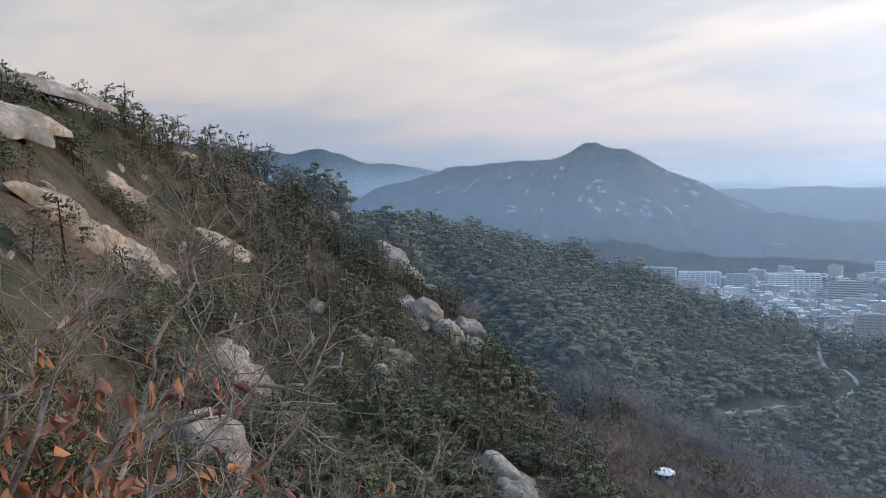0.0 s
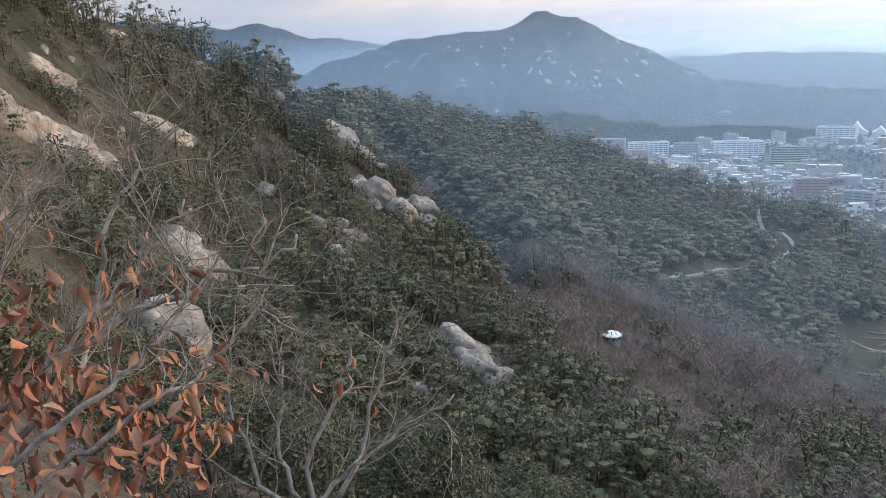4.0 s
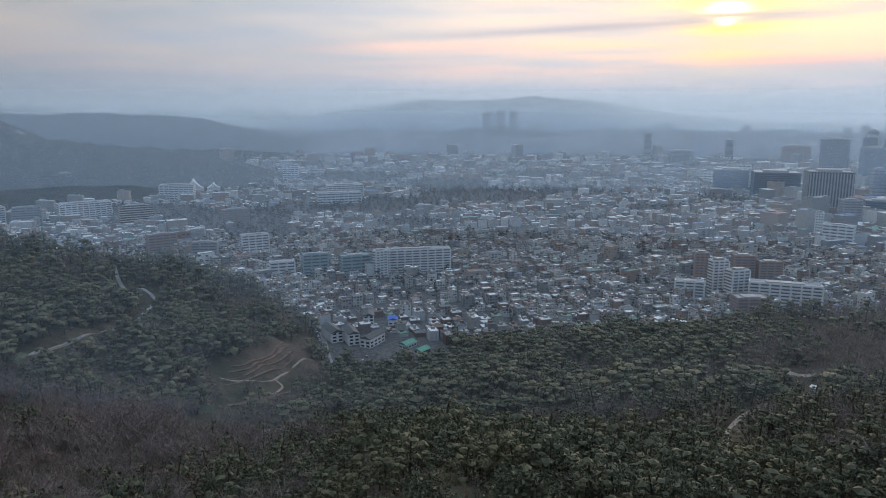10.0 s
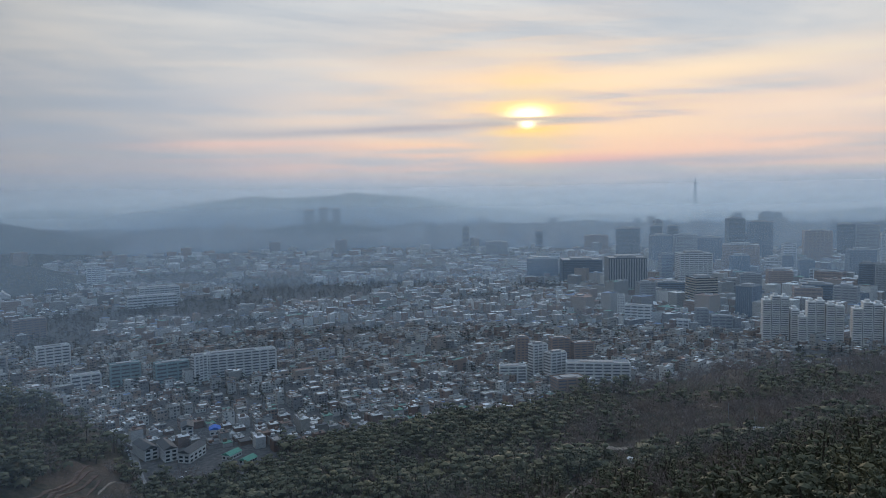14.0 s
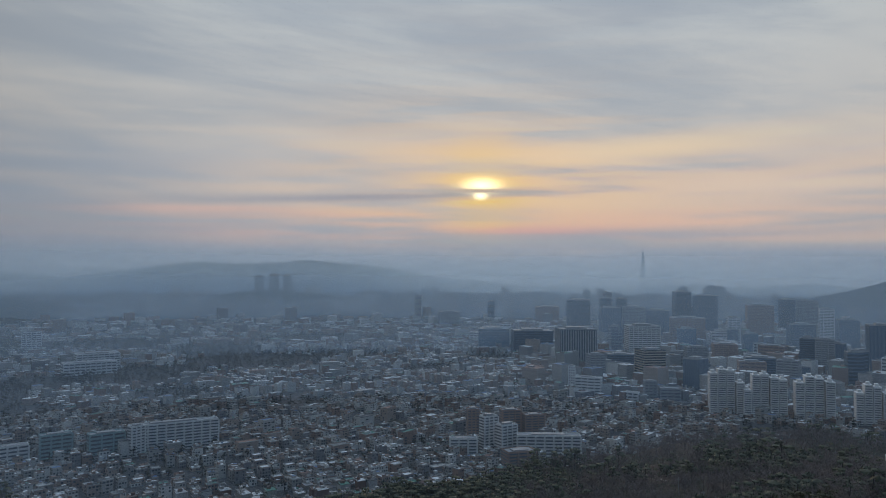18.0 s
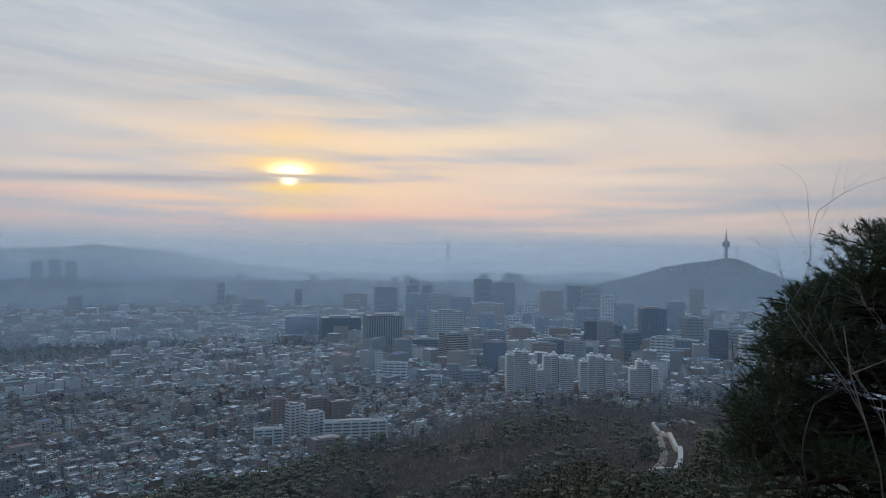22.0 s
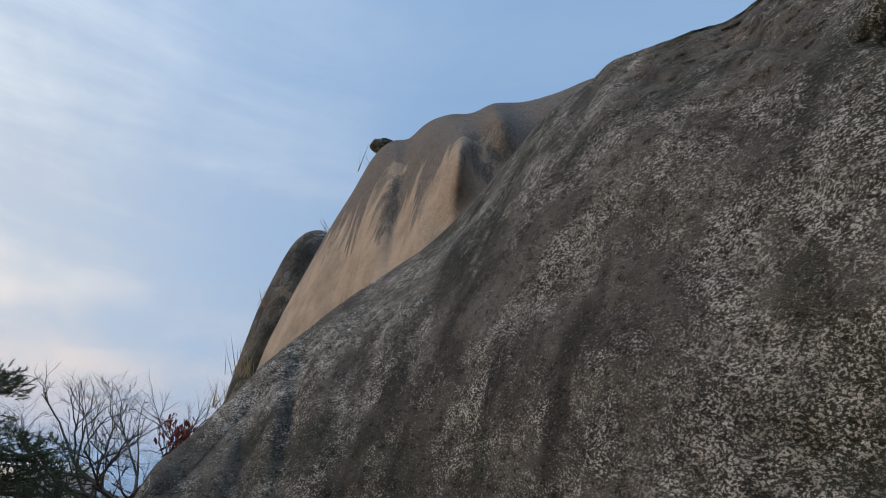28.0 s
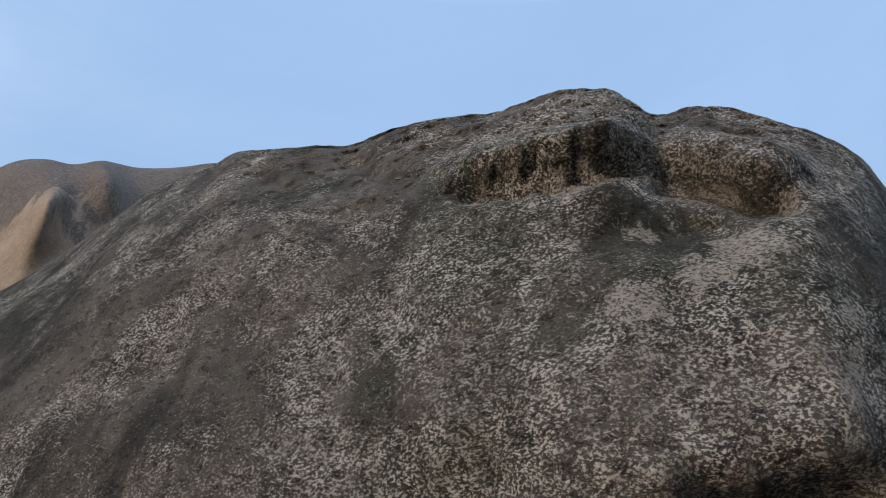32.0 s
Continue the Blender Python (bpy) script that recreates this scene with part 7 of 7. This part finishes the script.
def guard_post():
    """White flat-roofed building behind the parapet."""
    c = on_deck(88.3, 44, 0)
    z0 = EYE.z - 6
    t = empty("guard_post", pose(c.x, c.y, z0, 0, 0, -88 + 14), "low white building with a flat overhanging roof", "building")
    inv_top = EYE.z + 44 * math.tan(radians(-0.8)) - z0
    for name, mat, q in (("wall", M_WHITE, (-1.7, 2.2, -2, 2, -2, inv_top)), ("roof", M_WHITE, (-2.0, 2.5, -2.3, 2.3, inv_top, inv_top + 0.25)), ("upper_room", M_WHITE, (-0.6, 1.9, -1.2, 1.5, inv_top + 0.25, inv_top + 0.62)),
                         ("wing", M_WHITE, (-3.0, -1.7, -1.6, 2, -2, inv_top - 0.9)), ("wing_roof", M_CONC, (-3.2, -1.6, -1.8, 2.2, inv_top - 0.9, inv_top - 0.7))):
        bm = bmesh.new()
        box(bm, *q, 0.02)
        part(name, bm, mat, t)
    for xx in (-1.0, 0.3, 1.4):
        bm = bmesh.new()
        box(bm, xx - 0.28, xx + 0.28, -2.04, -1.9, inv_top - 1.5, inv_top - 0.7)
        part("window", bm, M_DARKWIN, t)


guard_post()


def grit_bin():
    p = on_deck(82.7, 33, 0)
    p.z = land(p.x, p.y)
    top = EYE.z + 33 * math.tan(radians(-3.5))
    for k, (dx, dy, s) in enumerate(((0, 0, 1.0), (-0.9, 0.8, 0.8), (0.8, -0.6, 0.7))):
        ob = new("path_boulder", ROCKS[k])
        ob.matrix_basis = pose(p.x + dx, p.y + dy, p.z, 0, 0, 40 * k) @ Matrix.Diagonal((1.5 * s, 1.2 * s, (top - p.z) * 1.1 * s, 1))
        tagged(ob, "pale rounded boulder at the path's end", "rock")
    t = empty("grit_bin", pose(p.x + 0.2, p.y - 0.3, top - 0.1, 0, 0, -80), "small yellow plastic bin on the boulders", "bin")
    m = paint("yellow_plastic", (0.75, 0.42, 0.03), 0.5)
    bm = bmesh.new()
    box(bm, -0.15, 0.15, -0.12, 0.12, 0, 0.32, 0.02)
    part("body", bm, m, t)
    bm = bmesh.new()
    box(bm, -0.17, 0.17, -0.14, 0.14, 0.32, 0.38, 0.02)
    part("lid", bm, m, t)


grit_bin()


# ---- pines and bare trees by the path ----
def limb(bm, a, b, r0, r1, sag, rg, sides=5, n=6):
    """A crooked limb from a to b."""
    pts = []
    w_ = Vector((0, 0, 0))
    for k in range(n):
        u = k / (n - 1)
        if 0 < k < n - 1:
            w_ = w_ * 0.6 + Vector((rg.uniform(-1, 1), rg.uniform(-1, 1), rg.uniform(-1, 1))) * (b - a).length * 0.045
        pts.append(a.lerp(b, u) + Vector((0, 0, sag * math.sin(u * math.pi))) + w_ * math.sin(u * math.pi))
    tube(bm, pts, [r0 + (r1 - r0) * k / (n - 1) for k in range(n)], sides)
    return pts


def needle_tufts(centres, rg, tufts, spread, needle, flat=0.4, blades=34):
    """Tufts of needles round branch ends: slim triangles fanning from each shoot."""
    out = []
    for c, r in centres:
        n = int(tufts * (r / spread) ** 1.5) + 4
        d = rg.normal(size=(n, 3))
        d /= np.linalg.norm(d, axis=1)[:, None]
        p = np.asarray(c[:]) + d * np.array([r, r, r * flat]) * (rg.random((n, 1)) ** 0.45)
        shoot = d * np.array([1, 1, 0.5]) + np.array([0, 0, 0.55])
        shoot /= np.linalg.norm(shoot, axis=1)[:, None]
        u = rg.normal(size=(n, blades, 3)) * 0.62 + shoot[:, None, :]
        u /= np.linalg.norm(u, axis=2)[:, :, None]
        base = p[:, None, :] + shoot[:, None, :] * (rg.random((n, blades, 1)) - 0.5) * needle * 1.6
        tip = base + u * needle * (0.7 + 0.6 * rg.random((n, blades, 1)))
        s = np.cross(u, rg.normal(size=(n, blades, 3)))
        s = s / (np.linalg.norm(s, axis=2)[:, :, None] + 1e-9) * needle * 0.07
        out.append(np.stack([base - s, base + s, tip], 2).reshape(-1, 3))
    return np.concatenate(out)


def near_pine(az, r, foot_z, top_el, clumps, label, seed, needle=0.13):
    """A spreading pine: bent trunk, limbs to each clump, needles in flat tiers. clumps: bearing, elevation, distance, size."""
    rp = random.Random(seed)
    rg = np.random.default_rng(seed)
    foot = on_deck(az, r, foot_z)
    top = EYE + toward(az + 1.0, top_el) * r
    t = empty("pine_tree", pose(*foot), label, "tree")
    bm = bmesh.new()
    trunk = limb(bm, Vector((0, 0, -0.5)), top - foot, 0.16, 0.025, 0.0, rp, 8, 9)
    part("trunk", bm, M_BARK, t, smooth=True)
    cs = []
    for a_, e_, rr, s in clumps:
        c = EYE + toward(a_, e_) * rr - foot
        k = max(1, min(range(len(trunk)), key=lambda q: abs(trunk[q].z - (c.z - 0.25 * (c - trunk[q]).to_2d().length))))
        bm = bmesh.new()
        pts = limb(bm, trunk[k], c - Vector((0, 0, s * 0.2)), 0.06, 0.018, 0.12, rp)
        for _ in range(7):
            e2 = c + Vector((rp.uniform(-1, 1) * s * 0.9, rp.uniform(-1, 1) * s * 0.9, rp.uniform(-0.3, 0.35) * s))
            limb(bm, pts[rp.randrange(2, 6)], e2, 0.016, 0.005, 0.04, rp, 4, 4)
        part("limb", bm, M_BARK, t)
        cs.append((c, s))
    for k, (c, s) in enumerate(cs):
        v = needle_tufts([(c, s)], rg, 62, 0.6, needle, 0.42, 26)
        ob = new("needle_tier", mesh_of("needle_tier", v, np.arange(len(v)).reshape(-1, 3), [M_PINE_NEAR]))
        ob.parent = t
    return t


def tiers(outline_top, outline_foot, az0, az1, n, r, s, seed, gap=2.7):
    """Clump places in flat tiers between an upper and a lower outline."""
    rp = random.Random(seed)
    out = []
    for k in range(n):
        a_ = az0 + (az1 - az0) * ((k * 0.6180339 + 0.1 * rp.random()) % 1.0)
        hi, lo = float(table(outline_top, a_)), float(table(outline_foot, a_))
        size = s * rp.uniform(0.7, 1.15)
        hi -= math.degrees((size * 0.3 + 0.13) / r)
        if k % 5 < 2:
            e_ = hi
        else:
            step = rp.randrange(1, max(2, int((hi - lo) / gap) + 1))
            e_ = hi - gap * step + rp.uniform(-0.9, 0.9)
        out.append((a_, max(e_, lo), r + rp.uniform(-1.3, 1.6), size))
    return out


TOP_A = [(58.4, -9.38), (59.7, -8.75), (60.6, -5.49), (63.2, -0.84), (65.6, 0.45), (66.4, 1.63), (67.4, 3.91), (68.7, 3.51), (70.1, 2.69), (71.3, 3.82), (72.6, 3.05), (73.6, 4.26), (76.0, 4.17), (78.1, 4.05), (80.1, 4.73)]
FOOT_A = [(54, -15), (58, -15), (64, -16), (72, -17), (79, -12), (82, -8)]
HOLES = [(70.7, -2.8), (73.4, -2.5), (77.8, -6.3), (69.5, -7.0), (66.9, -9.0), (79.1, -0.7), (75.6, -3.8)]      # gaps between the tiers
CL_A = [q for q in tiers(TOP_A, FOOT_A, 58.6, 80.5, 230, 10.2, 0.50, 4, 2.1) if all(((q[0] - a_) / 1.2) ** 2 + ((q[1] - e_) / 0.55) ** 2 > 1 for a_, e_ in HOLES)]
near_pine(72.5, 10.8, -5.6, 1.2, CL_A, "dark spreading pine beside the walkway", 41, 0.075)
TOP_B = [(77, 3.6), (79.5, 5.0), (82, 5.4), (83.6, 6.2), (85, 4.6), (86, 2.6)]
FOOT_B = [(77, -2), (80, 0.5), (84, 1.0), (86, 0.8)]
CL_B = tiers(TOP_B, FOOT_B, 78, 84.8, 18, 14.5, 0.66, 6, 1.7) + [(86.3, 0.6, 14.0, 0.7), (87.6, 0.4, 14.0, 0.75), (88.6, -0.6, 13.8, 0.6), (85.0, -1.4, 14.0, 0.7), (87.2, -1.8, 13.6, 0.75), (89.2, -1.6, 13.4, 0.6), (82.5, -1.6, 14.2, 0.8), (79.5, -2.6, 14.0, 0.9), (80.2, -5.5, 13.4, 0.8), (77.2, -6.5, 13.2, 0.9)]
near_pine(79.7, 14.6, -4.0, 4.2, CL_B, "flat-topped pine leaning out over the path", 42, 0.08)


def branching(bm, a, d, length, radius, depth, rg, spread=0.55, lift=0.12, sides=4):
    """Forking twigs."""
    n = 4
    pts = [a]
    dd = d.normalized()
    for k in range(n):
        dd = (dd + Vector((rg.uniform(-1, 1), rg.uniform(-1, 1), rg.uniform(-1, 1))) * 0.24 + Vector((0, 0, lift * 0.3))).normalized()
        pts.append(pts[-1] + dd * length / n)
    tube(bm, pts, [radius * (1 - 0.45 * k / n) for k in range(n + 1)], sides, False)
    ends = [pts[-1]]
    if depth:
        for k in range(rg.choice((2, 3, 3)) if depth > 1 else 3):
            q = pts[rg.randrange(2, n + 1)]
            e = (dd + Vector((rg.uniform(-1, 1), rg.uniform(-1, 1), rg.uniform(-0.7, 1))) * spread * 1.5 + Vector((0, 0, lift))).normalized()
            ends += branching(bm, q, e, length * rg.uniform(0.55, 0.8), radius * 0.55, depth - 1, rg, spread, lift, sides)
    return ends


def bare_tree(az, r, foot_z, height, mat, label, seed, limbs=6, depth=4, lean=0.4, thick=0.09, bias=(0, 0)):
    rp = random.Random(seed)
    foot = on_deck(az, r, foot_z)
    t = empty("bare_tree", pose(*foot), label, "tree")
    bm = bmesh.new()
    tr = limb(bm, Vector((0, 0, -0.4)), Vector((0.05, 0, height * 0.25)), thick, thick * 0.8, 0, rp, 7, 4)
    part("trunk", bm, mat, t)
    for k in range(limbs):
        ang = 2.4 * k + rp.uniform(0, 0.8)
        bm = bmesh.new()
        d = Vector((math.cos(ang) * lean * 1.6 + bias[0], math.sin(ang) * lean * 1.6 + bias[1], 1.0 - 0.35 * rp.random()))
        branching(bm, tr[-1] - Vector((0, 0, 0.06 * k)), d, height * 0.36, thick * 0.55, depth, rp, 0.58, 0.05)
        part("limb", bm, mat, t)
    return t


M_DARKTWIG = simple("dark_twigs", (0.035, 0.030, 0.028), (0.075, 0.064, 0.058), 12, 0.9, 0, 0.002)
bare_tree(93.2, 18.5, -1.7, 4.2, M_DARKTWIG, "wide leafless tree with fine upswept twigs above the parapet", 8, 12, 5, 1.45, 0.115, (-0.1, 0.75))
M_SAPLING = simple("sapling_bark", (0.14, 0.125, 0.115), (0.27, 0.245, 0.225), 14, 0.9, 0, 0.003)
bare_tree(67.2, 6.6, -3.0, 4.3, M_SAPLING, "thin pale leafless sapling in front of the pine", 12, 4, 4, 0.10, 0.017, (0.10, -0.22))
bare_tree(69.0, 6.2, -2.8, 3.2, M_SAPLING, "thin pale leafless sapling in front of the pine", 13, 3, 3, 0.18, 0.014)
bare_tree(74.5, 5.8, -2.4, 1.3, M_PALE_BARK, "thin pale leafless sapling in front of the pine", 15, 3, 3, 0.3, 0.015)
bare_tree(62.4, 6.4, -2.2, 1.9, M_DARKTWIG, "small dark bare shrub beside the pine", 14, 2, 3, 0.2, 0.016)


# ---- withered oaks ----
def leaf_shape(length, wide, curl, rg):
    """A curled oak leaf with a lobed edge: ten triangles."""
    n = 6
    v, f = [], []
    for k in range(n):
        u = k / (n - 1)
        w_ = wide * math.sin(math.pi * (0.08 + 0.86 * u)) * (1 + 0.13 * (-1) ** k)
        z = -curl * u * u * length
        v += [(-w_ / 2, u * length, z + 0.35 * w_), (0, u * length, z), (w_ / 2, u * length, z + 0.35 * w_)]
    for k in range(n - 1):
        a = k * 3
        f += [(a, a + 1, a + 4), (a, a + 4, a + 3), (a + 1, a + 2, a + 5), (a + 1, a + 5, a + 4)]
    return np.array(v), np.array(f)


M_OAKLEAF, no_ = material("withered_oak_leaf")
ro_ = no_.add("ShaderNodeObjectInfo").outputs["Random"]
veins = no_.noise(own(no_), 60, 4, 0.6)
finish(no_, no_.mix(no_.span(veins, 0.35, 0.65, 0.0, 0.35), no_.ramp(ro_, (0.0, (0.30, 0.115, 0.062)), (0.35, (0.42, 0.20, 0.115)), (0.7, (0.22, 0.080, 0.048)), (1.0, (0.46, 0.27, 0.17))), (0.20, 0.085, 0.05)), 0.65, 0, None, spec=0.25)
M_REDLEAF, nr_ = material("dark_red_leaf")
finish(nr_, nr_.ramp(nr_.add("ShaderNodeObjectInfo").outputs["Random"], (0.0, (0.13, 0.030, 0.022)), (0.5, (0.20, 0.055, 0.035)), (1.0, (0.10, 0.028, 0.022))), 0.7, 0, None, spec=0.2)
LEAVES, RED_LEAVES = [], []
for k in range(6):
    rk = random.Random(k)
    v_, f_ = leaf_shape(rk.uniform(0.07, 0.10), rk.uniform(0.028, 0.044), rk.uniform(0.2, 0.7), rk)
    LEAVES.append(mesh_of("leaf", v_, f_, [M_OAKLEAF], None, True))
    RED_LEAVES.append(mesh_of("leaf", v_, f_, [M_REDLEAF], None, True))


def hang_leaves(parent, c, n, spread, rg, size=1.0, kinds=LEAVES):
    inv = parent.matrix_basis.inverted()
    for _ in range(n):
        p = c + Vector((rg.gauss(0, 1), rg.gauss(0, 1), rg.gauss(0, 1) - 0.4)) * spread
        ob = new("leaf", kinds[rg.randrange(6)])
        ob.parent = parent
        s = size * rg.uniform(0.7, 1.25)
        ob.matrix_basis = inv @ (pose(p.x, p.y, p.z, rg.gauss(-75, 28), rg.gauss(0, 25), rg.uniform(0, 360)) @ Matrix.Diagonal((s, s, s, 1)))


def oak_branch(t, way_points, r0, thick, rg, depth=3, twigs=7, mat=None):
    """A main branch through bearings and elevations, with its own twigs."""
    inv = t.matrix_basis.inverted()
    pts = [inv @ (EYE + toward(a_, e_) * rr) for a_, e_, rr in way_points]
    dense = []
    for p, q in zip(pts, pts[1:]):
        for k in range(4):
            dense.append(p.lerp(q, k / 4) + Vector((rg.uniform(-1, 1), rg.uniform(-1, 1), rg.uniform(-1, 1))) * 0.022)
    dense.append(pts[-1])
    bm = bmesh.new()
    tube(bm, dense, [thick * (1 - 0.75 * k / len(dense)) for k in range(len(dense))], 6)
    for _ in range(twigs):
        k = rg.randrange(2, len(dense) - 1)
        d = (dense[k + 1] - dense[k]).normalized()
        e = (d * 0.7 + Vector((rg.uniform(-1, 1), rg.uniform(-1, 1), rg.uniform(-0.5, 0.9))) * 0.8).normalized()
        branching(bm, dense[k], e, rg.uniform(0.14, 0.34), thick * 0.30, depth, rg, 0.75, 0.02, 3)
    part("branch", bm, mat or M_GREYTWIG, t, smooth=True)


M_GREYTWIG = simple("grey_oak_bark", (0.12, 0.098, 0.082), (0.30, 0.255, 0.22), 30, 0.9, 0, 0.002)


def withered_oak():
    rp = random.Random(17)
    foot = EYE + Vector((-2.6, 0.3, -2.9))
    t = empty("oak_tree", pose(*foot), "nearly bare young oak with hanging rust-brown leaves", "tree")
    bm = bmesh.new()
    inv = t.matrix_basis.inverted()
    limb(bm, Vector((0, 0, -0.4)), inv @ (EYE + toward(-84, -27) * 2.7), 0.06, 0.04, 0, rp, 8, 6)
    part("trunk", bm, M_BARK, t)
    D = 2.7
    runs = (((-84, -27, D), (-82.1, -21.6, D), (-78.2, -19.8, D), (-73.1, -17.4, D), (-67.2, -16.0, D), (-64.4, -14.2, D), (-61.4, -15.2, D), (-58.4, -12.5, D)),
            ((-80, -24, D), (-74.6, -18.4, 2.9), (-72.9, -12.9, 2.9), (-71.6, -9.4, 2.9), (-70.1, -7.7, 2.9), (-68.8, -4.4, 2.9), (-68.2, -3.2, 2.9)),
            ((-84, -24, D), (-81.3, -17.0, 2.5), (-79.5, -13.0, 2.5), (-78.0, -8.9, 2.5), (-75.9, -6.4, 2.5)),
            ((-86, -20, D), (-82, -14, 2.4), (-80.5, -11.5, 2.4), (-79.0, -8.5, 2.4)),
            ((-84, -30, 2.6), (-77, -26, 2.5), (-71, -24, 2.5), (-66, -21.5, 2.6), (-62.8, -18.5, 2.6), (-59.5, -18.9, 2.6)),
            ((-78, -20, D), (-73.0, -15.5, 2.8), (-69, -12.5, 2.8), (-66.5, -9.0, 2.8)),
            ((-82, -26, 2.5), (-76, -22.5, 2.4), (-71.5, -20.5, 2.4), (-68, -17.8, 2.4), (-66.5, -13, 2.4)))
    for k, q in enumerate(runs):
        oak_branch(t, q, 0, 0.012 if k else 0.019, rp, 3, 11)
    for az_, el_, n, s in ((-77.2, -12.9, 8, 0.05), (-74.3, -15.2, 6, 0.045), (-71.3, -12.7, 6, 0.045), (-79.3, -10.3, 5, 0.04), (-79.9, -14.6, 8, 0.05), (-78.0, -18.5, 16, 0.07), (-74.5, -20.5, 18, 0.07), (-72.8, -22.8, 18, 0.08),
                           (-70.1, -24.2, 18, 0.08), (-72.2, -27.0, 18, 0.08), (-80.3, -19.2, 16, 0.07), (-78.9, -22.6, 18, 0.08), (-81.8, -24.1, 18, 0.08), (-75.5, -27.0, 20, 0.09), (-83, -17, 8, 0.06), (-69, -21.5, 9, 0.06), (-67.5, -24.5, 10, 0.06), (-81.5, -28, 16, 0.08), (-68.0, -14.2, 5, 0.04)):
        hang_leaves(t, EYE + toward(az_, el_) * 2.55, int(n * 1.9), s * 1.15, rp, 0.68)
    # a second, paler oak lower down the slope
    foot = EYE + toward(-58, -47) * 3.6
    t = empty("oak_tree", pose(*foot), "pale leafless young oak with a few rust leaves", "tree")
    inv = t.matrix_basis.inverted()
    bm = bmesh.new()
    limb(bm, Vector((0, 0, -0.5)), inv @ (EYE + toward(-59.5, -33) * 3.3), 0.05, 0.03, 0, rp, 8, 6)
    part("trunk", bm, M_GREYTWIG, t)
    R = 3.3
    for q in (((-59.8, -34, R), (-56.6, -31.0, R), (-54.3, -30.2, R), (-50.7, -28.0, R), (-46.3, -26.0, R)), ((-59.6, -34, R), (-59.0, -28.6, R), (-55.4, -25.0, R), (-54.9, -21.7, R)),
              ((-57, -33, R), (-54.6, -29.3, R), (-52.3, -23.3, R), (-50.8, -20.3, R)), ((-60.5, -34, R), (-64, -29.9, R), (-65.1, -24.6, R), (-64.0, -19, R)), ((-60.5, -33, R), (-61.5, -28, R), (-60.6, -22.5, R))):
        oak_branch(t, q, 0, 0.013, rp, 3, 8)
    for az_, el_, n, s in ((-55.9, -23.4, 7, 0.05), (-53.6, -26.8, 3, 0.03), (-66, -24, 5, 0.05), (-63, -22, 3, 0.04)):
        hang_leaves(t, EYE + toward(az_, el_) * 3.25, n, s, rp, 0.75)
    # the red-leaved oak by the parapet
    foot = on_deck(97.8, 12.5, -1.9)
    t = empty("oak_tree", pose(*foot), "small oak with dark red withered leaves by the boulder", "tree")
    inv = t.matrix_basis.inverted()
    bm = bmesh.new()
    for az_, el_ in ((96.4, 3.9), (97.6, 3.3), (98.8, 2.6), (97.2, 0.8), (99.4, 1.6)):
        limb(bm, Vector((0, 0, -0.3)), inv @ (EYE + toward(az_, el_) * 12.5), 0.03, 0.008, 0.05, rp, 5, 6)
    part("trunk", bm, M_BARK, t)
    for az_, el_, n, s in ((95.9, 3.6, 16, 0.11), (96.6, 2.4, 26, 0.13), (97.3, 1.0, 26, 0.14), (96.5, -0.1, 24, 0.13), (97.9, 2.6, 22, 0.13), (98.8, 2.0, 18, 0.13), (96.9, 3.2, 16, 0.11), (96.3, -1.2, 18, 0.12), (97.0, 0.2, 20, 0.13)):
        hang_leaves(t, EYE + toward(az_, el_) * 12.5, int(n * 2.2), s * 1.1, rp, 1.15, RED_LEAVES)


withered_oak()
